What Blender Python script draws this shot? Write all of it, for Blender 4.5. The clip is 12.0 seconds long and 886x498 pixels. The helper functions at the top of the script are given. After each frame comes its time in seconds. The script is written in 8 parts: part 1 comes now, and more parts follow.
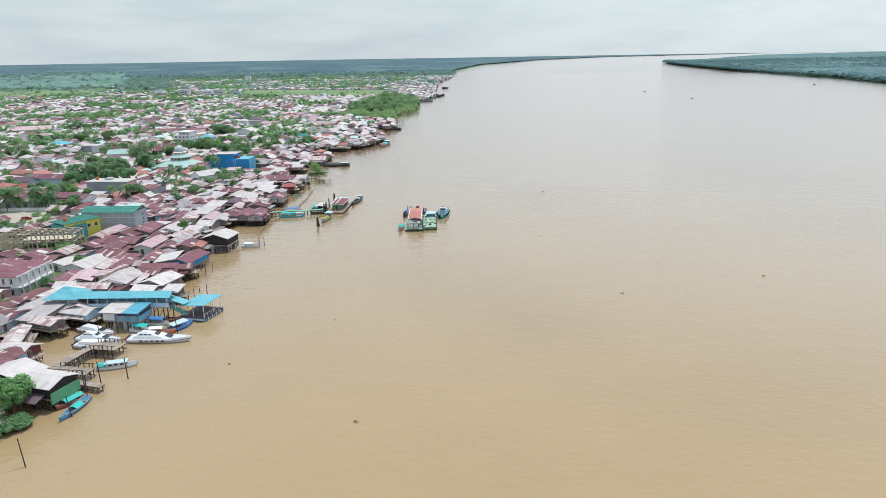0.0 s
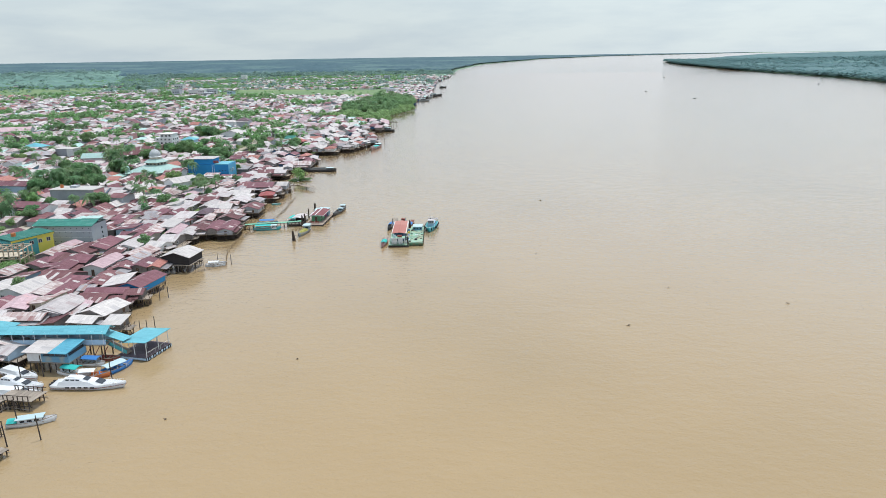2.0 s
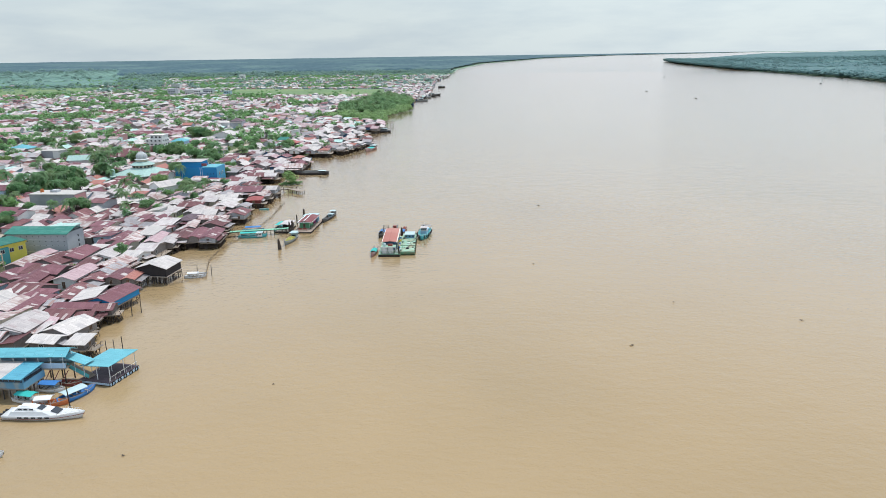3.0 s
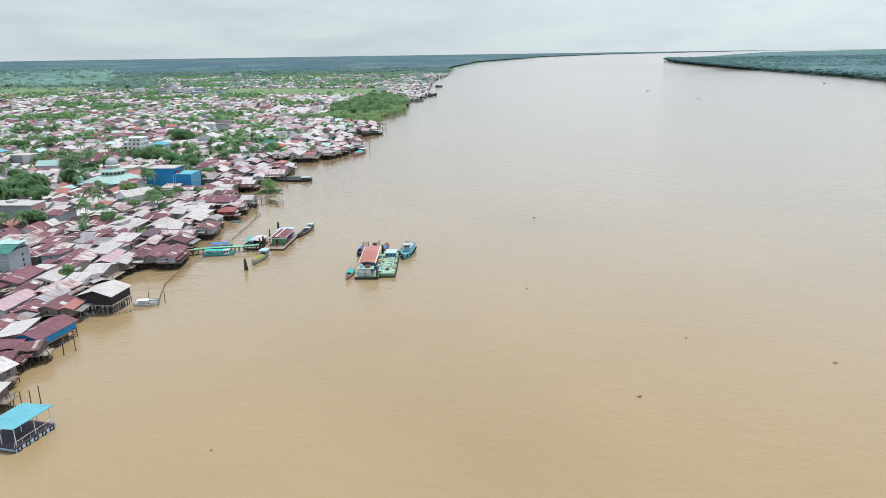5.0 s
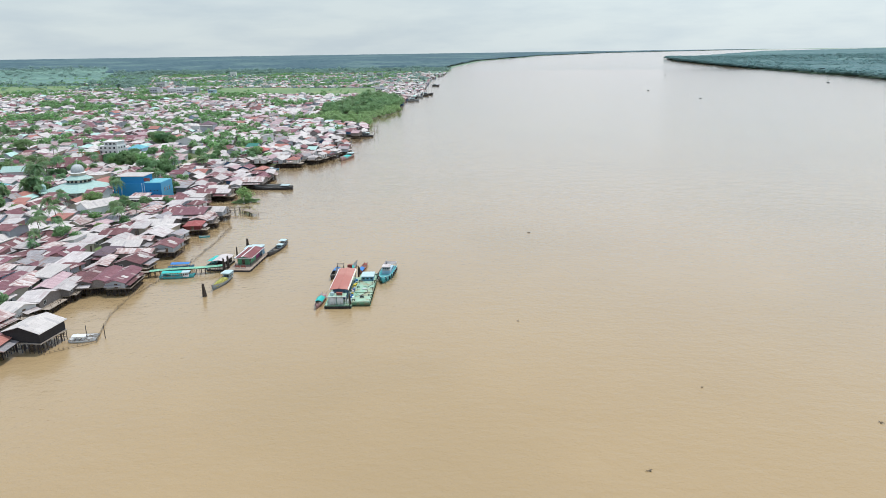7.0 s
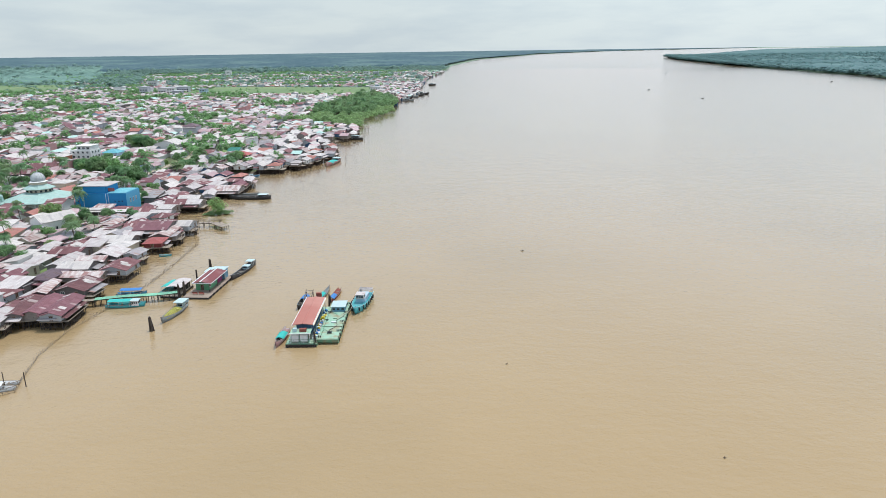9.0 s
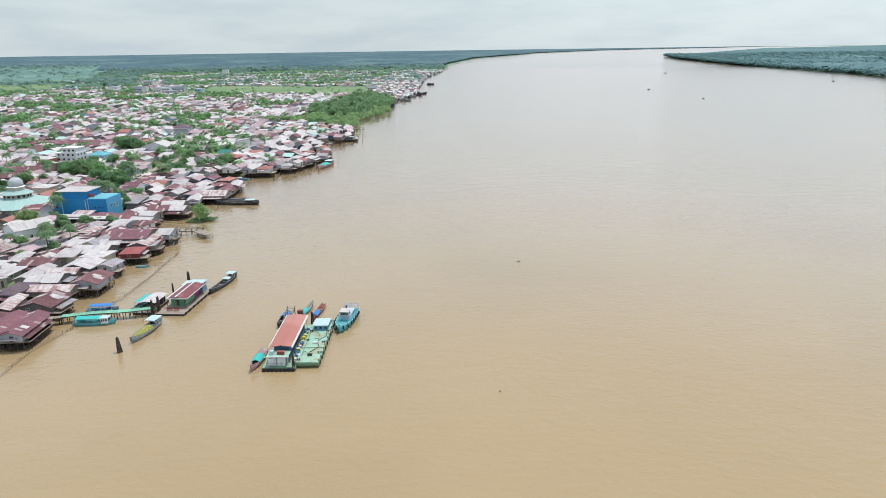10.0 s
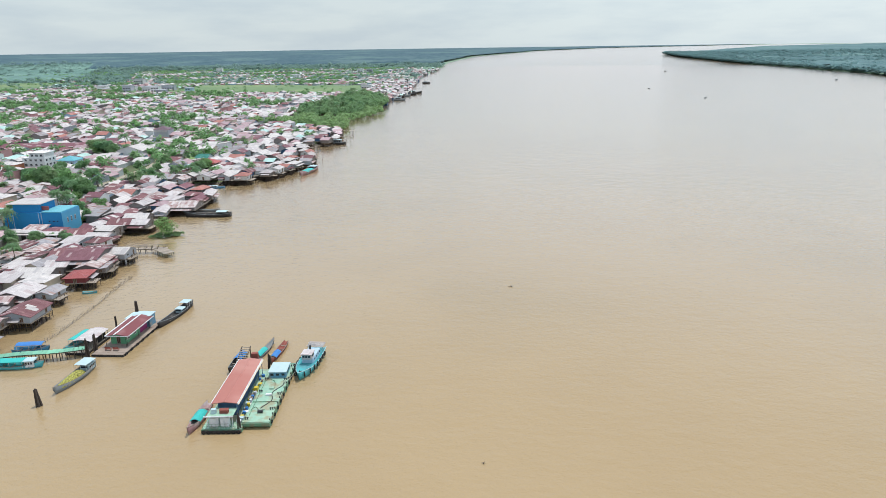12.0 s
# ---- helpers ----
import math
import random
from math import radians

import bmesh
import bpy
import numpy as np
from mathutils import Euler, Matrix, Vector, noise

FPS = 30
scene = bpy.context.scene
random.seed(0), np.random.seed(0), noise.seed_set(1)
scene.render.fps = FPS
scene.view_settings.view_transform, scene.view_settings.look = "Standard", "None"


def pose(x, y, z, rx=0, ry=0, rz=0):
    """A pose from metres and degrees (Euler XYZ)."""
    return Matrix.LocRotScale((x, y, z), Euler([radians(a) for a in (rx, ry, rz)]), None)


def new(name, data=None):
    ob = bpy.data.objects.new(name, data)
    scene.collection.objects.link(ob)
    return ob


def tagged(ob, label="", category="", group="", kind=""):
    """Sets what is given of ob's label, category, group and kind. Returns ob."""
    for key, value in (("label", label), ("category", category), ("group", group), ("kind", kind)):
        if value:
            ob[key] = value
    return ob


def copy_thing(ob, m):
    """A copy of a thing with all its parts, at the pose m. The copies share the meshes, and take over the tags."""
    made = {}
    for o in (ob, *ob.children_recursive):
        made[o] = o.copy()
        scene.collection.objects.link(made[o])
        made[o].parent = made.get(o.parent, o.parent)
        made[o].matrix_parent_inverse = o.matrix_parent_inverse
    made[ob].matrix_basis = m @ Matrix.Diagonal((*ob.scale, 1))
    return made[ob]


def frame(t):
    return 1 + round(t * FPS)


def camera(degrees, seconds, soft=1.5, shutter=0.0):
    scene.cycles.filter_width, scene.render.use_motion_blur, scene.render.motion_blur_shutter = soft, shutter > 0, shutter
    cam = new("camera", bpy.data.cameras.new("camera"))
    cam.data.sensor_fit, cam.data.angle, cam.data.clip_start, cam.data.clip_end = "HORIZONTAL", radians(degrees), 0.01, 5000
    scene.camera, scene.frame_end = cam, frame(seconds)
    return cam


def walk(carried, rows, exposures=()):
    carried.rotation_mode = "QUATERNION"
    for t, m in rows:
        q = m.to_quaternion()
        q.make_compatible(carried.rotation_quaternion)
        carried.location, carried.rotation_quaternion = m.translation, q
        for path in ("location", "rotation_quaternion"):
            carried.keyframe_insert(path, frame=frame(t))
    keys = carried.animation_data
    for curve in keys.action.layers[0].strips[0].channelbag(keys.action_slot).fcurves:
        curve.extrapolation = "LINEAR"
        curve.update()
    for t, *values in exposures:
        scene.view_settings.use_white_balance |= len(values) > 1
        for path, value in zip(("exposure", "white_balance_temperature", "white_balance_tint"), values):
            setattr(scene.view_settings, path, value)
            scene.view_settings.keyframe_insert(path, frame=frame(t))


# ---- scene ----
cam = camera(65.0, 12.0, soft=0.55)
PATH = [
    (0.0, 0.000, -0.000, 62.000, 1.092, -15.431, 0.940),
    (0.5, 0.986, 5.981, 61.957, 1.091, -15.450, 0.926),
    (1.0, 1.990, 11.954, 61.927, 1.089, -15.470, 0.914),
    (1.5, 3.010, 17.918, 61.910, 1.086, -15.491, 0.903),
    (2.0, 4.045, 23.875, 61.908, 1.082, -15.513, 0.892),
    (2.5, 5.093, 29.824, 61.920, 1.077, -15.536, 0.882),
    (3.0, 6.151, 35.767, 61.946, 1.071, -15.560, 0.873),
    (3.5, 7.219, 41.704, 61.987, 1.064, -15.585, 0.864),
    (4.0, 8.294, 47.635, 62.042, 1.056, -15.611, 0.857),
    (4.5, 9.374, 53.561, 62.111, 1.047, -15.638, 0.850),
    (5.0, 10.459, 59.484, 62.194, 1.036, -15.666, 0.844),
    (5.5, 11.545, 65.405, 62.288, 1.025, -15.695, 0.839),
    (6.0, 12.633, 71.324, 62.394, 1.012, -15.726, 0.834),
    (6.5, 13.719, 77.244, 62.511, 0.998, -15.757, 0.830),
    (7.0, 14.804, 83.165, 62.636, 0.983, -15.789, 0.827),
    (7.5, 15.884, 89.090, 62.769, 0.966, -15.823, 0.824),
    (8.0, 16.960, 95.019, 62.908, 0.948, -15.858, 0.822),
    (8.5, 18.028, 100.956, 63.050, 0.928, -15.894, 0.820),
    (9.0, 19.089, 106.901, 63.194, 0.907, -15.932, 0.819),
    (9.5, 20.140, 112.857, 63.338, 0.884, -15.971, 0.819),
    (10.0, 21.181, 118.826, 63.478, 0.859, -16.011, 0.819),
    (10.5, 22.210, 124.810, 63.613, 0.832, -16.053, 0.820),
    (11.0, 23.226, 130.812, 63.740, 0.803, -16.097, 0.821),
    (11.5, 24.227, 136.835, 63.855, 0.772, -16.143, 0.823),
    (12.0, 25.214, 142.880, 63.955, 0.738, -16.190, 0.824),
]
walk(cam, [(t, pose(x, y, z, 0, 0, yaw) @ pose(0, 0, 0, 90 + pitch) @ pose(0, 0, 0, 0, 0, -roll))
           for t, x, y, z, yaw, pitch, roll in PATH])

# ---- world, sun, exposure ----
SUN_EL, SUN_AZ = 74.0, 40.0          # height of the sun; bearing from +y towards +x
world = bpy.data.worlds.new("sky")
scene.world = world
world.use_nodes = True
wn, wl = world.node_tree.nodes, world.node_tree.links
wn.clear()
w_out = wn.new("ShaderNodeOutputWorld")
w_bg = wn.new("ShaderNodeBackground")
w_sky = wn.new("ShaderNodeTexSky")
w_sky.sky_type = "NISHITA"
w_sky.sun_disc = False
w_sky.sun_elevation = radians(SUN_EL)
w_sky.sun_rotation = radians(SUN_AZ)
w_sky.air_density, w_sky.dust_density, w_sky.ozone_density = 1.0, 1.5, 1.0
# broken cloud: noise on the direction, squeezed towards the horizon
w_tc = wn.new("ShaderNodeTexCoord")
w_map = wn.new("ShaderNodeMapping")
w_map.inputs["Scale"].default_value = (2.6, 2.6, 13.0)
w_map.inputs["Location"].default_value = (3.1, 0.4, 0.35)
w_n1 = wn.new("ShaderNodeTexNoise")
w_n1.inputs["Scale"].default_value = 2.4
w_n1.inputs["Detail"].default_value = 7.0
w_n1.inputs["Roughness"].default_value = 0.55
w_r1 = wn.new("ShaderNodeValToRGB")
w_r1.color_ramp.elements[0].position, w_r1.color_ramp.elements[0].color = 0.33, (0.645, 0.755, 0.825, 1)
w_r1.color_ramp.elements[1].position, w_r1.color_ramp.elements[1].color = 0.58, (0.755, 0.855, 0.89, 1)
w_cl = wn.new("ShaderNodeMix")
w_cl.data_type = "RGBA"
w_cl.inputs[0].default_value = 0.86
w_cs = wn.new("ShaderNodeVectorMath")
w_cs.operation = "SCALE"
w_cs.inputs["Scale"].default_value = 8.6
wl.new(w_tc.outputs["Generated"], w_map.inputs["Vector"])
wl.new(w_map.outputs["Vector"], w_n1.inputs["Vector"])
wl.new(w_n1.outputs["Fac"], w_r1.inputs["Fac"])
wl.new(w_r1.outputs["Color"], w_cs.inputs[0])
wl.new(w_sky.outputs["Color"], w_cl.inputs[6])
wl.new(w_cs.outputs["Vector"], w_cl.inputs[7])
# brighter and bluer towards the zenith
w_sep = wn.new("ShaderNodeSeparateXYZ")
w_up = wn.new("ShaderNodeMapRange")
w_up.inputs["From Min"].default_value, w_up.inputs["From Max"].default_value = 0.08, 0.55
w_tint = wn.new("ShaderNodeMix")
w_tint.data_type = "RGBA"
w_tint.inputs[6].default_value, w_tint.inputs[7].default_value = (1, 1, 1, 1), (1.12, 1.2, 1.36, 1)
w_mul = wn.new("ShaderNodeVectorMath")
w_mul.operation = "MULTIPLY"
wl.new(w_tc.outputs["Generated"], w_sep.inputs["Vector"])
wl.new(w_sep.outputs["Z"], w_up.inputs["Value"])
wl.new(w_up.outputs["Result"], w_tint.inputs[0])
wl.new(w_cl.outputs[2], w_mul.inputs[0])
wl.new(w_tint.outputs[2], w_mul.inputs[1])
w_dot = wn.new("ShaderNodeVectorMath")
w_dot.operation = "DOT_PRODUCT"
w_dot.inputs[1].default_value = (math.sin(radians(SUN_AZ)), math.cos(radians(SUN_AZ)), 0.0)
w_glow = wn.new("ShaderNodeMapRange")
w_glow.inputs["From Min"].default_value, w_glow.inputs["From Max"].default_value = 0.70, 1.0
w_glow.inputs["To Min"].default_value, w_glow.inputs["To Max"].default_value = 0.97, 1.10
w_side = wn.new("ShaderNodeVectorMath")
w_side.operation = "SCALE"
wl.new(w_tc.outputs["Generated"], w_dot.inputs[0])
wl.new(w_dot.outputs["Value"], w_glow.inputs["Value"])
wl.new(w_mul.outputs["Vector"], w_side.inputs[0])
wl.new(w_glow.outputs["Result"], w_side.inputs["Scale"])
wl.new(w_side.outputs["Vector"], w_bg.inputs["Color"])
w_bg.inputs["Strength"].default_value = 0.10
wl.new(w_bg.outputs["Background"], w_out.inputs["Surface"])

sun = new("sun", bpy.data.lights.new("sun", "SUN"))
sun.data.energy, sun.data.angle, sun.data.color = 2.75, radians(0.6), (1.0, 0.97, 0.92)
_d = Vector((math.sin(radians(SUN_AZ)) * math.cos(radians(SUN_EL)), math.cos(radians(SUN_AZ)) * math.cos(radians(SUN_EL)), math.sin(radians(SUN_EL))))
sun.matrix_world = Matrix.Translation((0, 0, 300)) @ _d.to_track_quat("Z", "Y").to_matrix().to_4x4()
scene.view_settings.exposure = 0.14

# ---- materials ----
def mat(name, base, second=None, rough=0.8, scale=1.0, detail=6.0, metal=0.0, bump=0.0, bump_scale=None,
        vary=0.0, amount=0.6, spec=0.3, third=None, third_scale=0.12, isle=False):
    """Two-scale noise between base and second, wider stains of third; vary: brightness by object."""
    m = bpy.data.materials.new(name)
    m.use_nodes = True
    nt, ln = m.node_tree.nodes, m.node_tree.links
    b = nt["Principled BSDF"]
    b.inputs["Roughness"].default_value = rough
    b.inputs["Metallic"].default_value = metal
    b.inputs["Specular IOR Level"].default_value = spec
    tc = nt.new("ShaderNodeTexCoord")
    n = nt.new("ShaderNodeTexNoise")
    n.inputs["Scale"].default_value, n.inputs["Detail"].default_value, n.inputs["Roughness"].default_value = scale, detail, 0.65
    ln.new(tc.outputs["Object"], n.inputs["Vector"])
    r = nt.new("ShaderNodeMapRange")
    r.inputs["From Min"].default_value, r.inputs["From Max"].default_value = 0.32, 0.68
    r.inputs["To Max"].default_value = amount
    ln.new(n.outputs["Fac"], r.inputs["Value"])
    mx = nt.new("ShaderNodeMix")
    mx.data_type = "RGBA"
    mx.inputs[6].default_value = (*base, 1)
    mx.inputs[7].default_value = (*(second or [c * 0.7 for c in base]), 1)
    ln.new(r.outputs["Result"], mx.inputs[0])
    col = mx.outputs[2]
    if third:
        n2 = nt.new("ShaderNodeTexNoise")
        n2.inputs["Scale"].default_value, n2.inputs["Detail"].default_value = third_scale, 3.0
        ln.new(tc.outputs["Object"], n2.inputs["Vector"])
        r2 = nt.new("ShaderNodeMapRange")
        r2.inputs["From Min"].default_value, r2.inputs["From Max"].default_value = 0.48, 0.66
        ln.new(n2.outputs["Fac"], r2.inputs["Value"])
        m2 = nt.new("ShaderNodeMix")
        m2.data_type = "RGBA"
        m2.inputs[7].default_value = (*third, 1)
        ln.new(r2.outputs["Result"], m2.inputs[0])
        ln.new(col, m2.inputs[6])
        col = m2.outputs[2]
    if vary or isle:
        src = nt.new("ShaderNodeNewGeometry" if isle else "ShaderNodeObjectInfo")
        hv = nt.new("ShaderNodeHueSaturation")
        rr = nt.new("ShaderNodeMapRange")
        rr.inputs["To Min"].default_value, rr.inputs["To Max"].default_value = 1 - vary, 1 + vary
        ln.new(src.outputs["Random Per Island" if isle else "Random"], rr.inputs["Value"])
        ln.new(rr.outputs["Result"], hv.inputs["Value"])
        if isle:
            oi = nt.new("ShaderNodeObjectInfo")
            hr = nt.new("ShaderNodeMapRange")
            hr.inputs["To Min"].default_value, hr.inputs["To Max"].default_value = 0.465, 0.525
            ln.new(oi.outputs["Random"], hr.inputs["Value"])
            ln.new(hr.outputs["Result"], hv.inputs["Hue"])
        ln.new(col, hv.inputs["Color"])
        col = hv.outputs["Color"]
    ln.new(col, b.inputs["Base Color"])
    if bump:
        nb = nt.new("ShaderNodeTexNoise")
        nb.inputs["Scale"].default_value, nb.inputs["Detail"].default_value = bump_scale or scale * 3, 4.0
        ln.new(tc.outputs["Object"], nb.inputs["Vector"])
        bp = nt.new("ShaderNodeBump")
        bp.inputs["Strength"].default_value, bp.inputs["Distance"].default_value = 0.8, bump
        ln.new(nb.outputs["Fac"], bp.inputs["Height"])
        ln.new(bp.outputs["Normal"], b.inputs["Normal"])
    return m


def sheet_mat(name, base, second, patch, patch_share=0.15, rough=0.55, vary=0.18, streak=None, metal=0.0, sheet=None):
    """Corrugated sheet roofing: sheets of differing age, streaks of rust down the slope, ribs as relief."""
    m = bpy.data.materials.new(name)
    m.use_nodes = True
    nt, ln = m.node_tree.nodes, m.node_tree.links
    b = nt["Principled BSDF"]
    b.inputs["Roughness"].default_value, b.inputs["Metallic"].default_value = rough, metal
    b.inputs["Specular IOR Level"].default_value = 0.18
    tc = nt.new("ShaderNodeTexCoord")
    oi = nt.new("ShaderNodeObjectInfo")
    sw = nt.new("ShaderNodeMapping")                      # local y runs along the ridge
    sw.inputs["Rotation"].default_value = (0, 0, radians(90))
    ln.new(tc.outputs["Object"], sw.inputs["Vector"])
    off = nt.new("ShaderNodeVectorMath")
    off.operation = "SCALE"
    off.inputs[0].default_value = (37.0, 11.0, 0.0)
    ln.new(oi.outputs["Random"], off.inputs["Scale"])
    add = nt.new("ShaderNodeVectorMath")
    ln.new(sw.outputs["Vector"], add.inputs[0])
    ln.new(off.outputs["Vector"], add.inputs[1])
    br = nt.new("ShaderNodeTexBrick")
    br.offset, br.squash = 0.5, 1.0
    for key, v in (("Scale", 1.0), ("Mortar Size", 0.022), ("Brick Width", 0.82), ("Row Height", 1.9), ("Bias", 0.0)):
        br.inputs[key].default_value = v
    br.inputs["Color1"].default_value, br.inputs["Color2"].default_value = (0, 0, 0, 1), (1, 1, 1, 1)
    br.inputs["Mortar"].default_value = (0, 0, 0, 1)
    ln.new(add.outputs["Vector"], br.inputs["Vector"])
    mx = nt.new("ShaderNodeMix")
    mx.data_type = "RGBA"
    mx.inputs[6].default_value, mx.inputs[7].default_value = (*base, 1), (*second, 1)
    ln.new(br.outputs["Color"], mx.inputs[0])
    n = nt.new("ShaderNodeTexNoise")
    n.inputs["Scale"].default_value, n.inputs["Detail"].default_value = 0.7, 8.0
    stp = nt.new("ShaderNodeMapping")
    stp.inputs["Scale"].default_value = (1.6, 0.5, 0.5)
    ln.new(add.outputs["Vector"], stp.inputs["Vector"])
    ln.new(stp.outputs["Vector"], n.inputs["Vector"])
    r = nt.new("ShaderNodeMapRange")
    r.inputs["From Min"].default_value, r.inputs["From Max"].default_value = 0.72 - patch_share, 0.86 - patch_share
    r.inputs["To Max"].default_value = 0.55
    ln.new(n.outputs["Fac"], r.inputs["Value"])
    odd = nt.new("ShaderNodeTexBrick")                     # single sheets laid from eave to ridge
    odd.offset, odd.squash = 0.35, 1.0
    for key, v in (("Scale", 1.0), ("Mortar Size", 0.0), ("Brick Width", 0.82), ("Row Height", 3.1), ("Bias", 0.0)):
        odd.inputs[key].default_value = v
    odd.inputs["Color1"].default_value, odd.inputs["Color2"].default_value = (0, 0, 0, 1), (1, 1, 1, 1)
    ln.new(add.outputs["Vector"], odd.inputs["Vector"])
    ro = nt.new("ShaderNodeMapRange")
    ro.inputs["From Min"].default_value, ro.inputs["From Max"].default_value = 0.97 - patch_share, 0.98 - patch_share
    ln.new(odd.outputs["Color"], ro.inputs["Value"])
    mo = nt.new("ShaderNodeMix")
    mo.data_type = "RGBA"
    mo.inputs[7].default_value = (*(sheet or patch), 1)
    ln.new(ro.outputs["Result"], mo.inputs[0])
    ln.new(mx.outputs[2], mo.inputs[6])
    m2 = nt.new("ShaderNodeMix")
    m2.data_type = "RGBA"
    m2.inputs[7].default_value = (*patch, 1)
    ln.new(r.outputs["Result"], m2.inputs[0])
    ln.new(mo.outputs[2], m2.inputs[6])
    st = nt.new("ShaderNodeMapping")
    st.inputs["Scale"].default_value = (4.0, 0.35, 0.35)
    ln.new(add.outputs["Vector"], st.inputs["Vector"])
    n3 = nt.new("ShaderNodeTexNoise")
    n3.inputs["Scale"].default_value, n3.inputs["Detail"].default_value = 1.0, 6.0
    ln.new(st.outputs["Vector"], n3.inputs["Vector"])
    r3 = nt.new("ShaderNodeMapRange")
    r3.inputs["From Min"].default_value, r3.inputs["From Max"].default_value = 0.5, 0.72
    r3.inputs["To Max"].default_value = 0.55
    ln.new(n3.outputs["Fac"], r3.inputs["Value"])
    m3 = nt.new("ShaderNodeMix")
    m3.data_type = "RGBA"
    m3.inputs[7].default_value = (*(streak or [c * 0.6 for c in base]), 1)
    ln.new(r3.outputs["Result"], m3.inputs[0])
    seam = nt.new("ShaderNodeMix")
    seam.data_type, seam.blend_type = "RGBA", "MULTIPLY"
    seam.inputs[7].default_value = (0.72, 0.70, 0.70, 1)
    ln.new(br.outputs["Fac"], seam.inputs[0])
    ln.new(m2.outputs[2], seam.inputs[6])
    ln.new(seam.outputs[2], m3.inputs[6])
    hv = nt.new("ShaderNodeHueSaturation")
    rr = nt.new("ShaderNodeMapRange")
    rr.inputs["To Min"].default_value, rr.inputs["To Max"].default_value = 1 - vary, 1 + vary
    ln.new(oi.outputs["Random"], rr.inputs["Value"])
    ln.new(rr.outputs["Result"], hv.inputs["Value"])
    ln.new(m3.outputs[2], hv.inputs["Color"])
    ln.new(hv.outputs["Color"], b.inputs["Base Color"])
    wv = nt.new("ShaderNodeTexWave")
    wv.wave_type, wv.bands_direction = "BANDS", "X"
    wv.inputs["Scale"].default_value = 1.3
    ln.new(add.outputs["Vector"], wv.inputs["Vector"])
    bp = nt.new("ShaderNodeBump")
    bp.inputs["Strength"].default_value, bp.inputs["Distance"].default_value = 0.5, 0.04
    ln.new(wv.outputs["Fac"], bp.inputs["Height"])
    ln.new(bp.outputs["Normal"], b.inputs["Normal"])
    return m


def leafy(m, share=0.55):
    """Lets part of the light through thin leaves."""
    nt, ln = m.node_tree.nodes, m.node_tree.links
    b, out = nt["Principled BSDF"], nt["Material Output"]
    t = nt.new("ShaderNodeBsdfTranslucent")
    mx = nt.new("ShaderNodeMixShader")
    mx.inputs[0].default_value = share
    ln.new(b.inputs["Base Color"].links[0].from_socket, t.inputs["Color"])
    ln.new(b.outputs["BSDF"], mx.inputs[1])
    ln.new(t.outputs["BSDF"], mx.inputs[2])
    ln.new(mx.outputs["Shader"], out.inputs["Surface"])
    return m


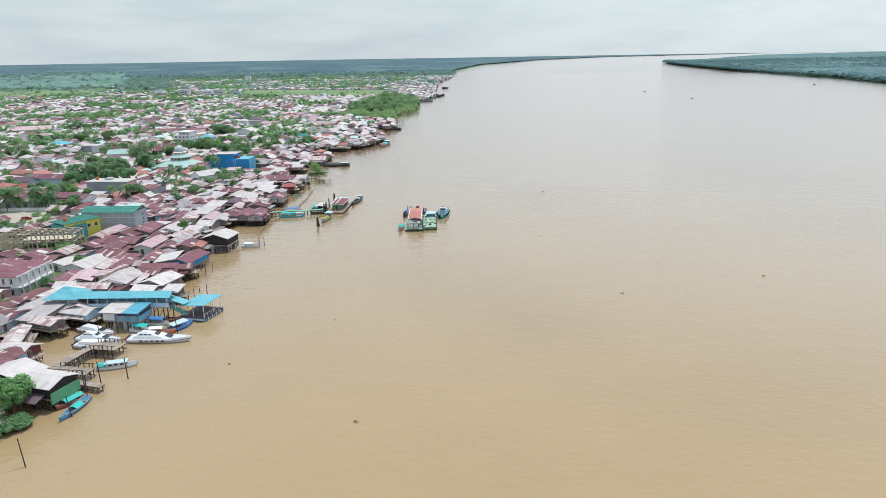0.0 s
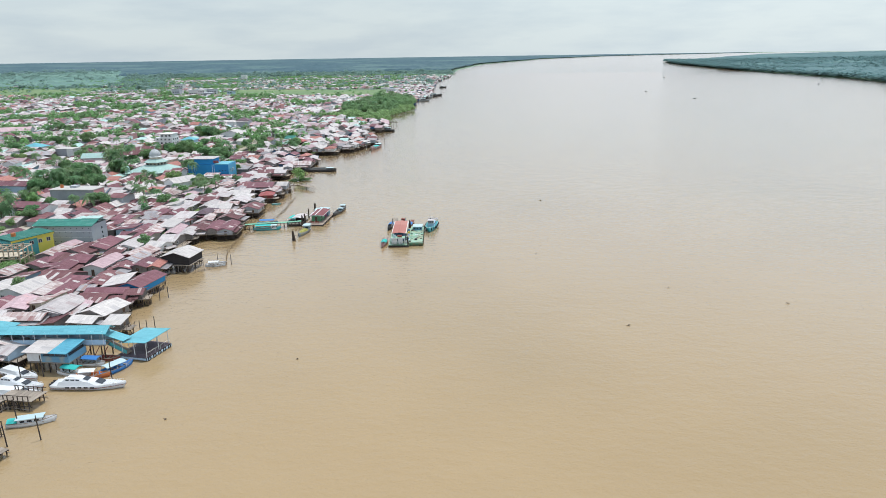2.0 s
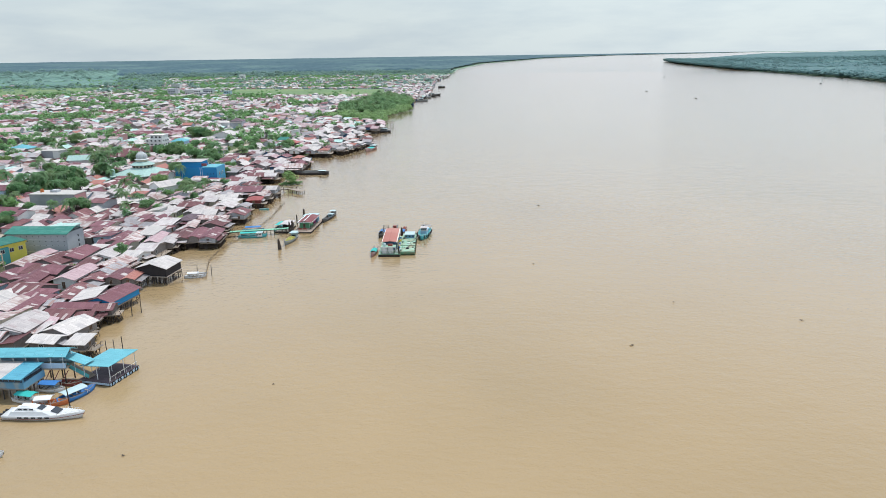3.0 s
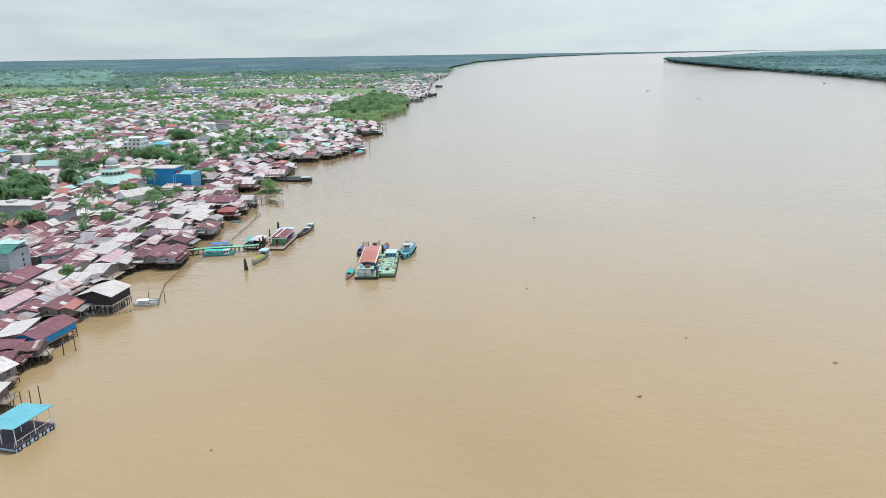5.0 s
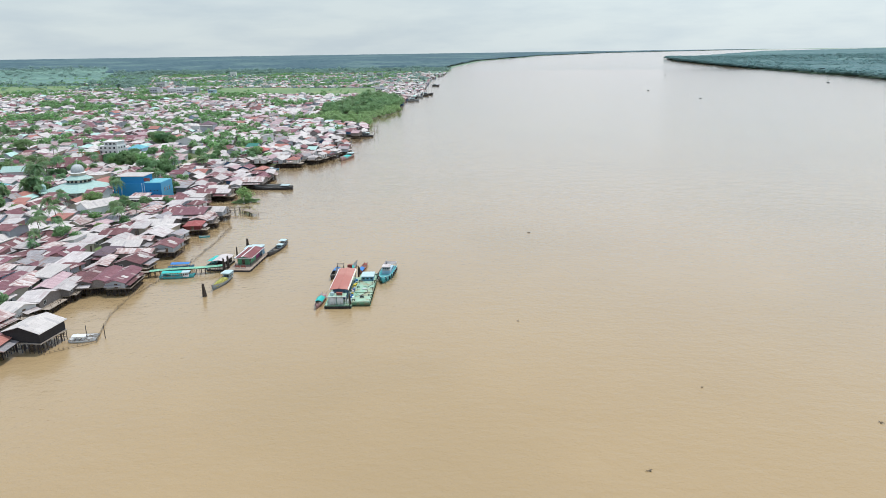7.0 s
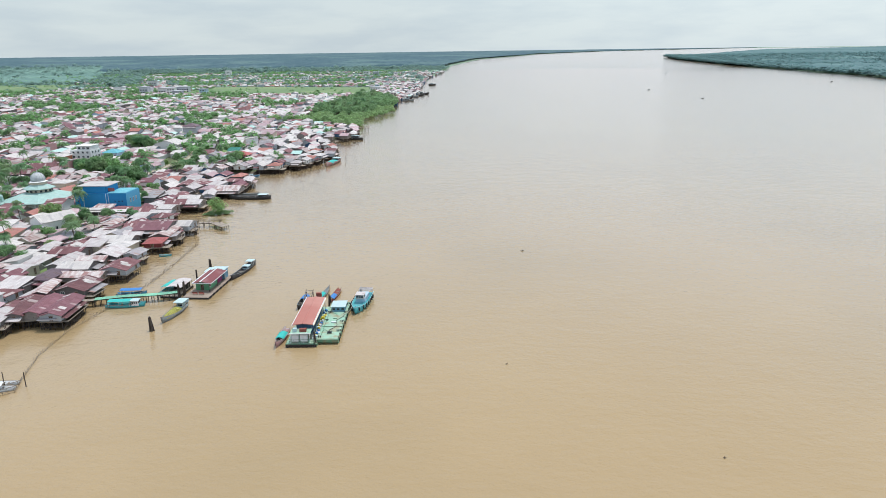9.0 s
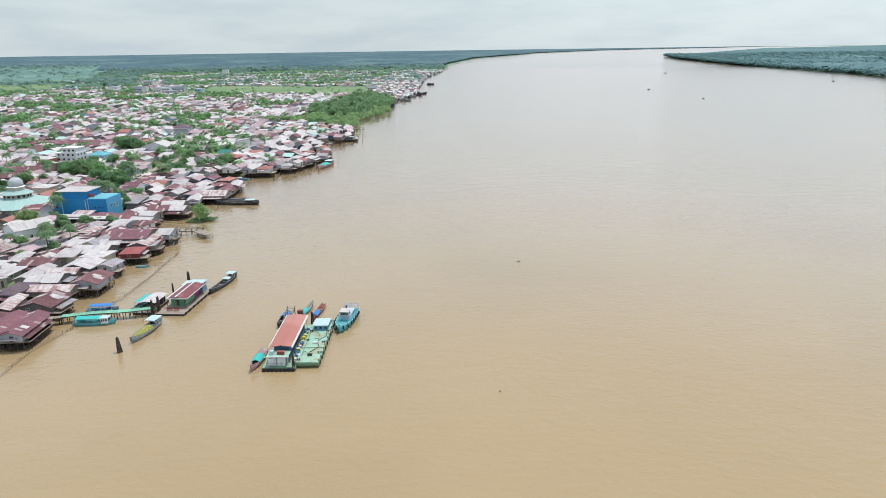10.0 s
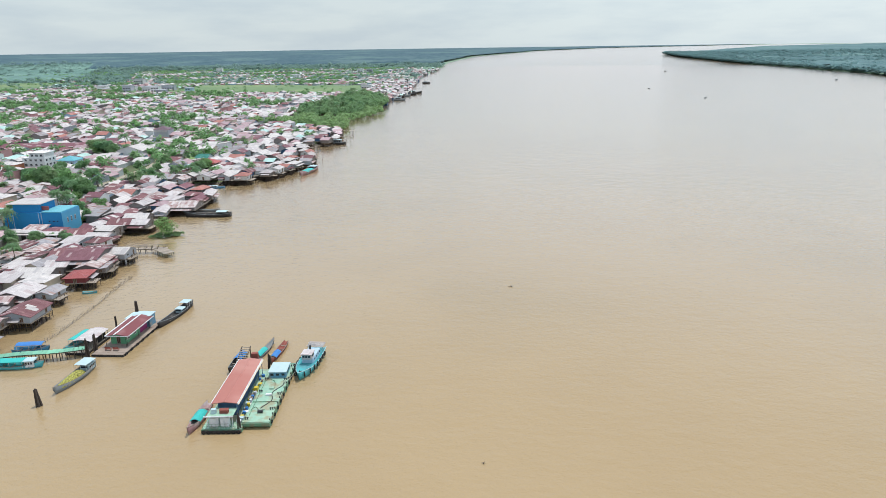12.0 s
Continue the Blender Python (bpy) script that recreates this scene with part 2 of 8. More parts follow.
M = {
    "rust": sheet_mat("rusted_sheet", (0.15, 0.068, 0.075), (0.215, 0.105, 0.112), (0.30, 0.18, 0.165), 0.12, 0.7, streak=(0.13, 0.05, 0.04), sheet=(0.42, 0.34, 0.33)),
    "maroon": sheet_mat("maroon_sheet", (0.165, 0.07, 0.085), (0.22, 0.102, 0.12), (0.17, 0.08, 0.085), 0.07, 0.6, streak=(0.16, 0.07, 0.07), sheet=(0.36, 0.27, 0.27)),
    "striped": sheet_mat("half_rusted_sheet", (0.55, 0.50, 0.48), (0.245, 0.125, 0.122), (0.27, 0.14, 0.13), 0.22, 0.6, streak=(0.3, 0.15, 0.12), sheet=(0.52, 0.48, 0.47)),
    "zinc": sheet_mat("zinc_sheet", (0.43, 0.39, 0.385), (0.525, 0.48, 0.47), (0.40, 0.33, 0.325), 0.12, 0.5, 0.14, streak=(0.38, 0.35, 0.35)),
    "white": sheet_mat("white_sheet", (0.50, 0.46, 0.44), (0.59, 0.545, 0.52), (0.43, 0.40, 0.395), 0.11, 0.5, 0.10, streak=(0.43, 0.40, 0.40)),
    "grey": sheet_mat("weathered_grey_sheet", (0.27, 0.255, 0.27), (0.37, 0.355, 0.365), (0.30, 0.20, 0.18), 0.16, 0.6, streak=(0.28, 0.22, 0.21)),
    "slate": sheet_mat("dark_slate_sheet", (0.13, 0.09, 0.11), (0.17, 0.12, 0.14), (0.15, 0.10, 0.10), 0.1, 0.6, streak=(0.10, 0.08, 0.09)),
    "pink": sheet_mat("faded_pink_sheet", (0.42, 0.29, 0.31), (0.50, 0.37, 0.39), (0.50, 0.33, 0.33), 0.12, 0.55),
    "red": sheet_mat("red_sheet", (0.36, 0.09, 0.085), (0.40, 0.12, 0.115), (0.30, 0.10, 0.095), 0.08, 0.5),
    "orange": sheet_mat("orange_red_sheet", (0.36, 0.15, 0.125), (0.40, 0.18, 0.15), (0.32, 0.14, 0.12), 0.08, 0.55),
    "cyan": sheet_mat("cyan_sheet", (0.13, 0.40, 0.47), (0.15, 0.43, 0.50), (0.12, 0.37, 0.44), 0.08, 0.45, 0.05, streak=(0.11, 0.34, 0.41)),
    "azure": sheet_mat("azure_sheet", (0.09, 0.32, 0.43), (0.11, 0.36, 0.46), (0.08, 0.28, 0.39), 0.08, 0.45, 0.05),
    "green": sheet_mat("green_sheet", (0.04, 0.165, 0.135), (0.052, 0.195, 0.16), (0.08, 0.21, 0.18), 0.1, 0.85),
    "mint": sheet_mat("pale_green_sheet", (0.34, 0.50, 0.465), (0.38, 0.54, 0.50), (0.42, 0.52, 0.48), 0.1, 0.5),
    "w_wood": mat("weathered_boards", (0.23, 0.205, 0.195), (0.13, 0.113, 0.105), 0.85, 1.6, vary=0.35),
    "w_dark": mat("tarred_boards", (0.025, 0.022, 0.024), (0.045, 0.04, 0.04), 0.8, 1.5),
    "w_white": mat("whitewashed_wall", (0.72, 0.72, 0.71), (0.58, 0.57, 0.55), 0.8, 0.9, vary=0.12),
    "w_cream": mat("cream_wall", (0.66, 0.58, 0.46), (0.55, 0.48, 0.38), 0.8, 0.9, vary=0.15),
    "w_blue": mat("blue_wall", (0.025, 0.24, 0.50), (0.02, 0.21, 0.45), 0.7, 0.8),
    "w_navy": mat("faded_navy_wall", (0.07, 0.14, 0.24), (0.05, 0.10, 0.18), 0.8, 0.8, vary=0.2),
    "w_paleblue": mat("pale_blue_wall", (0.42, 0.55, 0.66), (0.34, 0.45, 0.55), 0.8, 0.8, vary=0.15),
    "w_teal": mat("teal_wall", (0.10, 0.38, 0.40), (0.08, 0.30, 0.32), 0.75, 0.8, vary=0.15),
    "w_green": mat("green_wall", (0.12, 0.33, 0.18), (0.09, 0.26, 0.14), 0.75, 0.8, vary=0.15),
    "w_pink": mat("pink_wall", (0.52, 0.28, 0.27), (0.44, 0.22, 0.22), 0.8, 0.8, vary=0.15),
    "w_grey": mat("rendered_grey_wall", (0.44, 0.46, 0.49), (0.36, 0.37, 0.40), 0.85, 0.5, vary=0.12),
    "w_yellow": mat("yellow_wall", (0.72, 0.62, 0.12), (0.62, 0.52, 0.10), 0.75, 0.8),
    "w_orange": mat("orange_wall", (0.55, 0.22, 0.12), (0.46, 0.18, 0.10), 0.75, 0.8),
    "w_red": mat("dark_red_wall", (0.20, 0.05, 0.05), (0.14, 0.04, 0.04), 0.8, 0.8),
    "post": mat("wet_timber_post", (0.085, 0.066, 0.055), (0.045, 0.036, 0.03), 0.85, 1.5, vary=0.3),
    "plank": mat("bleached_planks", (0.33, 0.28, 0.23), (0.22, 0.18, 0.15), 0.85, 1.4, vary=0.2),
    "glass": mat("dark_window_glass", (0.03, 0.035, 0.045), (0.05, 0.055, 0.06), 0.15, 0.5, spec=0.5),
    "frame": mat("pale_window_frame", (0.66, 0.66, 0.64), (0.5, 0.5, 0.48), 0.6, 3.0),
    "door": mat("brown_door", (0.14, 0.08, 0.05), (0.10, 0.06, 0.04), 0.7, 2.0, vary=0.4),
    "mangrove_leaf": leafy(mat("mangrove_leaves", (0.27, 0.45, 0.20), (0.20, 0.36, 0.165), 0.6, 0.2, vary=0.35, isle=True)),
    "bark": mat("bark", (0.16, 0.13, 0.10), (0.09, 0.07, 0.055), 0.9, 3.0),
    "leaf": leafy(mat("broad_leaves", (0.215, 0.375, 0.175), (0.15, 0.28, 0.13), 0.6, 0.5, vary=0.30, isle=True)),
    "leaf_light": leafy(mat("light_leaves", (0.265, 0.43, 0.17), (0.185, 0.325, 0.135), 0.6, 0.5, vary=0.30, isle=True)),
    "palm_leaf": leafy(mat("palm_fronds", (0.205, 0.35, 0.165), (0.14, 0.255, 0.125), 0.5, 0.6, vary=0.3, isle=True)),
}


# ---- building tools ----
def mesh_of(name, verts, faces, material):
    me = bpy.data.meshes.new(name)
    me.from_pydata(verts, [], faces)
    me.materials.append(M[material] if isinstance(material, str) else material)
    me.validate()
    return me


def thing(name, m, label, category, group="", kind=""):
    """An Empty at the base of a thing."""
    ob = new(name)
    ob.matrix_basis = m
    ob.empty_display_size = 0.5
    return tagged(ob, label, category, group, kind)


def part(name, geo, material, parent, label="", at=None):
    """One mesh under a thing or a part. geo: (verts, faces), or a mesh that alike parts share."""
    me = geo if isinstance(geo, bpy.types.Mesh) else mesh_of(name, geo[0], geo[1], material)
    ob = new(name, me)
    ob.parent = parent
    if at is not None:
        ob.matrix_basis = at
    if label:
        ob["label"] = label
    return ob


def box(cx, cy, z0, sx, sy, sz, taper=0.0):
    """A box on z0, its top drawn in by taper."""
    a, b, t = sx / 2, sy / 2, taper
    v = [(cx - a, cy - b, z0), (cx + a, cy - b, z0), (cx + a, cy + b, z0), (cx - a, cy + b, z0),
         (cx - a + t, cy - b + t, z0 + sz), (cx + a - t, cy - b + t, z0 + sz), (cx + a - t, cy + b - t, z0 + sz), (cx - a + t, cy + b - t, z0 + sz)]
    return v, [(3, 2, 1, 0), (4, 5, 6, 7), (0, 1, 5, 4), (1, 2, 6, 5), (2, 3, 7, 6), (3, 0, 4, 7)]


def join(*geos):
    v, f = [], []
    for gv, gf in geos:
        k = len(v)
        v += list(gv)
        f += [tuple(i + k for i in q) for q in gf]
    return v, f


def moved(geo, m):
    return [tuple(m @ Vector(p)) for p in geo[0]], geo[1]


def beam(p, q, r, n=6, r2=None):
    """A round bar from p to q."""
    p, q = Vector(p), Vector(q)
    t = (q - p).to_track_quat("Z", "Y").to_matrix()
    r2 = r if r2 is None else r2
    v = [tuple(p + t @ Vector((r * math.cos(2 * math.pi * k / n), r * math.sin(2 * math.pi * k / n), 0))) for k in range(n)]
    v += [tuple(q + t @ Vector((r2 * math.cos(2 * math.pi * k / n), r2 * math.sin(2 * math.pi * k / n), 0))) for k in range(n)]
    f = [(k, (k + 1) % n, n + (k + 1) % n, n + k) for k in range(n)]
    return v, f + [tuple(range(n - 1, -1, -1)), tuple(range(n, 2 * n))]


def tube(points, r, n=5):
    """A round bar bent along a line of points."""
    pts = [Vector(p) for p in points]
    v, f = [], []
    for i, p in enumerate(pts):
        t = (pts[min(i + 1, len(pts) - 1)] - pts[max(i - 1, 0)]).to_track_quat("Z", "Y").to_matrix()
        v += [tuple(p + t @ Vector((r * math.cos(2 * math.pi * k / n), r * math.sin(2 * math.pi * k / n), 0))) for k in range(n)]
    for i in range(len(pts) - 1):
        f += [(i * n + k, i * n + (k + 1) % n, (i + 1) * n + (k + 1) % n, (i + 1) * n + k) for k in range(n)]
    return v, f + [tuple(range(n - 1, -1, -1)), tuple(range(len(v) - n, len(v)))]


def prism(profile, y0, y1):
    """A profile in x and z drawn from y0 to y1."""
    n = len(profile)
    v = [(x, y0, z) for x, z in profile] + [(x, y1, z) for x, z in profile]
    return v, [(k, (k + 1) % n, n + (k + 1) % n, n + k) for k in range(n)] + [tuple(range(n - 1, -1, -1)), tuple(range(n, 2 * n))]


def smooth(ob):
    for q in ob.data.polygons:
        q.use_smooth = True
    return ob


def step(a, b, x):
    x = min(1.0, max(0.0, (x - a) / (b - a)))
    return x * x * (3 - 2 * x)


def along(table, y):
    """Straight lines between (y, value) pairs."""
    for (a, u), (b, v) in zip(table, table[1:]):
        if y <= b:
            return u + (v - u) * max(0.0, (y - a) / (b - a))
    return table[-1][1]


# ---- the large structure: land, river, far distance ----
MID = (12.0, 70.0)                   # the middle of the flight
SHORE = [(-4000, -90), (60, -84), (110, -80), (150, -97), (185, -90), (225, -90), (270, -88), (318, -86), (355, -84), (372, -94), (390, -92), (427, -88), (446, -85), (454, -92), (462, -114), (474, -114), (479, -92),
         (485, -77), (496, -67), (518, -61), (532, -57), (560, -62), (600, -76), (612, -72), (624, -56), (645, -57), (690, -65), (722, -72), (808, -70), (836, -56), (946, -51), (1010, -55), (1060, -46),
         (1180, -32), (1300, -40), (1787, -39), (2085, -14), (3245, 22), (5140, 215), (7986, 850), (9700, 1180), (16200, 3500), (24000, 9000), (60000, 30000)]
RIGHT = [(-4000, 760), (1400, 835), (1627, 882), (1964, 915), (2476, 965), (3004, 1050), (3817, 1185), (4801, 1400), (4950, 1470), (13000, 5500), (20000, 11500), (60000, 42000)]


def pull(x, y, z=0.0):
    """Beyond 2.4 km the land is drawn in towards the middle along the sight line, so that the horizon stays within reach."""
    dx, dy = x - MID[0], y - MID[1]
    far = math.hypot(dx, dy)
    if far <= 2400:
        return x, y, z
    s = 2400 * (1 + 0.36 * math.log(far / 2400)) / far
    return MID[0] + dx * s, MID[1] + dy * s, 63.0 + (z - 63.0) * s


def land(x, y):
    """Height of the land; below zero in the river."""
    w = 4.0 * math.sin(y * 0.031) + 2.5 * math.sin(y * 0.083 + 1.0)
    a = along(SHORE, y) + w - x
    b = x - along(RIGHT, y) - 6 * math.sin(y * 0.013) - 4 * math.sin(y * 0.05)
    a -= 9.0 * step(60, 120, y) * step(760, 700, y)          # the stilt houses stand out over the water
    d = max(a, b)
    d *= 1.0 if math.hypot(x, y) < 3000 else 0.5
    return -2.5 + 3.6 * step(-14, 8, d) + (0.35 * noise.noise((x * 0.03, y * 0.03, 0)) if d > 4 else 0)


def polar(name, height, radii, turns, material, rise=True):
    v, f = [], []
    n = len(turns)
    for r in radii:
        for a in turns:
            x, y = MID[0] + r * math.sin(a), MID[1] + r * math.cos(a)
            v.append(pull(x, y, height(x, y)))
    for i in range(len(radii) - 1):
        for k in range(n):
            j = (k + 1) % n
            f.append((i * n + k, i * n + j, (i + 1) * n + j, (i + 1) * n + k))
    v.append((MID[0], MID[1], height(*MID)))
    f += [(len(v) - 1, (k + 1) % n, k) for k in range(n)]
    ob = new(name, mesh_of(name, v, f, material))
    return smooth(ob)


TURNS = [radians(-58 + 0.22 * k) for k in range(500)]
TURNS += [TURNS[-1] + (2 * math.pi - (TURNS[-1] - TURNS[0])) * k / 40 for k in range(1, 40)]
RADII = [30.0 * 1.0135 ** k for k in range(532)]

m_ground = mat("river_bank_earth", (0.10, 0.09, 0.06), (0.075, 0.11, 0.04), 0.9, 0.08, 8.0, bump=0.3, bump_scale=0.6, third=(0.17, 0.25, 0.09), third_scale=0.02, amount=1.0)
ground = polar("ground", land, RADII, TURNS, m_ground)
_gn, _gl = m_ground.node_tree.nodes, m_ground.node_tree.links
_gb = _gn["Principled BSDF"]
_gs, _gr, _gm, _gt = _gn.new("ShaderNodeSeparateXYZ"), _gn.new("ShaderNodeMapRange"), _gn.new("ShaderNodeMix"), _gn.new("ShaderNodeTexCoord")
_gr.inputs["From Min"].default_value, _gr.inputs["From Max"].default_value = 0.75, 1.05
_gm.data_type = "RGBA"
_gm.inputs[6].default_value = (0.135, 0.115, 0.09, 1)          # wet silt low on the bank
_gl.new(_gt.outputs["Object"], _gs.inputs["Vector"])
_gl.new(_gs.outputs["Z"], _gr.inputs["Value"])
_gl.new(_gr.outputs["Result"], _gm.inputs[0])
_gl.new(_gb.inputs["Base Color"].links[0].from_socket, _gm.inputs[7])
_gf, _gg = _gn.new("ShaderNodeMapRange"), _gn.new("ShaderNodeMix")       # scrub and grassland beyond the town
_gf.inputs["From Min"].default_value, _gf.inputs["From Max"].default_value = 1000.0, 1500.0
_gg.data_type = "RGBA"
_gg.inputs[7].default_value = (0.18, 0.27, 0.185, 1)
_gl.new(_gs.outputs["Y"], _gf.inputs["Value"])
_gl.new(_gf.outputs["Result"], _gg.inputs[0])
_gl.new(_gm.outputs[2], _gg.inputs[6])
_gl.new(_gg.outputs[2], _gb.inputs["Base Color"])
tagged(ground, "flat river bank of bare earth and rough grass", "ground", kind="structure")

m_water = mat("muddy_water", (0.340, 0.242, 0.130), (0.375, 0.270, 0.147), 0.06, 0.012, 4.0, spec=0.5, third=(0.315, 0.227, 0.122), third_scale=0.009)
_nt, _ln = m_water.node_tree.nodes, m_water.node_tree.links
_b = _nt["Principled BSDF"]
_b.inputs["IOR"].default_value = 1.35
_tc = _nt.new("ShaderNodeTexCoord")
_h = []
for _s, _d, _turn in ((0.45, 0.31, 20), (0.12, 0.48, -15), (1.3, 0.13, 60)):
    _mp = _nt.new("ShaderNodeMapping")
    _mp.inputs["Rotation"].default_value = (0, 0, radians(_turn))
    _mp.inputs["Scale"].default_value = (1.0, 1.5, 1.0)
    _nn = _nt.new("ShaderNodeTexNoise")
    _nn.inputs["Scale"].default_value, _nn.inputs["Detail"].default_value = _s, 3.0
    _ln.new(_tc.outputs["Object"], _mp.inputs["Vector"])
    _ln.new(_mp.outputs["Vector"], _nn.inputs["Vector"])
    _bp = _nt.new("ShaderNodeBump")
    _bp.inputs["Strength"].default_value, _bp.inputs["Distance"].default_value = 0.6, _d
    _ln.new(_nn.outputs["Fac"], _bp.inputs["Height"])
    if _h:
        _ln.new(_h[-1].outputs["Normal"], _bp.inputs["Normal"])
    _h.append(_bp)
_ln.new(_h[-1].outputs["Normal"], _b.inputs["Normal"])
# at a flat angle the surface mirrors the sky
_lw, _lr, _lg, _lm = _nt.new("ShaderNodeLayerWeight"), _nt.new("ShaderNodeMapRange"), _nt.new("ShaderNodeBsdfGlossy"), _nt.new("ShaderNodeMixShader")
_lw.inputs["Blend"].default_value = 0.5
_lr.inputs["From Min"].default_value, _lr.inputs["From Max"].default_value = 0.47, 0.985
_lp, _lk = _nt.new("ShaderNodeMath"), _nt.new("ShaderNodeMath")
_lp.operation, _lk.operation = "POWER", "MULTIPLY"
_lp.inputs[1].default_value, _lk.inputs[1].default_value = 2.2, 0.78
_lg.inputs["Roughness"].default_value = 0.16
_lg.inputs["Color"].default_value = (0.985, 0.905, 0.89, 1)
_ln.new(_lw.outputs["Facing"], _lr.inputs["Value"])
_ln.new(_lr.outputs["Result"], _lp.inputs[0])
_ln.new(_lp.outputs["Value"], _lk.inputs[0])
_ln.new(_lk.outputs["Value"], _lm.inputs[0])
_ln.new(_b.outputs["BSDF"], _lm.inputs[1])
_ln.new(_lg.outputs["BSDF"], _lm.inputs[2])
_ln.new(_lm.outputs["Shader"], _nt["Material Output"].inputs["Surface"])
water = polar("water", lambda x, y: 0.0, [8.0 * 1.06 ** k for k in range(141)], TURNS[:500:5] + TURNS[500:], m_water)
tagged(water, "wide muddy brown river with small ripples", "water", kind="structure")


# ---- houses ----
POST = {}


def post_mesh(h, r=0.13):
    key = (round(h, 1), r)
    if key not in POST:
        POST[key] = mesh_of("post", *beam((0, 0, 0), (0, 0, key[0]), r, 6, r * 0.85), "post")
    return POST[key]


PANE = {}


def window(parent, w, h, m, name="window", glass="glass", frame="frame"):
    key = (name, w, h, glass, frame)
    if key not in PANE:
        t = 0.09
        PANE[key] = (mesh_of(name, *join(box(0, -0.02, 0, w, 0.08, t), box(0, -0.02, h - t, w, 0.08, t), box(-w / 2 + t / 2, -0.02, t, t, 0.08, h - 2 * t),
                                         box(w / 2 - t / 2, -0.02, t, t, 0.08, h - 2 * t), box(0, -0.02, t, 0.05, 0.06, h - 2 * t)), frame),
                     mesh_of("pane", *box(0, 0.0, t, w - 2 * t, 0.04, h - 2 * t), glass))
    ob = part(name, PANE[key][0], frame, parent, at=m)
    part("pane", PANE[key][1], glass, ob)
    return ob


def roof_geo(kind, w, l, e, r, o=0.5, t=0.1):
    """Ridge along y. e: height at the wall, r: rise to the ridge."""
    a, b = w / 2 + o, l / 2 + o
    k = r / (w / 2)
    low = e - o * k
    if kind == "gable":
        return prism([(-a, low), (0, e + r), (a, low), (a, low + t), (0, e + r + t * 1.1), (-a, low + t)][::-1], -b, b)
    if kind == "hip":
        c = min(a, b) * 0.95
        v = []
        for q in (0, t):
            v += [(-a, -b, low + q), (a, -b, low + q), (a, b, low + q), (-a, b, low + q), (0, -b + c, e + r + q), (0, b - c, e + r + q)]
        f = [(6, 7, 10), (7, 8, 11, 10), (8, 9, 11), (9, 6, 10, 11), (1, 0, 4), (2, 1, 4, 5), (3, 2, 5), (0, 3, 5, 4)]
        return v, f + [(0, 1, 7, 6), (1, 2, 8, 7), (2, 3, 9, 8), (3, 0, 6, 9)]
    # shed: falls towards -x
    return prism([(-a, e - 0.1), (a, e + r), (a, e + r + t), (-a, e - 0.1 + t)][::-1], -b, b)


def wall_geo(kind, w, l, z0, e, r):
    a, b = w / 2, l / 2
    if kind == "gable":
        return prism([(-a, z0), (a, z0), (a, e), (0, e + r - 0.02), (-a, e)], -b, b)
    if kind == "shed":
        return prism([(-a, z0), (a, z0), (a, e + r - 0.03), (-a, e - 0.02)], -b, b)
    return box(0, 0, z0, w, l, e - z0)


WALLS = {"w_wood": "weathered board", "w_dark": "black tarred board", "w_white": "whitewashed", "w_cream": "cream", "w_blue": "bright blue", "w_paleblue": "pale blue", "w_navy": "faded navy blue",
         "w_teal": "teal", "w_green": "green", "w_pink": "pink", "w_grey": "grey rendered", "w_yellow": "yellow", "w_orange": "orange", "w_red": "dark red"}
ROOFS = {"rust": "rusty red-brown sheet", "maroon": "faded maroon sheet", "striped": "half-rusted patchy sheet", "zinc": "pale zinc sheet", "white": "white sheet", "grey": "weathered grey sheet",
         "slate": "dark slate-coloured sheet", "pink": "faded pink sheet", "red": "red sheet", "orange": "orange-red sheet", "cyan": "cyan sheet", "azure": "azure sheet",
         "green": "green sheet", "mint": "pale green sheet"}


def riverward(angle):
    """Whether a wall so turned looks downstream or to the river."""
    return 0.55 * math.sin(radians(angle)) + 0.83 * math.cos(radians(angle)) > 0.05


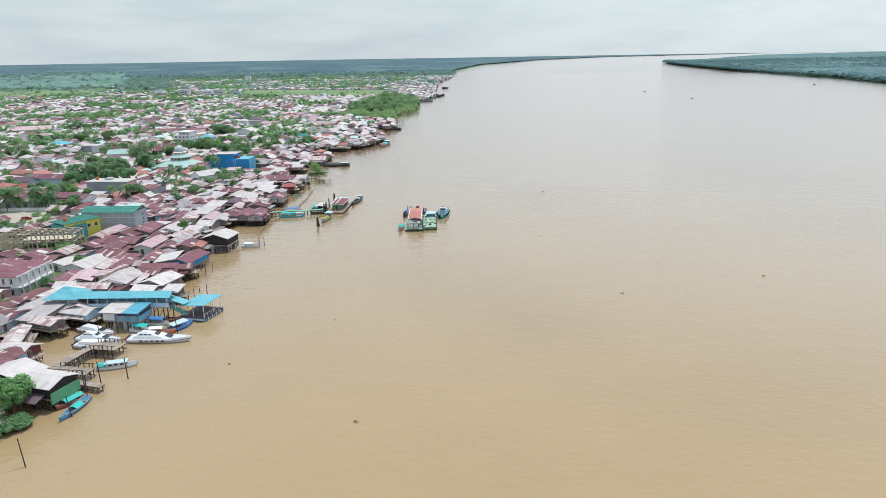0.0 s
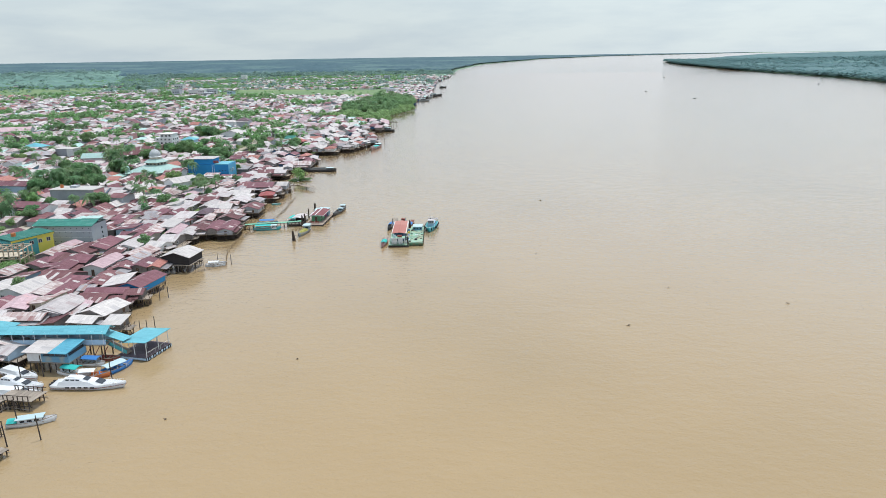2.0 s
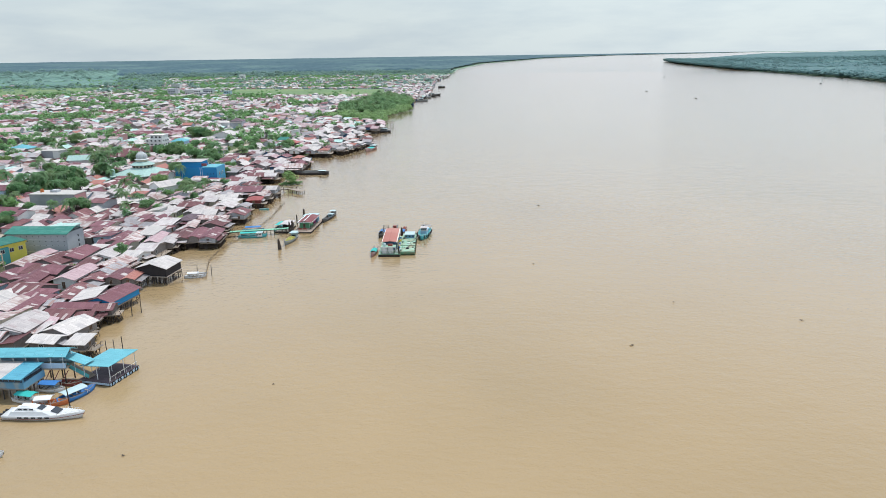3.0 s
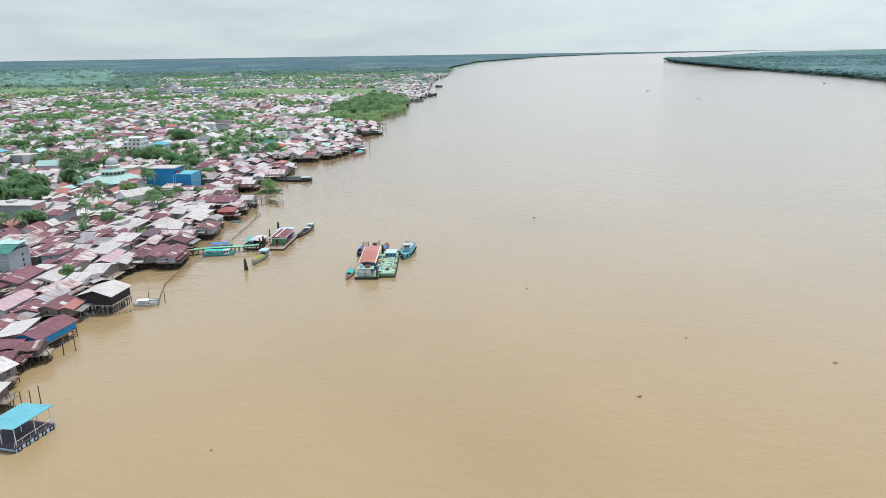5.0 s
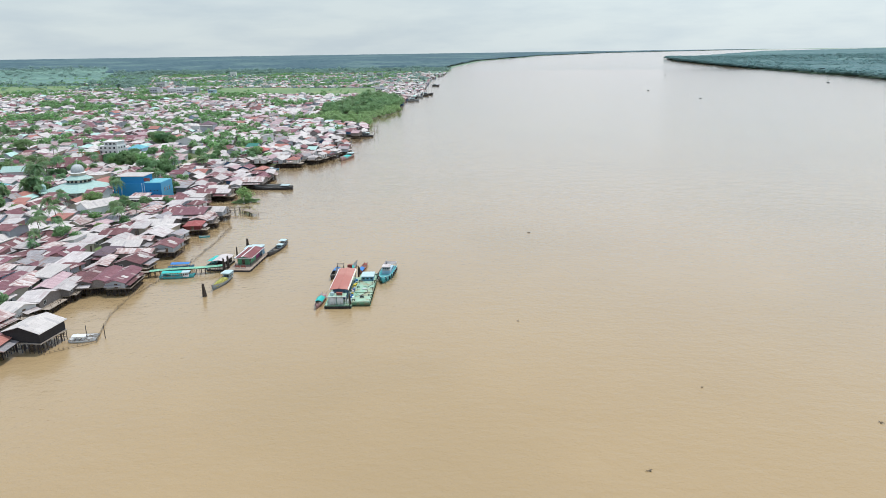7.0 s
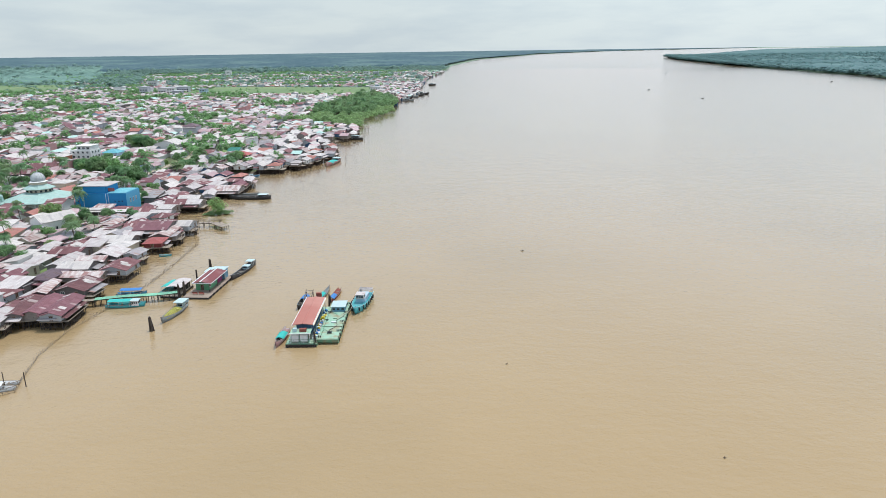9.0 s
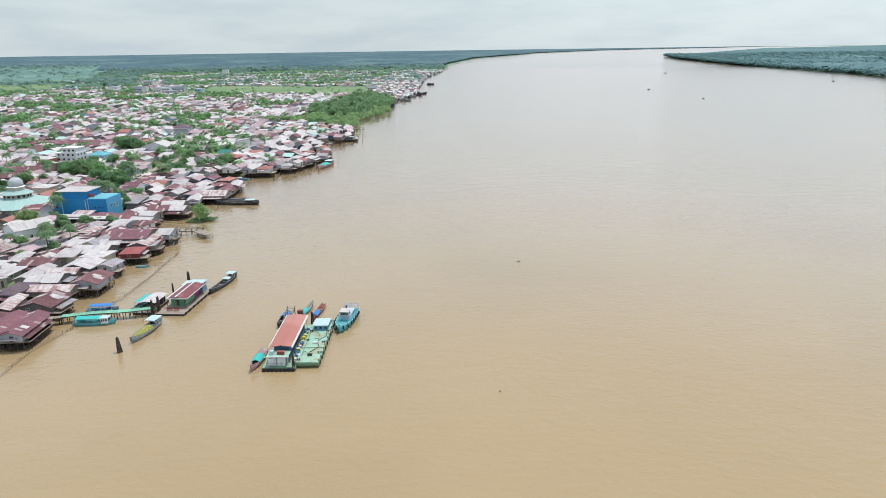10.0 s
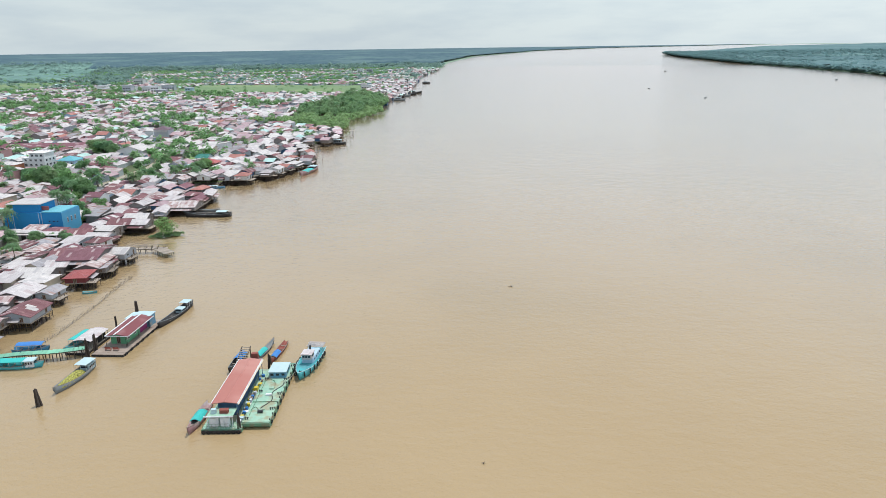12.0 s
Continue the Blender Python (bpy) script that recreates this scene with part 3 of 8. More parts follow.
def house(x, y, w, l, turn, roof="rust", wall="w_wood", floor=2.2, eave=2.6, rise=1.4, kind="gable", ridge="y", stilts=False, patches=0, openings=2,
          base=None, name="house", extra="", patch="white", legs=1.5):
    """w across (x), l along (y), before turning. ridge: the axis along which the ridge runs. openings: 0 none, 1 few, 2 all sides."""
    if ridge == "x":
        w, l, turn = l, w, turn + 90
    rnd = random.Random(int(x * 31 + y * 17))
    z0 = base if base is not None else (0.9 if not stilts else -1.2)
    place = " on stilts" if stilts else ""
    h = thing(name, pose(x, y, 0, 0, 0, turn), extra or f"{WALLS[wall]} house with a {ROOFS[roof]} roof{place}", "house", "houses of the riverside town")
    e = floor + eave
    wz = floor if stilts else z0 - 0.3
    part("wall", wall_geo(kind, w, l, wz, e, rise), wall, h)
    part("roof", roof_geo(kind, w, l, e, rise), roof, h)
    if stilts:
        part("floor_deck", box(0, 0, floor - 0.22, w + 0.5, l + 0.5, 0.2), "plank", h)
        nx, ny = max(2, round(w / legs)), max(2, round(l / legs))
        for i in range(nx + 1):
            for j in range(ny + 1):
                if 0 < i < nx and 0 < j < ny:
                    continue
                px, py = -w / 2 + w * i / nx, -l / 2 + l * j / ny
                if not any(riverward(turn + r) and on for r, on in ((0, j == 0), (90, i == nx), (180, j == ny), (270, i == 0))):
                    continue
                part("post", post_mesh(floor - 0.22 + 1.5, 0.09), "post", h, at=pose(px + rnd.uniform(-.1, .1), py + rnd.uniform(-.1, .1), -1.5, rnd.uniform(-2, 2), rnd.uniform(-2, 2)))
        q = random.Random(int(x * 7 + y * 3))
        poles = []
        for k in range(int(w * l / 1.3)):
            px, py = q.uniform(-w / 2 + 0.3, w / 2 - 0.3), q.uniform(-l / 2 + 0.3, l / 2 - 0.3)
            poles.append(beam((px, py, -1.5), (px + q.uniform(-.2, .2), py + q.uniform(-.2, .2), floor - 0.22), 0.085, 4))
        for k in range(6):
            py = q.choice((-l / 2, l / 2, q.uniform(-l / 2, l / 2)))
            poles.append(beam((-w / 2, py, q.uniform(0.1, 0.7)), (w / 2, py, q.uniform(0.5, floor - 0.4)), 0.06, 4))
            px = q.choice((-w / 2, w / 2))
            poles.append(beam((px, -l / 2, q.uniform(0.1, 0.7)), (px, l / 2, q.uniform(0.5, floor - 0.4)), 0.06, 4))
        tagged(part("under_bracing", join(*poles), "post", h), kind="stuff")
    if stilts and openings and rnd.random() < 0.7:
        # an open plank deck on thin props, on the river side
        side = max(range(4), key=lambda k: math.sin(radians(turn + 90 * k)))
        ln, half, rot = ((w, l / 2, 0), (l, w / 2, 90), (w, l / 2, 180), (l, w / 2, 270))[side]
        dl, dd = ln * rnd.uniform(0.5, 0.95), rnd.uniform(1.0, 2.2)
        dx = rnd.uniform(-0.5, 0.5) * (ln - dl)
        spin = pose(0, 0, 0, 0, 0, rot)
        part("side_deck", moved(box(dx, -half - 0.26 - dd / 2, floor - 0.3, dl, dd, 0.1), spin), "plank", h, "open plank deck")
        props = [beam((dx + rnd.uniform(-dl, dl) / 2, -half - 0.3 - rnd.random() * dd, -1.5), (dx + rnd.uniform(-dl, dl) / 2, -half - 0.3 - rnd.random() * dd, floor - 0.25 + rnd.choice((0, 0, 0.9))), 0.06, 4) for k in range(int(dl * 2.2) + 3)]
        props.append(beam((dx - dl / 2, -half - 0.2 - dd, floor + 0.6), (dx + dl / 2, -half - 0.2 - dd, floor + 0.62), 0.045, 4))
        tagged(part("deck_bracing", moved(join(*props), spin), "post", h), kind="stuff")
    if openings and rnd.random() < 0.75 and kind != "shed":
        # a lower lean-to roof along one wall
        side = [s for s in range(4) if riverward(turn + 90 * s)]
        ln, half, rot = ((w, l / 2, 0), (l, w / 2, 90), (w, l / 2, 180), (l, w / 2, 270))[rnd.choice(side)]
        pw, d = ln * rnd.uniform(0.5, 1.0), rnd.uniform(1.2, 2.2)
        zt = e - rnd.uniform(0.5, 0.8)
        geo = moved(prism([(0.0, zt), (-d, zt - 0.35), (-d, zt - 0.29), (0.0, zt + 0.06)], -pw / 2, pw / 2), pose(rnd.uniform(-.5, .5) * (ln - pw), -half, 0, 0, 0, 90))
        part("lean_to_roof", moved(geo, pose(0, 0, 0, 0, 0, rot)), rnd.choice(["zinc", "grey", "rust", "maroon", "striped", "rust"]), h, "lower lean-to roof of old sheets")
    if openings:
        sill = round(min(0.95, 0.3 * eave), 1)
        high = round(min(1.1, 0.48 * eave), 1)
        door_high = round(min(2.0, eave - 0.25), 1)
        for side in range(4):
            if not riverward(turn + 90 * side):
                continue
            ln, half, rot = ((w, l / 2, 0), (l, w / 2, 90), (w, l / 2, 180), (l, w / 2, 270))[side]
            n = max(1, int(ln / 3.4))
            for k in range(n):
                if rnd.random() < 0.25:
                    continue
                off = -ln / 2 + ln * (k + 0.5) / n + rnd.uniform(-0.2, 0.2)
                m = pose(0, 0, 0, 0, 0, rot) @ pose(off, -half, floor + sill)
                if k == n // 2 and side in (0, 1):
                    window(h, 0.95, door_high, pose(0, 0, 0, 0, 0, rot) @ pose(off, -half, floor + 0.05), "door", "door", "plank")
                else:
                    window(h, 1.2, high, m)
    for k in range(patches):
        # single sheets of another colour laid on the slopes
        s = rnd.choice((-1, 1))
        pw, pl = rnd.uniform(0.8, 2.2), rnd.uniform(1.5, min(3.5, w / 2))
        py = rnd.uniform(-l / 2 + 1, l / 2 - 1)
        px = rnd.uniform(pl / 2, w / 2 - pl / 2 + 0.3)
        if kind == "shed":
            a = math.atan2(rise + 0.1, w + 1.0)
            cz = e - 0.1 + (s * px + w / 2 + 0.5) / (w + 1.0) * (rise + 0.1) + 0.13
            m = pose(s * px, py, cz, 0, -math.degrees(a), 0)
        elif kind == "gable":
            a = math.atan2(rise, w / 2)
            m = pose(s * px, py, e + rise - px * rise / (w / 2) + 0.14, 0, s * math.degrees(a), 0)
        else:
            continue
        part("roof_sheet", box(0, 0, 0, pl, pw, 0.03), patch, h, "pale replaced roof sheet", at=m)
    return h


# ---- the town behind the shore ----
TAKEN = []                            # (x, y, radius) of what is placed by hand


def free(x, y, r):
    return all((x - a) ** 2 + (y - b) ** 2 > (r + c) ** 2 for a, b, c in TAKEN)


# ---- boats, pontoons and jetties ----
M.update({
    "hull_white": mat("white_gelcoat", (0.70, 0.71, 0.72), (0.60, 0.61, 0.62), 0.35, 0.6, spec=0.5),
    "hull_cyan": mat("cyan_boat_paint", (0.09, 0.42, 0.45), (0.06, 0.33, 0.37), 0.5, 0.9, third=(0.10, 0.30, 0.33), third_scale=0.5),
    "hull_blue": mat("blue_boat_paint", (0.06, 0.22, 0.36), (0.05, 0.17, 0.28), 0.5, 0.9),
    "hull_grey": mat("grey_boat_timber", (0.21, 0.235, 0.245), (0.13, 0.14, 0.14), 0.7, 1.2, third=(0.22, 0.24, 0.24), third_scale=0.5),
    "hull_dark": mat("black_tarred_hull", (0.03, 0.028, 0.03), (0.06, 0.055, 0.05), 0.6, 1.0),
    "hull_red": mat("oxide_red_hull", (0.26, 0.07, 0.05), (0.20, 0.06, 0.045), 0.6, 1.0),
    "hull_rose": mat("faded_rose_hull", (0.34, 0.19, 0.19), (0.24, 0.15, 0.15), 0.6, 1.2, third=(0.40, 0.34, 0.34), third_scale=0.6),
    "hull_orange": mat("orange_hull", (0.55, 0.17, 0.06), (0.45, 0.14, 0.05), 0.5, 1.0),
    "tarp_cyan": mat("turquoise_tarpaulin", (0.04, 0.44, 0.40), (0.03, 0.36, 0.34), 0.6, 1.0, bump=0.05),
    "tarp_blue": mat("blue_tarpaulin", (0.05, 0.20, 0.50), (0.04, 0.16, 0.42), 0.6, 1.0, bump=0.05),
    "roof_pale": mat("pale_boat_roof", (0.44, 0.56, 0.58), (0.36, 0.47, 0.49), 0.55, 1.0),
    "deck_green": mat("worn_green_deck_paint", (0.24, 0.44, 0.34), (0.42, 0.54, 0.40), 0.6, 0.7, 9.0, third=(0.30, 0.30, 0.20), third_scale=0.55, bump=0.01),
    "deck_wood": mat("pontoon_deck_boards", (0.34, 0.27, 0.22), (0.24, 0.19, 0.16), 0.8, 0.9, vary=0.15),
    "steel_green": mat("green_painted_steel", (0.12, 0.27, 0.17), (0.09, 0.20, 0.13), 0.55, 0.8, third=(0.22, 0.17, 0.11), third_scale=0.6),
    "steel_blue": mat("blue_painted_steel", (0.14, 0.32, 0.46), (0.11, 0.26, 0.38), 0.5, 0.8, third=(0.30, 0.34, 0.34), third_scale=0.5),
    "tyre": mat("black_rubber", (0.02, 0.02, 0.02), (0.035, 0.034, 0.033), 0.8, 3.0),
    "rope": mat("mooring_rope", (0.45, 0.42, 0.34), (0.35, 0.32, 0.26), 0.9, 4.0),
    "yellow": mat("yellow_plastic", (0.62, 0.48, 0.05), (0.52, 0.40, 0.05), 0.5, 2.0),
    "fruit": mat("green_yellow_fruit", (0.44, 0.38, 0.11), (0.26, 0.27, 0.07), 0.6, 3.0, vary=0.35, isle=True),
    "roof_brick": mat("brick_red_roof_paint", (0.40, 0.155, 0.125), (0.35, 0.13, 0.11), 0.65, 0.25, 6.0, third=(0.44, 0.20, 0.165), third_scale=0.12, amount=0.8),
    "net": mat("stake_fence_brush", (0.22, 0.17, 0.12), (0.15, 0.12, 0.09), 0.9, 3.0),
    "roof_wine": mat("wine_red_roof_paint", (0.20, 0.055, 0.06), (0.15, 0.045, 0.05), 0.6, 0.8, 6.0, third=(0.24, 0.10, 0.10), third_scale=0.4),
    "magenta": mat("magenta_wall", (0.30, 0.05, 0.16), (0.24, 0.04, 0.13), 0.7, 1.0),
    "engine": mat("dark_engine_cowl", (0.04, 0.04, 0.045), (0.06, 0.06, 0.065), 0.4, 2.0),
})


def hull_geo(L, B, D, stern=0.75, rise=0.5, draft=0.35, thick=0.12, well=0.55, back=0.0, fine=1.7, n=14):
    """Bow towards +y, waterline at z = 0. well: how deep the inside lies under the gunwale, as a share of D."""
    v, f = [], []
    for i in range(n + 1):
        s = i / n
        half = B / 2 * ((stern + (1 - stern) * math.sin(min(1, s / 0.4) * math.pi / 2)) if s < 0.4 else max(0.03, 1 - ((s - 0.4) / 0.6) ** fine))
        z = D + rise * max(0, (s - 0.45) / 0.55) ** 2 + back * max(0, (0.35 - s) / 0.35) ** 2
        y = -L / 2 + L * s
        rake = 0.09 * L * max(0, (s - 0.75) / 0.25) ** 1.5
        t = min(thick, half * 0.6)
        zi = z - D * well
        low = -draft * (1 - 0.9 * max(0, (s - 0.7) / 0.3) ** 2)
        v += [(-half, y, z), (-half * 0.82, y - rake * 0.5, 0.1 * D), (-half * 0.35, y - rake, low), (half * 0.35, y - rake, low), (half * 0.82, y - rake * 0.5, 0.1 * D), (half, y, z),
              (half - t, y - 0.01, z), (max(0.01, half - t) * 0.95, y - 0.01, zi), (-max(0.01, half - t) * 0.95, y - 0.01, zi), (-half + t, y - 0.01, z)]
    for i in range(n):
        for k in range(10):
            a, b = i * 10 + k, i * 10 + (k + 1) % 10
            f.append((a, b, b + 10, a + 10))
    f += [tuple(range(9, -1, -1)), tuple(n * 10 + k for k in range(10))]
    return v, f


def rub_rail(L, B, D, **kw):
    v, _ = hull_geo(L, B, D, **kw)
    rows = len(v) // 10
    return join(*[tube([v[i * 10 + side] for i in range(rows)], 0.06, 4) for side in (0, 5)])


def rounded(w, l, z0, h, cut=0.25, top=0.1):
    """A cabin block with cut corners and a drawn-in top."""
    a, b, c, t = w / 2, l / 2, cut, top
    base = [(-a + c, -b), (a - c, -b), (a, -b + c), (a, b - c), (a - c, b), (-a + c, b), (-a, b - c), (-a, -b + c)]
    v = [(x, y, z0) for x, y in base] + [(x * (1 - t), y * (1 - t), z0 + h) for x, y in base]
    return v, [(k, (k + 1) % 8, 8 + (k + 1) % 8, 8 + k) for k in range(8)] + [tuple(range(7, -1, -1)), tuple(range(8, 16))]


def heading(x, y, dx, dy, z=0.0):
    return pose(x, y, z, 0, 0, math.degrees(math.atan2(-dx, dy)))


def between(stern, bow, z=0.0):
    """Pose amidships and length of a boat from its stern and bow."""
    dx, dy = bow[0] - stern[0], bow[1] - stern[1]
    return heading((stern[0] + bow[0]) / 2, (stern[1] + bow[1]) / 2, dx, dy, z), math.hypot(dx, dy)


def wedge(w, l, z0, h, front, back, inset):
    """A swept cabin: the top is drawn in at the front, at the back and at the sides."""
    a, b = w / 2, l / 2
    c = w * 0.18
    low = [(-a, -b), (a, -b), (a, b - c * 2), (a - c, b), (-a + c, b), (-a, b - c * 2)]
    top = [(-a + inset, -b + back), (a - inset, -b + back), (a - inset, b - c * 2 - front), (a - c - inset * 0.5, b - front), (-a + c + inset * 0.5, b - front), (-a + inset, b - c * 2 - front)]
    v = [(x, y, z0) for x, y in low] + [(x, y, z0 + h) for x, y in top]
    return v, [(k, (k + 1) % 6, 6 + (k + 1) % 6, 6 + k) for k in range(6)] + [tuple(range(5, -1, -1)), tuple(range(6, 12))]


def speedboat(stern, bow, B=3.3, label="", upper=True):
    m, L = between(stern, bow)
    ob = thing("speedboat", m @ Matrix.Diagonal((1, 1, 0.8, 1)), label, "speedboat", "passenger speedboats at the pier")
    kw = dict(stern=0.9, rise=0.45, well=0.06, fine=2.0)
    smooth(part("hull", hull_geo(L, B, 1.35, **kw), "hull_white", ob))
    part("rubbing_strake", rub_rail(L * 0.99, B + 0.02, 0.62, **kw), "hull_red", ob, "thin dark red strake along the hull")
    for s in (-1, 1):
        for k in range(5):
            part("hull_window", box(s * (B / 2 - 0.04), -L * 0.26 + k * L * 0.085, 0.78, 0.1, L * 0.052, 0.32), "glass", ob)
    cab = part("cabin", moved(wedge(B * 0.86, L * 0.62, 1.3, 0.85, L * 0.13, 0.5, 0.28), pose(0, -L * 0.10, 0)), "hull_white", ob)
    for s in (-1, 1):
        for k in range(5):
            part("window", box(0, 0, 0, 0.06, L * 0.06, 0.3), "glass", cab, at=pose(s * (B * 0.43 - 0.15), -L * 0.32 + k * L * 0.085, 1.62, 0, -s * 18, 0))
    part("windscreen", moved(box(0, 0, 0, B * 0.5, L * 0.1, 0.05), pose(0, L * 0.15, 1.80, -27, 0, 0)), "glass", cab)
    if upper:
        up = part("bridge", moved(wedge(B * 0.64, L * 0.36, 2.12, 0.75, L * 0.11, L * 0.05, 0.22), pose(0, -L * 0.17, 0)), "hull_white", ob)
        for s in (-1, 1):
            for k in range(3):
                part("window", box(0, 0, 0, 0.06, L * 0.05, 0.28), "glass", up, at=pose(s * (B * 0.32 - 0.1), -L * 0.27 + k * L * 0.07, 2.38, 0, -s * 16, 0))
        part("bridge_screen", moved(box(0, 0, 0, B * 0.4, L * 0.07, 0.05), pose(0, -L * 0.035, 2.5, -26, 0, 0)), "glass", up)
        part("roof_rack", moved(wedge(B * 0.4, L * 0.16, 2.86, 0.22, L * 0.04, 0.1, 0.1), pose(0, -L * 0.2, 0)), "hull_white", up)
    for k in range(6):
        y = L * (0.24 + 0.034 * k)
        part("deck_bench", box(0, y, 1.32 + 0.03 * k, B * (0.74 - 0.08 * k), 0.2, 0.2), "hull_white", ob)
    for s in (-1, 1):
        part("foredeck_rail", join(*[beam((s * B * (0.42 - 0.06 * k), L * (0.2 + 0.05 * k), 1.3 + 0.05 * k), (s * B * (0.42 - 0.06 * k), L * (0.2 + 0.05 * k), 1.8 + 0.05 * k), 0.025, 4) for k in range(6)],
                                   beam((s * B * 0.42, L * 0.2, 1.8), (s * B * 0.12, L * 0.45, 2.05), 0.025, 4)), "frame", ob)
    for k in range(3):
        part("outboard_motor", join(box((k - 1) * 0.8, -L / 2 - 0.3, 0.7, 0.42, 0.6, 0.75, 0.08), box((k - 1) * 0.8, -L / 2 - 0.3, -0.3, 0.16, 0.3, 1.0)), "engine", ob)
    return ob


def canopy_geo(w, l, z, arch=0.25, t=0.06, n=6):
    prof = [(-w / 2 + w * k / n, z + arch * math.sin(math.pi * k / n)) for k in range(n + 1)]
    return prism(prof + [(x, zz + t) for x, zz in reversed(prof)], -l / 2, l / 2)


def longboat(stern, bow, B, hull, label, canopy=None, arch=0.25, cabin=None, D=0.75, rise=0.7, tarp=None, cargo=False, category="boat", group="wooden boats on the river", back=0.2, name="wooden_boat"):
    """canopy: (middle, length, height, material) as shares of the length; tarp the same, low over the well."""
    m, L = between(stern, bow)
    ob = thing(name, m, label, category, group)
    kw = dict(stern=0.55, rise=rise, well=0.62, back=back, fine=1.8)
    smooth(part("hull", hull_geo(L, B, D, **kw), hull, ob))
    part("gunwale", rub_rail(L, B, D, **kw), "plank" if hull != "hull_dark" else "hull_grey", ob)
    for k in range(4):
        part("thwart", box(0, L * (-0.3 + 0.18 * k), D * 0.62, B * 0.8, 0.25, 0.06), "plank", ob)
    if canopy:
        c, ln, h, mt = canopy
        top = part("canopy", moved(canopy_geo(B * 0.92, ln * L, h, arch), pose(0, c * L, 0)), mt, ob)
        for sx in (-1, 1):
            for sy in (-1, 0, 1):
                part("stanchion", beam((sx * B * 0.42, c * L + sy * ln * L * 0.46, D * 0.5), (sx * B * 0.42, c * L + sy * ln * L * 0.46, h + 0.03), 0.04, 5), "frame", ob)
    if cabin:
        c, ln, h, mt = cabin
        cb = part("cabin", moved(rounded(B * 0.72, ln * L, D * 0.5, h, 0.12, 0.03), pose(0, c * L, 0)), mt, ob)
        part("cabin_roof", moved(canopy_geo(B * 0.86, ln * L + 0.5, D * 0.5 + h, 0.12), pose(0, c * L, 0)), "roof_pale", cb)
        for s in (-1, 1):
            for k in range(3):
                part("window", box(s * B * 0.357, c * L + (k - 1) * ln * L * 0.28, D * 0.5 + h * 0.45, 0.06, ln * L * 0.18, h * 0.35), "glass", cb)
        part("windscreen", box(0, (c + ln / 2) * L + 0.01, D * 0.5 + h * 0.45, B * 0.5, 0.06, h * 0.35), "glass", cb)
    if tarp:
        c, ln, h, mt = tarp
        part("tarpaulin", moved(canopy_geo(B * 0.9, ln * L, h, 0.45), pose(0, c * L, 0)), mt, ob)
    if cargo:
        r = random.Random(3)
        heap = []
        for k in range(1700):
            a, b = r.uniform(-1, 1), r.uniform(-0.34, 0.17)
            z = D * 0.95 + 0.42 * (1 - a * a) + r.uniform(-0.1, 0.1)
            heap.append(moved(box(0, 0, 0, 0.34, 0.22, 0.2, 0.05), pose(a * B * 0.42 * (1 - (max(0.0, 0.1 - b) / 0.6) ** 1.8), -b * L, z - 0.2, r.uniform(0, 90), r.uniform(0, 90), r.uniform(0, 180))))
        tagged(part("cargo_heap", join(*heap), "fruit", ob, "heap of green and yellow fruit"), kind="stuff")
    return ob


def tyre_mesh(R=0.42, r=0.13, n=12, k=6):
    v = [((R + r * math.cos(2 * math.pi * j / k)) * math.cos(2 * math.pi * i / n), r * math.sin(2 * math.pi * j / k), (R + r * math.cos(2 * math.pi * j / k)) * math.sin(2 * math.pi * i / n)) for i in range(n) for j in range(k)]
    f = [(i * k + j, ((i + 1) % n) * k + j, ((i + 1) % n) * k + (j + 1) % k, i * k + (j + 1) % k) for i in range(n) for j in range(k)]
    return mesh_of("tyre_fender", v, f, "tyre")


TYRE = tyre_mesh()


def scow(w, l, h, cut=0.12, draft=0.5):
    """A flat barge with raked ends, deck at h."""
    a, b = w / 2, l / 2
    c = 1.2
    prof = [(-b, h), (-b, h - 0.5), (-b + c, -draft), (b - c, -draft), (b, h - 0.5), (b, h)]
    v = [(-a, y, z) for y, z in prof] + [(a, y, z) for y, z in prof]
    n = len(prof)
    return v, [(k, (k + 1) % n, n + (k + 1) % n, n + k) for k in range(n)] + [tuple(range(n - 1, -1, -1)), tuple(range(n, 2 * n))]


def bollard(parent, x, y, z, mt="steel_green"):
    part("bollard", join(beam((x - 0.2, y, z), (x - 0.2, y, z + 0.45), 0.1, 8), beam((x + 0.2, y, z), (x + 0.2, y, z + 0.45), 0.1, 8), beam((x - 0.4, y, z + 0.3), (x + 0.4, y, z + 0.3), 0.06, 6)), mt, parent)


def hose(points, r, parent, name, mt, label=""):
    part(name, tube(points, r), mt, parent, label)


# floating fuel station: a long roofed pontoon
st = thing("floating_station", pose(-14.8, 259.9, 0, 0, 0, 1), "long floating store pontoon with a brick-red sheet roof", "pontoon")
part("pontoon", moved(scow(7.0, 23.6, 0.7), pose(-0.5, 1.6, 0)), "steel_green", st)
part("deck", box(-0.5, 1.6, 0.704, 6.8, 23.2, 0.06), "deck_green", st)
# wall blue is darkened to include the shade of the roof overhang
part("wall", box(-0.7, 3.0, 0.764, 3.2, 16.6, 3.2), "w_navy", st, "blue side walls, colour darkened for the roof's shade")
part("roof", prism([(-2.85, 3.95), (-0.5, 4.2), (1.75, 3.95), (1.75, 4.05), (-0.5, 4.31), (-2.85, 4.05)][::-1], -7.0, 11.1), "roof_brick", st, "brick-red painted sheet roof")
part("ridge_cap", prism([(-0.72, 4.28), (-0.5, 4.34), (-0.28, 4.28), (-0.28, 4.31), (-0.5, 4.38), (-0.72, 4.31)][::-1], -7.0, 11.1), "roof_brick", st)
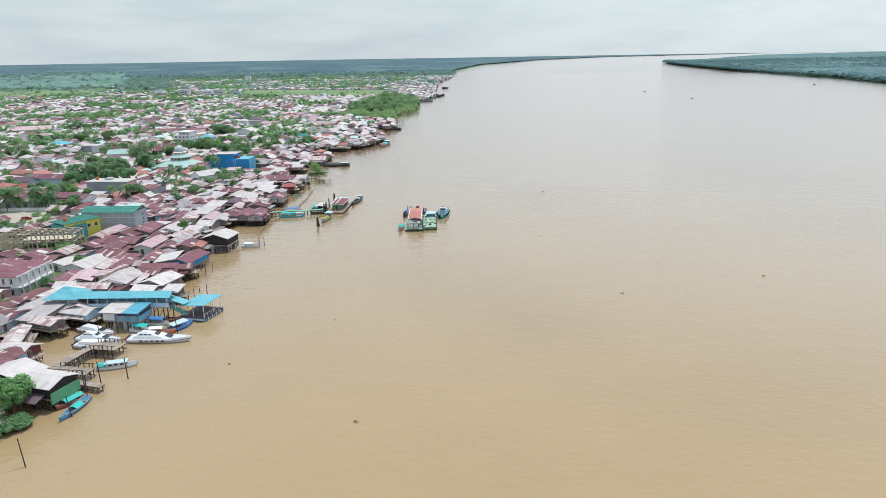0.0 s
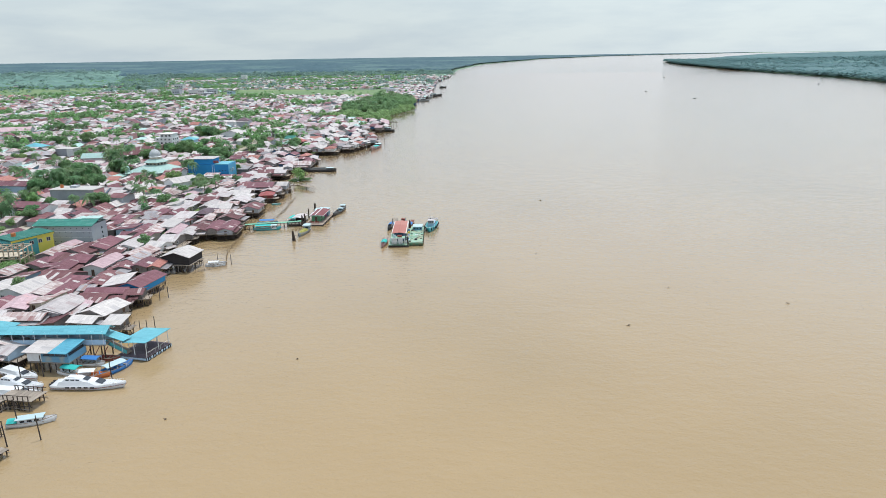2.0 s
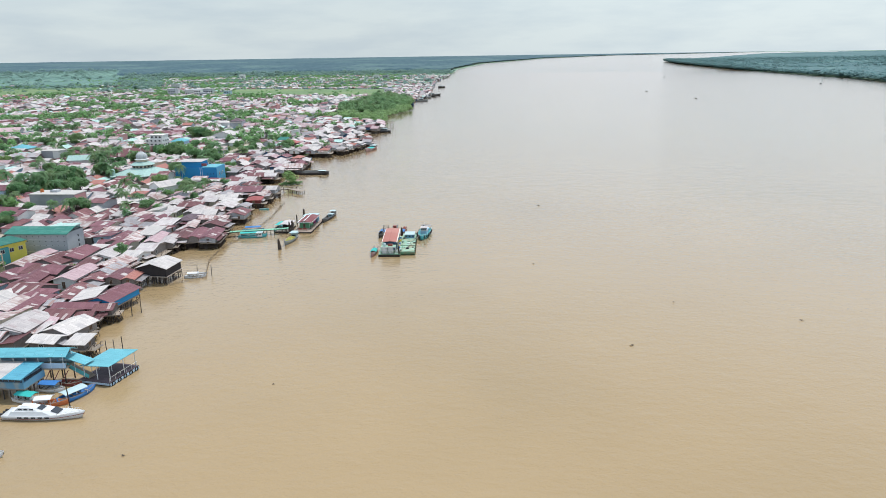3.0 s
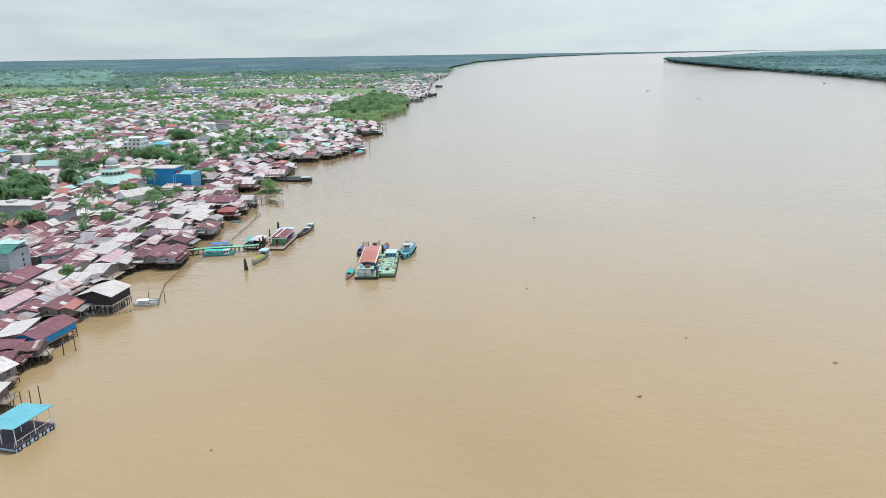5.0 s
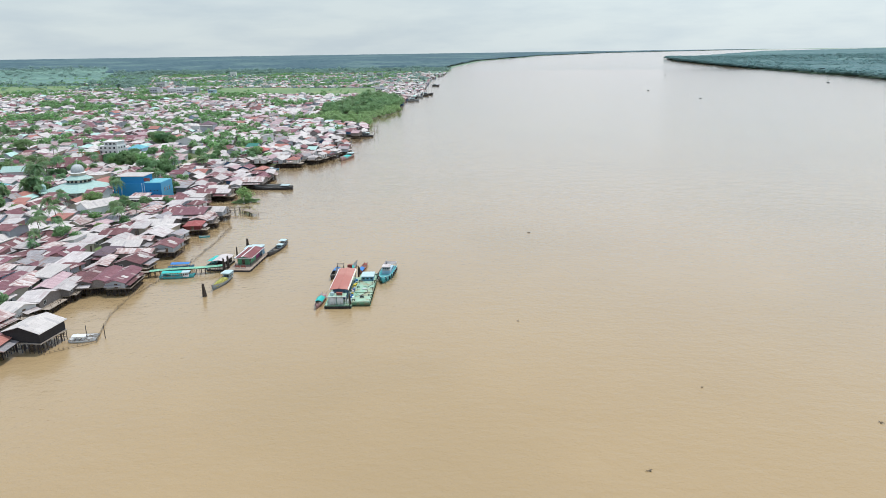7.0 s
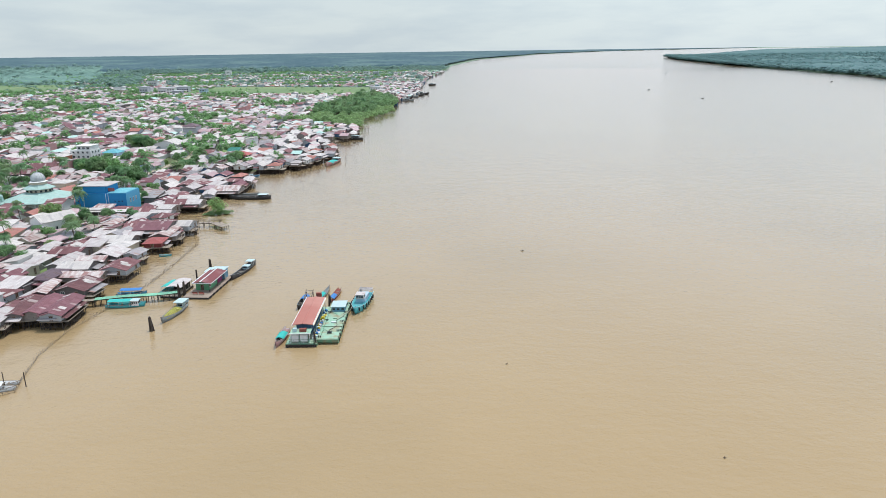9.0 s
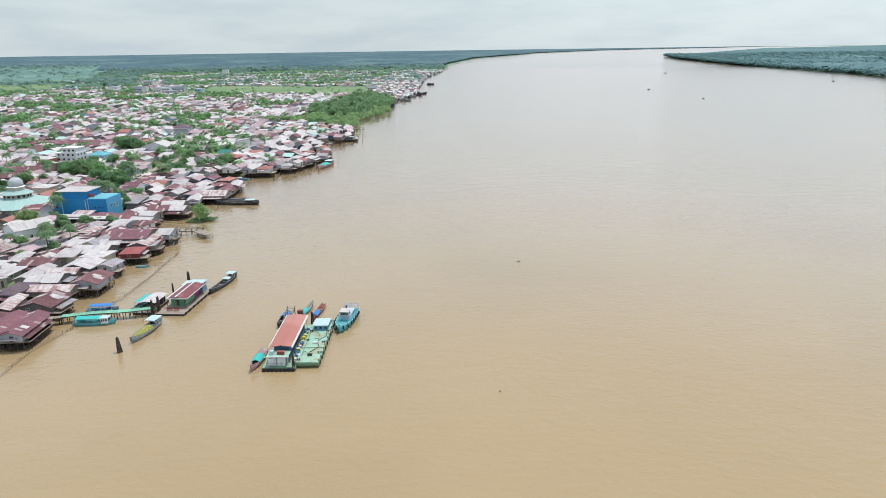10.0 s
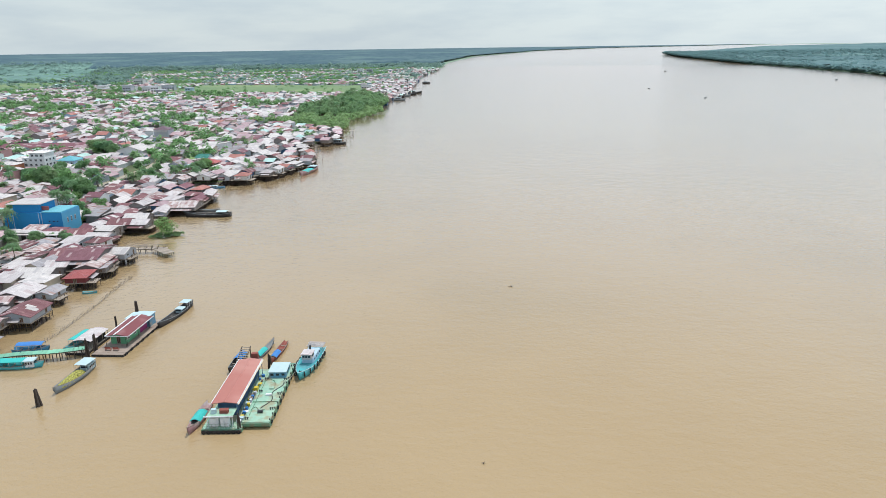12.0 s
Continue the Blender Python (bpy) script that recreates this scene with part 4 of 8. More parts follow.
for s in (-1, 1):
    part("eave_fascia", box(-0.55 + s * 2.36, 2.05, 3.84, 0.12, 18.2, 0.28), "hull_white", st, "white eave board")
    part("eave_gutter", box(-0.55 + s * 2.5, 2.05, 3.76, 0.16, 18.2, 0.12), "w_cream", st)
part("gable_fascia", box(-0.5, 11.15, 3.8, 4.7, 0.08, 0.3), "hull_white", st)
part("front_canopy", box(-0.7, -8.3, 3.0, 4.6, 3.0, 0.08), "deck_green", st, "pale green front canopy")
part("canopy_edge", box(-0.85, -9.85, 2.9, 5.2, 0.1, 0.2), "hull_white", st)
for k in range(4):
    part("pillar", beam((-2.9 + 1.45 * k, -9.75, 0.76), (-2.9 + 1.45 * k, -9.75, 2.9), 0.07, 6), "hull_white", st)
for k in range(2):
    part("water_tank", moved(rounded(1.7, 0.9, 0.9, 1.7, 0.2, 0.04), pose(-1.9 + 1.9 * k, -9.2, 0)), "hull_white", st, "white plastic tank")
part("pump_housing", join(box(-0.2, -8.5, 3.084, 1.5, 0.8, 0.6, 0.05), box(-0.2, -8.5, 3.684, 1.6, 0.9, 0.05)), "hull_red", st, "dark red pump housing")
part("roof_tank", moved(rounded(1.0, 0.8, 3.084, 0.8, 0.2, 0.1), pose(-2.0, -8.6, 0)), "roof_pale", st)
for k in range(9):
    part("railing_post", beam((-3.7 + 0.78 * k, -10.1, 0.76), (-3.7 + 0.78 * k, -10.1, 1.75), 0.03, 5), "steel_green", st)
part("railing", join(beam((-3.7, -10.1, 1.75), (2.54, -10.1, 1.75), 0.03, 5), beam((-3.7, -10.1, 1.3), (2.54, -10.1, 1.3), 0.025, 5)), "steel_green", st)
part("fender_beam", box(-0.5, -10.32, 0.2, 6.8, 0.2, 0.35), "post", st)
for k in range(8):
    part("tyre_fender", TYRE, "tyre", st, at=pose(-3.5 + 0.86 * k, -10.46, 0.35) @ Matrix.Scale(0.7, 4))
for k in range(13):
    part("lattice_bar", beam((-3.7 + 0.5 * k, -10.1, 0.76), (-3.3 + 0.5 * k, -10.1, 1.3), 0.02, 4), "steel_green", st)
rr = random.Random(8)
for k in range(9):
    part("drum", beam((2.2 + rr.uniform(-.2, .5), -8.5 + k * 1.5, 0.76), (2.35, -8.5 + k * 1.5, 1.6), 0.29, 10), rr.choice(["yellow", "tarp_blue", "w_blue", "hull_white"]), st)
for k in range(6):
    part("stack_of_crates", box(2.3 + rr.uniform(-.3, .3), -7.6 + k * 2.7 + rr.uniform(-.2, .2), 0.76, 0.75, 0.8, rr.uniform(0.5, 1.2)), rr.choice(["plank", "yellow", "hull_white", "roof_pale"]), st)
ramp = part("boarding_ramp", join(*[beam((x, 12.2, 1.3), (x, 19.2, 3.3), 0.1, 6) for x in (-4.5, -2.7)], *[beam((x, 18.6, -1.5), (x, 18.6, 3.3), 0.11, 6) for x in (-4.5, -2.7)]), "post", st, "dark timber ramp on posts")
for k in range(11):
    part("slat", box(-3.6, 12.5 + 0.62 * k, 1.46 + 0.177 * k, 2.0, 0.22, 0.07), "plank", ramp)
for k in range(16):
    x, y = 2.15 + rr.uniform(-0.5, 0.5), -8.0 + k * 1.2 + rr.uniform(-0.4, 0.4)
    part("sack", moved(rounded(rr.uniform(0.5, 0.8), rr.uniform(0.4, 0.9), 0.764, rr.uniform(0.25, 0.5), 0.12, 0.15), pose(x, y, 0, 0, 0, rr.uniform(0, 90))), rr.choice(["plank", "deck_wood", "rope", "hull_white", "yellow", "tarp_blue"]), st)
for k in range(7):
    part("side_post", beam((1.6, -6.4 + 2.9 * k, 0.76), (1.6, -6.4 + 2.9 * k, 3.9), 0.06, 6), "w_navy", st)
part("stern_box", box(-0.1, 12.8, 0.76, 1.3, 0.8, 3.9), "hull_red", st)

# green deck barge alongside
bg = thing("deck_barge", pose(-9.7, 263.0, 0, 0, 0, 1), "worn green steel deck barge with a small blue cabin", "barge")
part("hull", scow(4.9, 24.0, 1.1), "steel_green", bg)
part("deck", box(0, 0, 1.104, 4.8, 23.8, 0.05), "deck_green", bg)
for s in (-1, 1):
    part("coaming", box(s * 2.36, 0, 1.154, 0.12, 23.6, 0.16), "deck_green", bg)
for y in (-11.7, -4.4, 11.7):
    part("coaming", box(0, y, 1.154, 4.6, 0.12, 0.14), "steel_green" if y == -4.4 else "deck_green", bg)
cb = part("deckhouse", box(0.1, 7.6, 1.154, 3.3, 4.2, 1.2), "steel_blue", bg, "blue painted deckhouse")
part("deckhouse_roof", box(0.1, 7.6, 2.358, 3.6, 4.6, 0.1), "roof_pale", cb)
for k in range(3):
    part("window", box(-1.0 + 1.1 * k, 5.48, 1.6, 0.6, 0.06, 0.45), "glass", cb)
for s in (-1, 1):
    for k in range(2):
        part("window", box(0.1 + s * 1.66, 6.8 + 1.6 * k, 1.6, 0.06, 0.7, 0.45), "glass", cb)
part("hatch", box(0.0, -1.8, 1.154, 1.1, 0.5, 0.3), "hull_white", bg)
part("hatch", box(0.0, 1.0, 1.154, 0.9, 0.9, 0.22), "deck_green", bg)
part("winch", join(beam((-0.35, -8.3, 1.45), (0.35, -8.3, 1.45), 0.28, 8), box(-0.4, -8.3, 1.154, 0.12, 0.6, 0.5), box(0.4, -8.3, 1.154, 0.12, 0.6, 0.5)), "engine", bg)
for x, y in ((-1.9, 4.8), (1.9, 4.5), (-1.8, -0.5), (1.9, -1.5), (-1.9, -10.6), (1.8, -7.2), (2.0, 10.5)):
    bollard(bg, x, y, 1.154, "engine")
hose([(-1.2 + 1.5 * math.cos(a * 0.45), 2.2 + 2.4 * math.sin(a * 0.45), 1.22) for a in range(10)], 0.06, bg, "hose", "steel_green")
hose([(-1.9 + 0.3 * a, -7.2 + 0.9 * math.sin(a * 0.8), 1.22) for a in range(9)], 0.06, bg, "hose", "steel_green")
for k in range(9):
    part("tyre_fender", TYRE, "tyre", bg, at=pose(2.54, -10.5 + 2.5 * k, 0.6, 0, 0, 90) @ Matrix.Scale(0.75, 4))
for k in range(12):
    part("bulwark_post", box(2.38, -11.2 + 2.0 * k, 1.154, 0.14, 0.14, 0.5), "engine", bg)
hose([(1.6 - 0.12 * a + 0.5 * math.sin(a * 0.9), 4.0 - 0.9 * a, 1.23) for a in range(13)], 0.07, bg, "hose", "engine")
hose([(-2.0 + 0.02 * a, 5.0 - 1.1 * a, 1.2) for a in range(14)], 0.06, bg, "hose", "steel_green")

# work tug with its bow towards the barge
m, L = between((-4.3, 283.4), (-5.7, 268.8))
tg = thing("work_tug", m, "blue-green work tug with a pale deckhouse and tyre fenders", "boat")
smooth(part("hull", hull_geo(L, 4.2, 1.3, stern=0.85, rise=0.7, well=0.25, fine=2.6), "hull_cyan", tg))
part("gunwale", rub_rail(L, 4.2, 1.3, stern=0.85, rise=0.7, well=0.25, fine=2.6), "roof_pale", tg)
dh = part("deckhouse", moved(rounded(2.5, 5.6, 1.0, 1.1, 0.2, 0.03), pose(0, -2.0, 0)), "w_paleblue", tg)
wh = part("wheelhouse", moved(rounded(2.1, 2.4, 2.1, 1.1, 0.2, 0.06), pose(0, 0.2, 0)), "zinc", tg)
part("wheelhouse_roof", box(0, 0.2, 3.2, 2.4, 2.7, 0.08), "zinc", wh)
for k in range(3):
    part("window", box(-0.62 + 0.62 * k, 1.38, 2.5, 0.48, 0.07, 0.45), "glass", wh)
for s in (-1, 1):
    part("window", box(s * 1.02, 0.2, 2.5, 0.07, 1.3, 0.45), "glass", wh)
    for k in range(4):
        part("porthole", box(s * 1.23, -4.0 + 1.2 * k, 1.45, 0.07, 0.5, 0.35), "glass", dh)
part("mast", join(beam((0, -0.8, 3.2), (0, -0.8, 5.0), 0.05, 6), beam((-0.5, -0.8, 4.4), (0.5, -0.8, 4.4), 0.03, 5)), "frame", tg)
part("stern_frame", join(*[beam((x, y, 1.0), (x, y, 2.3), 0.05, 5) for x in (-1.6, 1.6) for y in (-7.0, -5.2)], *[box(0, -7.1 + 0.45 * k, 2.3, 3.6, 0.2, 0.08) for k in range(6)]), "zinc", tg)
part("funnel", beam((0.7, -3.6, 2.1), (0.7, -3.8, 3.0), 0.22, 8), "engine", tg)
bollard(tg, 0, 5.6, 1.2, "engine")
for k in range(7):
    for s in (-1, 1):
        yk = -4.5 + 1.75 * k
        hw = 2.1 * (1 if yk < -1.2 else max(0.1, 1 - ((yk + 1.2) / (0.6 * L)) ** 2.6))
        part("tyre_fender", TYRE, "tyre", tg, at=pose(s * (hw + 0.08), yk, 0.9 + 0.04 * k, 0, 0, 90 - s * k * 4))
rp = thing("mooring_rope", pose(0, 0, 0), "pale mooring rope between barge and tug", "rope")
hose([(-8.0 + 1.6 * k / 8, 266.0 + 3.4 * k / 8, 1.5 + 0.5 * k / 8 - 0.5 * math.sin(math.pi * k / 8)) for k in range(9)], 0.05, rp, "rope", "rope")

longboat((-20.3, 259.6), (-20.6, 248.6), 2.2, "hull_rose", "grey and rust-red wooden boat with a turquoise tarpaulin", tarp=(0.02, 0.34, 0.95, "tarp_cyan"), D=0.9, rise=0.9)
longboat((-19.9, 281.4), (-20.8, 272.4), 2.0, "hull_dark", "dark wooden boat with a blue cover", tarp=(-0.2, 0.4, 1.2, "tarp_blue"), D=0.9)
longboat((-16.9, 278.6), (-15.2, 288.4), 1.7, "hull_grey", "narrow wooden boat with a turquoise cover", tarp=(-0.22, 0.4, 0.8, "tarp_cyan"), D=0.6, rise=0.8)
longboat((-12.4, 288.0), (-13.3, 277.0), 1.7, "hull_red", "narrow red and white wooden boat with a blue cover", tarp=(0.2, 0.3, 0.75, "tarp_blue"), D=0.6, rise=0.8)


def pile_group(x, y, h, n, spread=0.3, lean=(0, 0), r=0.2, label="dark timber mooring piles standing together in the river"):
    ob = thing("mooring_dolphin", pose(x, y, 0), label, "mooring piles", "mooring piles in the river")
    q = random.Random(int(x * 7 + y))
    for k in range(n):
        a = 2 * math.pi * k / n
        part("timber_upright", beam((spread * 1.6 * math.cos(a), spread * 1.6 * math.sin(a), -2.0), (spread * 0.4 * math.cos(a) + lean[0], spread * 0.4 * math.sin(a) + lean[1], h * q.uniform(0.85, 1.0)), r, 7, r * 0.8), "post", ob)
    return ob


pile_group(-12.9, 274.9, 3.5, 3, 0.35)
pile_group(-12.1, 250.2, 3.6, 3, 0.25, r=0.16)
pile_group(-52.7, 259.9, 3.7, 6, 0.42, lean=(-0.4, 0), label="leaning cone of dark timber piles bound together")
pile_group(-54.3, 281.2, 4.6, 3, 0.3)
pile_group(-54.0, 284.2, 4.4, 3, 0.3)
pile_group(-54.9, 296.3, 4.0, 1, 0.0, r=0.28)
pile_group(-54.2, 306.0, 4.2, 2, 0.25, r=0.28)

# landing stage with a red-roofed waiting house
ls = thing("landing_stage", pose(-49.6, 291.6, 0, 0, 0, -3) @ Matrix.Diagonal((1, 1, 0.86, 1)), "timber-decked landing pontoon with a maroon-roofed waiting house", "pontoon")
part("pontoon", scow(7.2, 20.4, 0.55), "hull_dark", ls)
part("deck", box(0, 0, 0.554, 7.2, 20.4, 0.07), "deck_wood", ls)
for k in range(17):
    part("deck_plank", box(0, -9.6 + 1.2 * k, 0.626, 7.1, 1.14, 0.035), "deck_wood", ls)
wl_ = part("waiting_room", box(-0.3, -1.3, 0.66, 3.6, 6.2, 2.9), "w_green", ls, "green boarded waiting room")
part("store_room", box(0.05, 3.6, 0.66, 3.0, 3.4, 2.8), "magenta", ls, "magenta painted store room")
part("kiosk", box(0.4, 7.0, 0.66, 3.6, 2.8, 3.2), "steel_blue", ls, "blue painted kiosk")
part("kiosk_roof", box(0.4, 7.0, 3.87, 4.2, 3.2, 0.1), "roof_pale", ls)
part("rear_shelter", join(box(-2.2, 6.6, 3.5, 2.2, 4.4, 0.08), *[beam((-3.1 + 1.8 * i, 4.6 + 4 * j, 0.6), (-3.1 + 1.8 * i, 4.6 + 4 * j, 3.5), 0.06, 5) for i in (0, 1) for j in (0, 1)]), "roof_pale", ls)
part("roof", prism([(-2.4, 3.6), (0.3, 4.1), (3.0, 3.6), (3.0, 3.72), (0.3, 4.23), (-2.4, 3.72)][::-1], -6.2, 5.9), "roof_wine", ls, "maroon sheet roof with white ridge stripes")
part("roof_stripe", prism([(-0.35, 4.12), (0.1, 4.2), (0.1, 4.25), (-0.35, 4.17)][::-1], -6.3, 6.0), "hull_white", ls)
part("roof_stripe", prism([(-2.45, 3.72), (-2.0, 3.81), (-2.0, 3.85), (-2.45, 3.76)][::-1], -6.3, 6.0), "hull_white", ls)
part("eave_board", box(0.3, -6.25, 3.56, 5.3, 0.1, 0.24), "hull_white", ls)
part("eave_board", box(3.06, 0, 3.56, 0.1, 12.2, 0.2), "hull_white", ls)
for k in range(3):
    part("pillar", beam((2.3, -5.6 + 5.2 * k, 0.66), (2.3, -5.6 + 5.2 * k, 3.5), 0.06, 6), "post", ls)
for x in (-2.4, 2.2):
    part("pillar", beam((x, -5.9, 0.66), (x, -5.9, 3.5), 0.06, 6), "post", ls)
for k in range(2):
    bn = part("bench", join(box(-0.9 + 1.8 * k, -8.0, 1.06, 1.3, 0.45, 0.06), box(-0.9 + 1.8 * k, -8.25, 1.3, 1.3, 0.05, 0.4), *[box(-0.9 + 1.8 * k + sx, -8.0 + sy, 0.66, 0.07, 0.07, 0.4) for sx in (-.55, .55) for sy in (-.18, .18)]), "hull_red", ls, "dark red bench")
window(wl_, 0.9, 1.9, pose(-0.3, -4.4, 0.7), "door", "door", "plank")
for k in range(2):
    window(wl_, 1.1, 1.0, pose(1.5, -3.4 + 3.0 * k, 1.6, 0, 0, 90))
for k in range(8):
    part("tyre_fender", TYRE, "tyre", ls, at=pose(3.68, -9.0 + 2.5 * k, 0.25, 0, 0, 90))

tn = thing("covered_lighter", pose(-57.2, 287.2, 0, 0, 0, -4), "dark lighter with a pale curved tent roof", "boat")
part("hull", scow(5.0, 9.6, 0.5), "hull_dark", tn)
part("deck", box(0, 0, 0.504, 4.8, 9.4, 0.06), "plank", tn)
part("tent_roof", moved(canopy_geo(4.4, 7.4, 2.4, 0.4), pose(0.4, 0.8, 0)), "zinc", tn, "pale sheet tent roof")
for sx in (-1.7, 2.5):
    for k in range(4):
        part("stanchion", beam((sx, -2.6 + 2.2 * k, 0.5), (sx, -2.6 + 2.2 * k, 2.55), 0.06, 5), "plank", tn)
part("cabin", box(0.4, 2.4, 0.56, 3.2, 3.0, 1.7), "w_dark", tn)
for k in range(9):
    part("rail_bar", box(-2.2 + 0.55 * k, -4.7, 0.56, 0.1, 0.06, 0.8), "hull_white", tn)
part("rail", box(0, -4.7, 1.36, 5.0, 0.08, 0.1), "hull_white", tn)
longboat((-59.4, 293.0), (-60.6, 283.2), 2.3, "hull_cyan", "turquoise boat with a turquoise canopy", canopy=(-0.1, 0.6, 1.9, "tarp_cyan"), D=0.8)
longboat((-50.9, 276.6), (-52.2, 263.8), 2.9, "hull_grey", "grey wooden boat heaped with green and yellow fruit", canopy=(-0.32, 0.28, 2.3, "roof_pale"), arch=0.06, cabin=(-0.36, 0.16, 1.2, "roof_pale"), cargo=True, D=1.0, rise=0.8, back=0.6)
longboat((-43.0, 312.8), (-45.2, 296.6), 2.5, "hull_dark", "dark wooden boat with a small cabin and pale stern canopy", canopy=(-0.34, 0.16, 2.1, "roof_pale"), arch=0.06, cabin=(-0.16, 0.1, 0.9, "roof_pale"), D=0.9, rise=0.9, back=0.9)
longboat((-71.6, 276.0), (-61.4, 276.9), 2.6, "hull_cyan", "turquoise passenger boat with a long turquoise canopy", canopy=(-0.14, 0.56, 1.75, "tarp_cyan"), cabin=(0.24, 0.18, 1.4, "hull_white"), D=0.8)
longboat((-72.6, 284.3), (-64.6, 285.0), 2.5, "hull_blue", "blue passenger boat with a patchy blue canopy", canopy=(0.0, 0.7, 1.9, "tarp_blue"), D=0.8)


def jetty(name, points, w, z, label, deck="plank", rail=None, legs=2.4, plank=0.9, group="timber jetties"):
    """A plank walk on posts along a line of points."""
    ob = thing(name, pose(0, 0, 0), label, "jetty", group)
    q = random.Random(int(points[0][0] * 13))
    for (ax, ay), (bx, by) in zip(points, points[1:]):
        L = math.hypot(bx - ax, by - ay)
        m = heading(ax, ay, bx - ax, by - ay)
        n = max(1, round(L / plank))
        pm = mesh_of("plank", *box(0, 0, -0.05, w, L / n * 0.93, 0.07), deck)
        for k in range(n):
            part("plank", pm, deck, ob, at=m @ pose(q.uniform(-0.06, 0.06), L * (k + 0.5) / n, z + q.uniform(-0.01, 0.02), 0, q.uniform(-0.6, 0.6), q.uniform(-1, 1)))
        for s in (-1, 1):
            part("stringer", moved(box(s * w * 0.4, L / 2, z - 0.25, 0.14, L, 0.18), m), "post", ob)
            for k in range(int(L / legs) + 1):
                part("post", post_mesh(z + (1.0 if rail else 0) + 1.4, 0.11), "post", ob, at=m @ pose(s * w * 0.46, min(L, k * legs), -1.5, q.uniform(-2, 2), q.uniform(-2, 2)))
            if rail:
                part("handrail", moved(box(s * w * 0.46, L / 2, z + 0.85, 0.08, L, 0.1), m), rail, ob)
        if legs < 1.4:
            # old poles and boards lashed crosswise under the deck
            for wood_name in ("post", "plank"):
                poles = []
                for k in range(int(L / 0.8)):
                    y0, x0 = q.uniform(0, L), q.choice((-0.47, 0.47, 0.47, q.uniform(-0.4, 0.4))) * w
                    y1 = min(L, max(0, y0 + q.choice((-1.2, -0.5, 0.0, 0.6, 1.3))))
                    poles.append(beam((x0, y0, q.uniform(-0.6, 0.5)), (x0 + q.uniform(-.2, .2), y1, z - q.uniform(0.1, 0.5)), q.uniform(0.05, 0.1), 4))
                for sd in (-1, 1):
                    zb = q.uniform(0.5, 1.2)
                    poles.append(beam((sd * w * 0.49, 0, zb), (sd * w * 0.49, L, zb + q.uniform(-.3, .3)), 0.07, 4))
                tagged(part("cross_bracing", moved(join(*poles), m), wood_name, ob), kind="stuff")
    return ob


M["plank_green"] = mat("green_painted_planks", (0.16, 0.42, 0.30), (0.24, 0.42, 0.28), 0.75, 1.0, vary=0.15)
jetty("jetty", [(-80.0, 275.6), (-75.0, 277.0)], 1.8, 1.8, "bleached timber gangway on posts")
jetty("jetty", [(-75.0, 277.2), (-68.0, 279.4), (-59.8, 280.6), (-54.8, 282.4)], 2.0, 1.9, "green-painted timber walkway on thin posts", "plank_green", None, 1.4)
jetty("jetty", [(-81.5, 361.5), (-68.5, 362.8)], 1.6, 1.6, "bleached plank jetty with handrails on thin posts", "plank", "plank", 2.0)
jetty("jetty", [(-71.0, 362.0), (-65.5, 356.6)], 3.4, 1.6, "bleached plank jetty head on thin posts", "plank", None, 1.8)
jetty("jetty", [(-82.6, 129.0), (-79.6, 142.6)], 2.0, 2.0, "long grey timber jetty on dark posts", "plank", None, 1.3)
jetty("jetty", [(-80.4, 141.0), (-73.6, 140.0)], 4.2, 2.0, "grey timber jetty head on dark posts", "plank", "post", 1.0)
jetty("jetty", [(-81.5, 128.6), (-74.0, 127.6)], 3.6, 2.0, "grey timber landing with broken boards on posts", "plank", "post", 1.0)
jetty("jetty", [(-76.0, 124.6), (-69.2, 122.4)], 1.6, 1.3, "sagging bleached plank gangway on leaning posts", "plank", None, 1.3)
jetty("jetty", [(-73.0, 591.0), (-61.0, 596.0)], 3.0, 2.6, "pale timber jetty on thin posts by far houses", "plank", "plank", 2.6, 1.2)
jetty("jetty", [(-66.0, 687.0), (-49.0, 685.5)], 3.4, 2.6, "pale timber jetty on thin posts by far houses", "plank", "plank", 2.6, 1.2)

# upright stakes and poles in the water
for x, y, h, lx, ly in ((-68.7, 96.5, 5.0, -0.9, 0.4), (-69.8, 112.7, 4.2, -0.8, 0.0), (-73.3, 132.7, 5.2, -0.4, 0), (-66.7, 128.1, 4.6, -0.3, 0), (-71.2, 126.0, 4.8, -0.3, 0), (-71.9, 121.4, 5.0, -0.2, 0),
                        (-71.4, 120.6, 4.4, 0.2, 0), (-66.3, 174.4, 4.6, 0, 0), (-68.4, 174.8, 3.6, 0, 0), (-69.8, 174.2, 3.6, 0, 0), (-78.6, 194.6, 4.4, 0, 0), (-75.2, 198.2, 4.2, 0.2, 0), (-73.8, 200.6, 3.2, 0, 0),
                        (-65.2, 150.6, 4.4, -0.2, 0), (-80.2, 152.4, 4.8, -0.2, 0), (-83.8, 150.6, 4.8, 0, 0), (-76.4, 155.0, 4.6, -0.2, 0), (-70.2, 231.0, 3.4, 0, 0), (-66.2, 231.4, 3.2, 0, 0), (-45.5, 618.0, 4.5, 0, 0), (-43.5, 622.0, 4.0, 0.3, 0), (-57.5, 500.0, 4.5, 0, 0), (-47.0, 533.0, 5.0, 0, 0), (-21.0, 1150.0, 15.0, -0.6, 0), (-18.0, 1165.0, 17.0, 0.4, 0), (-24.0, 1130.0, 12.0, 0, 0)):
    ob = tagged(new("mooring_stake", mesh_of("mooring_stake", *beam((0, 0, -2.0), (lx, ly, h), 0.12, 6, 0.09), "post")), "thin dark mooring stake in the water", "stake", "mooring stakes")
    ob.matrix_basis = pose(x, y, 0)

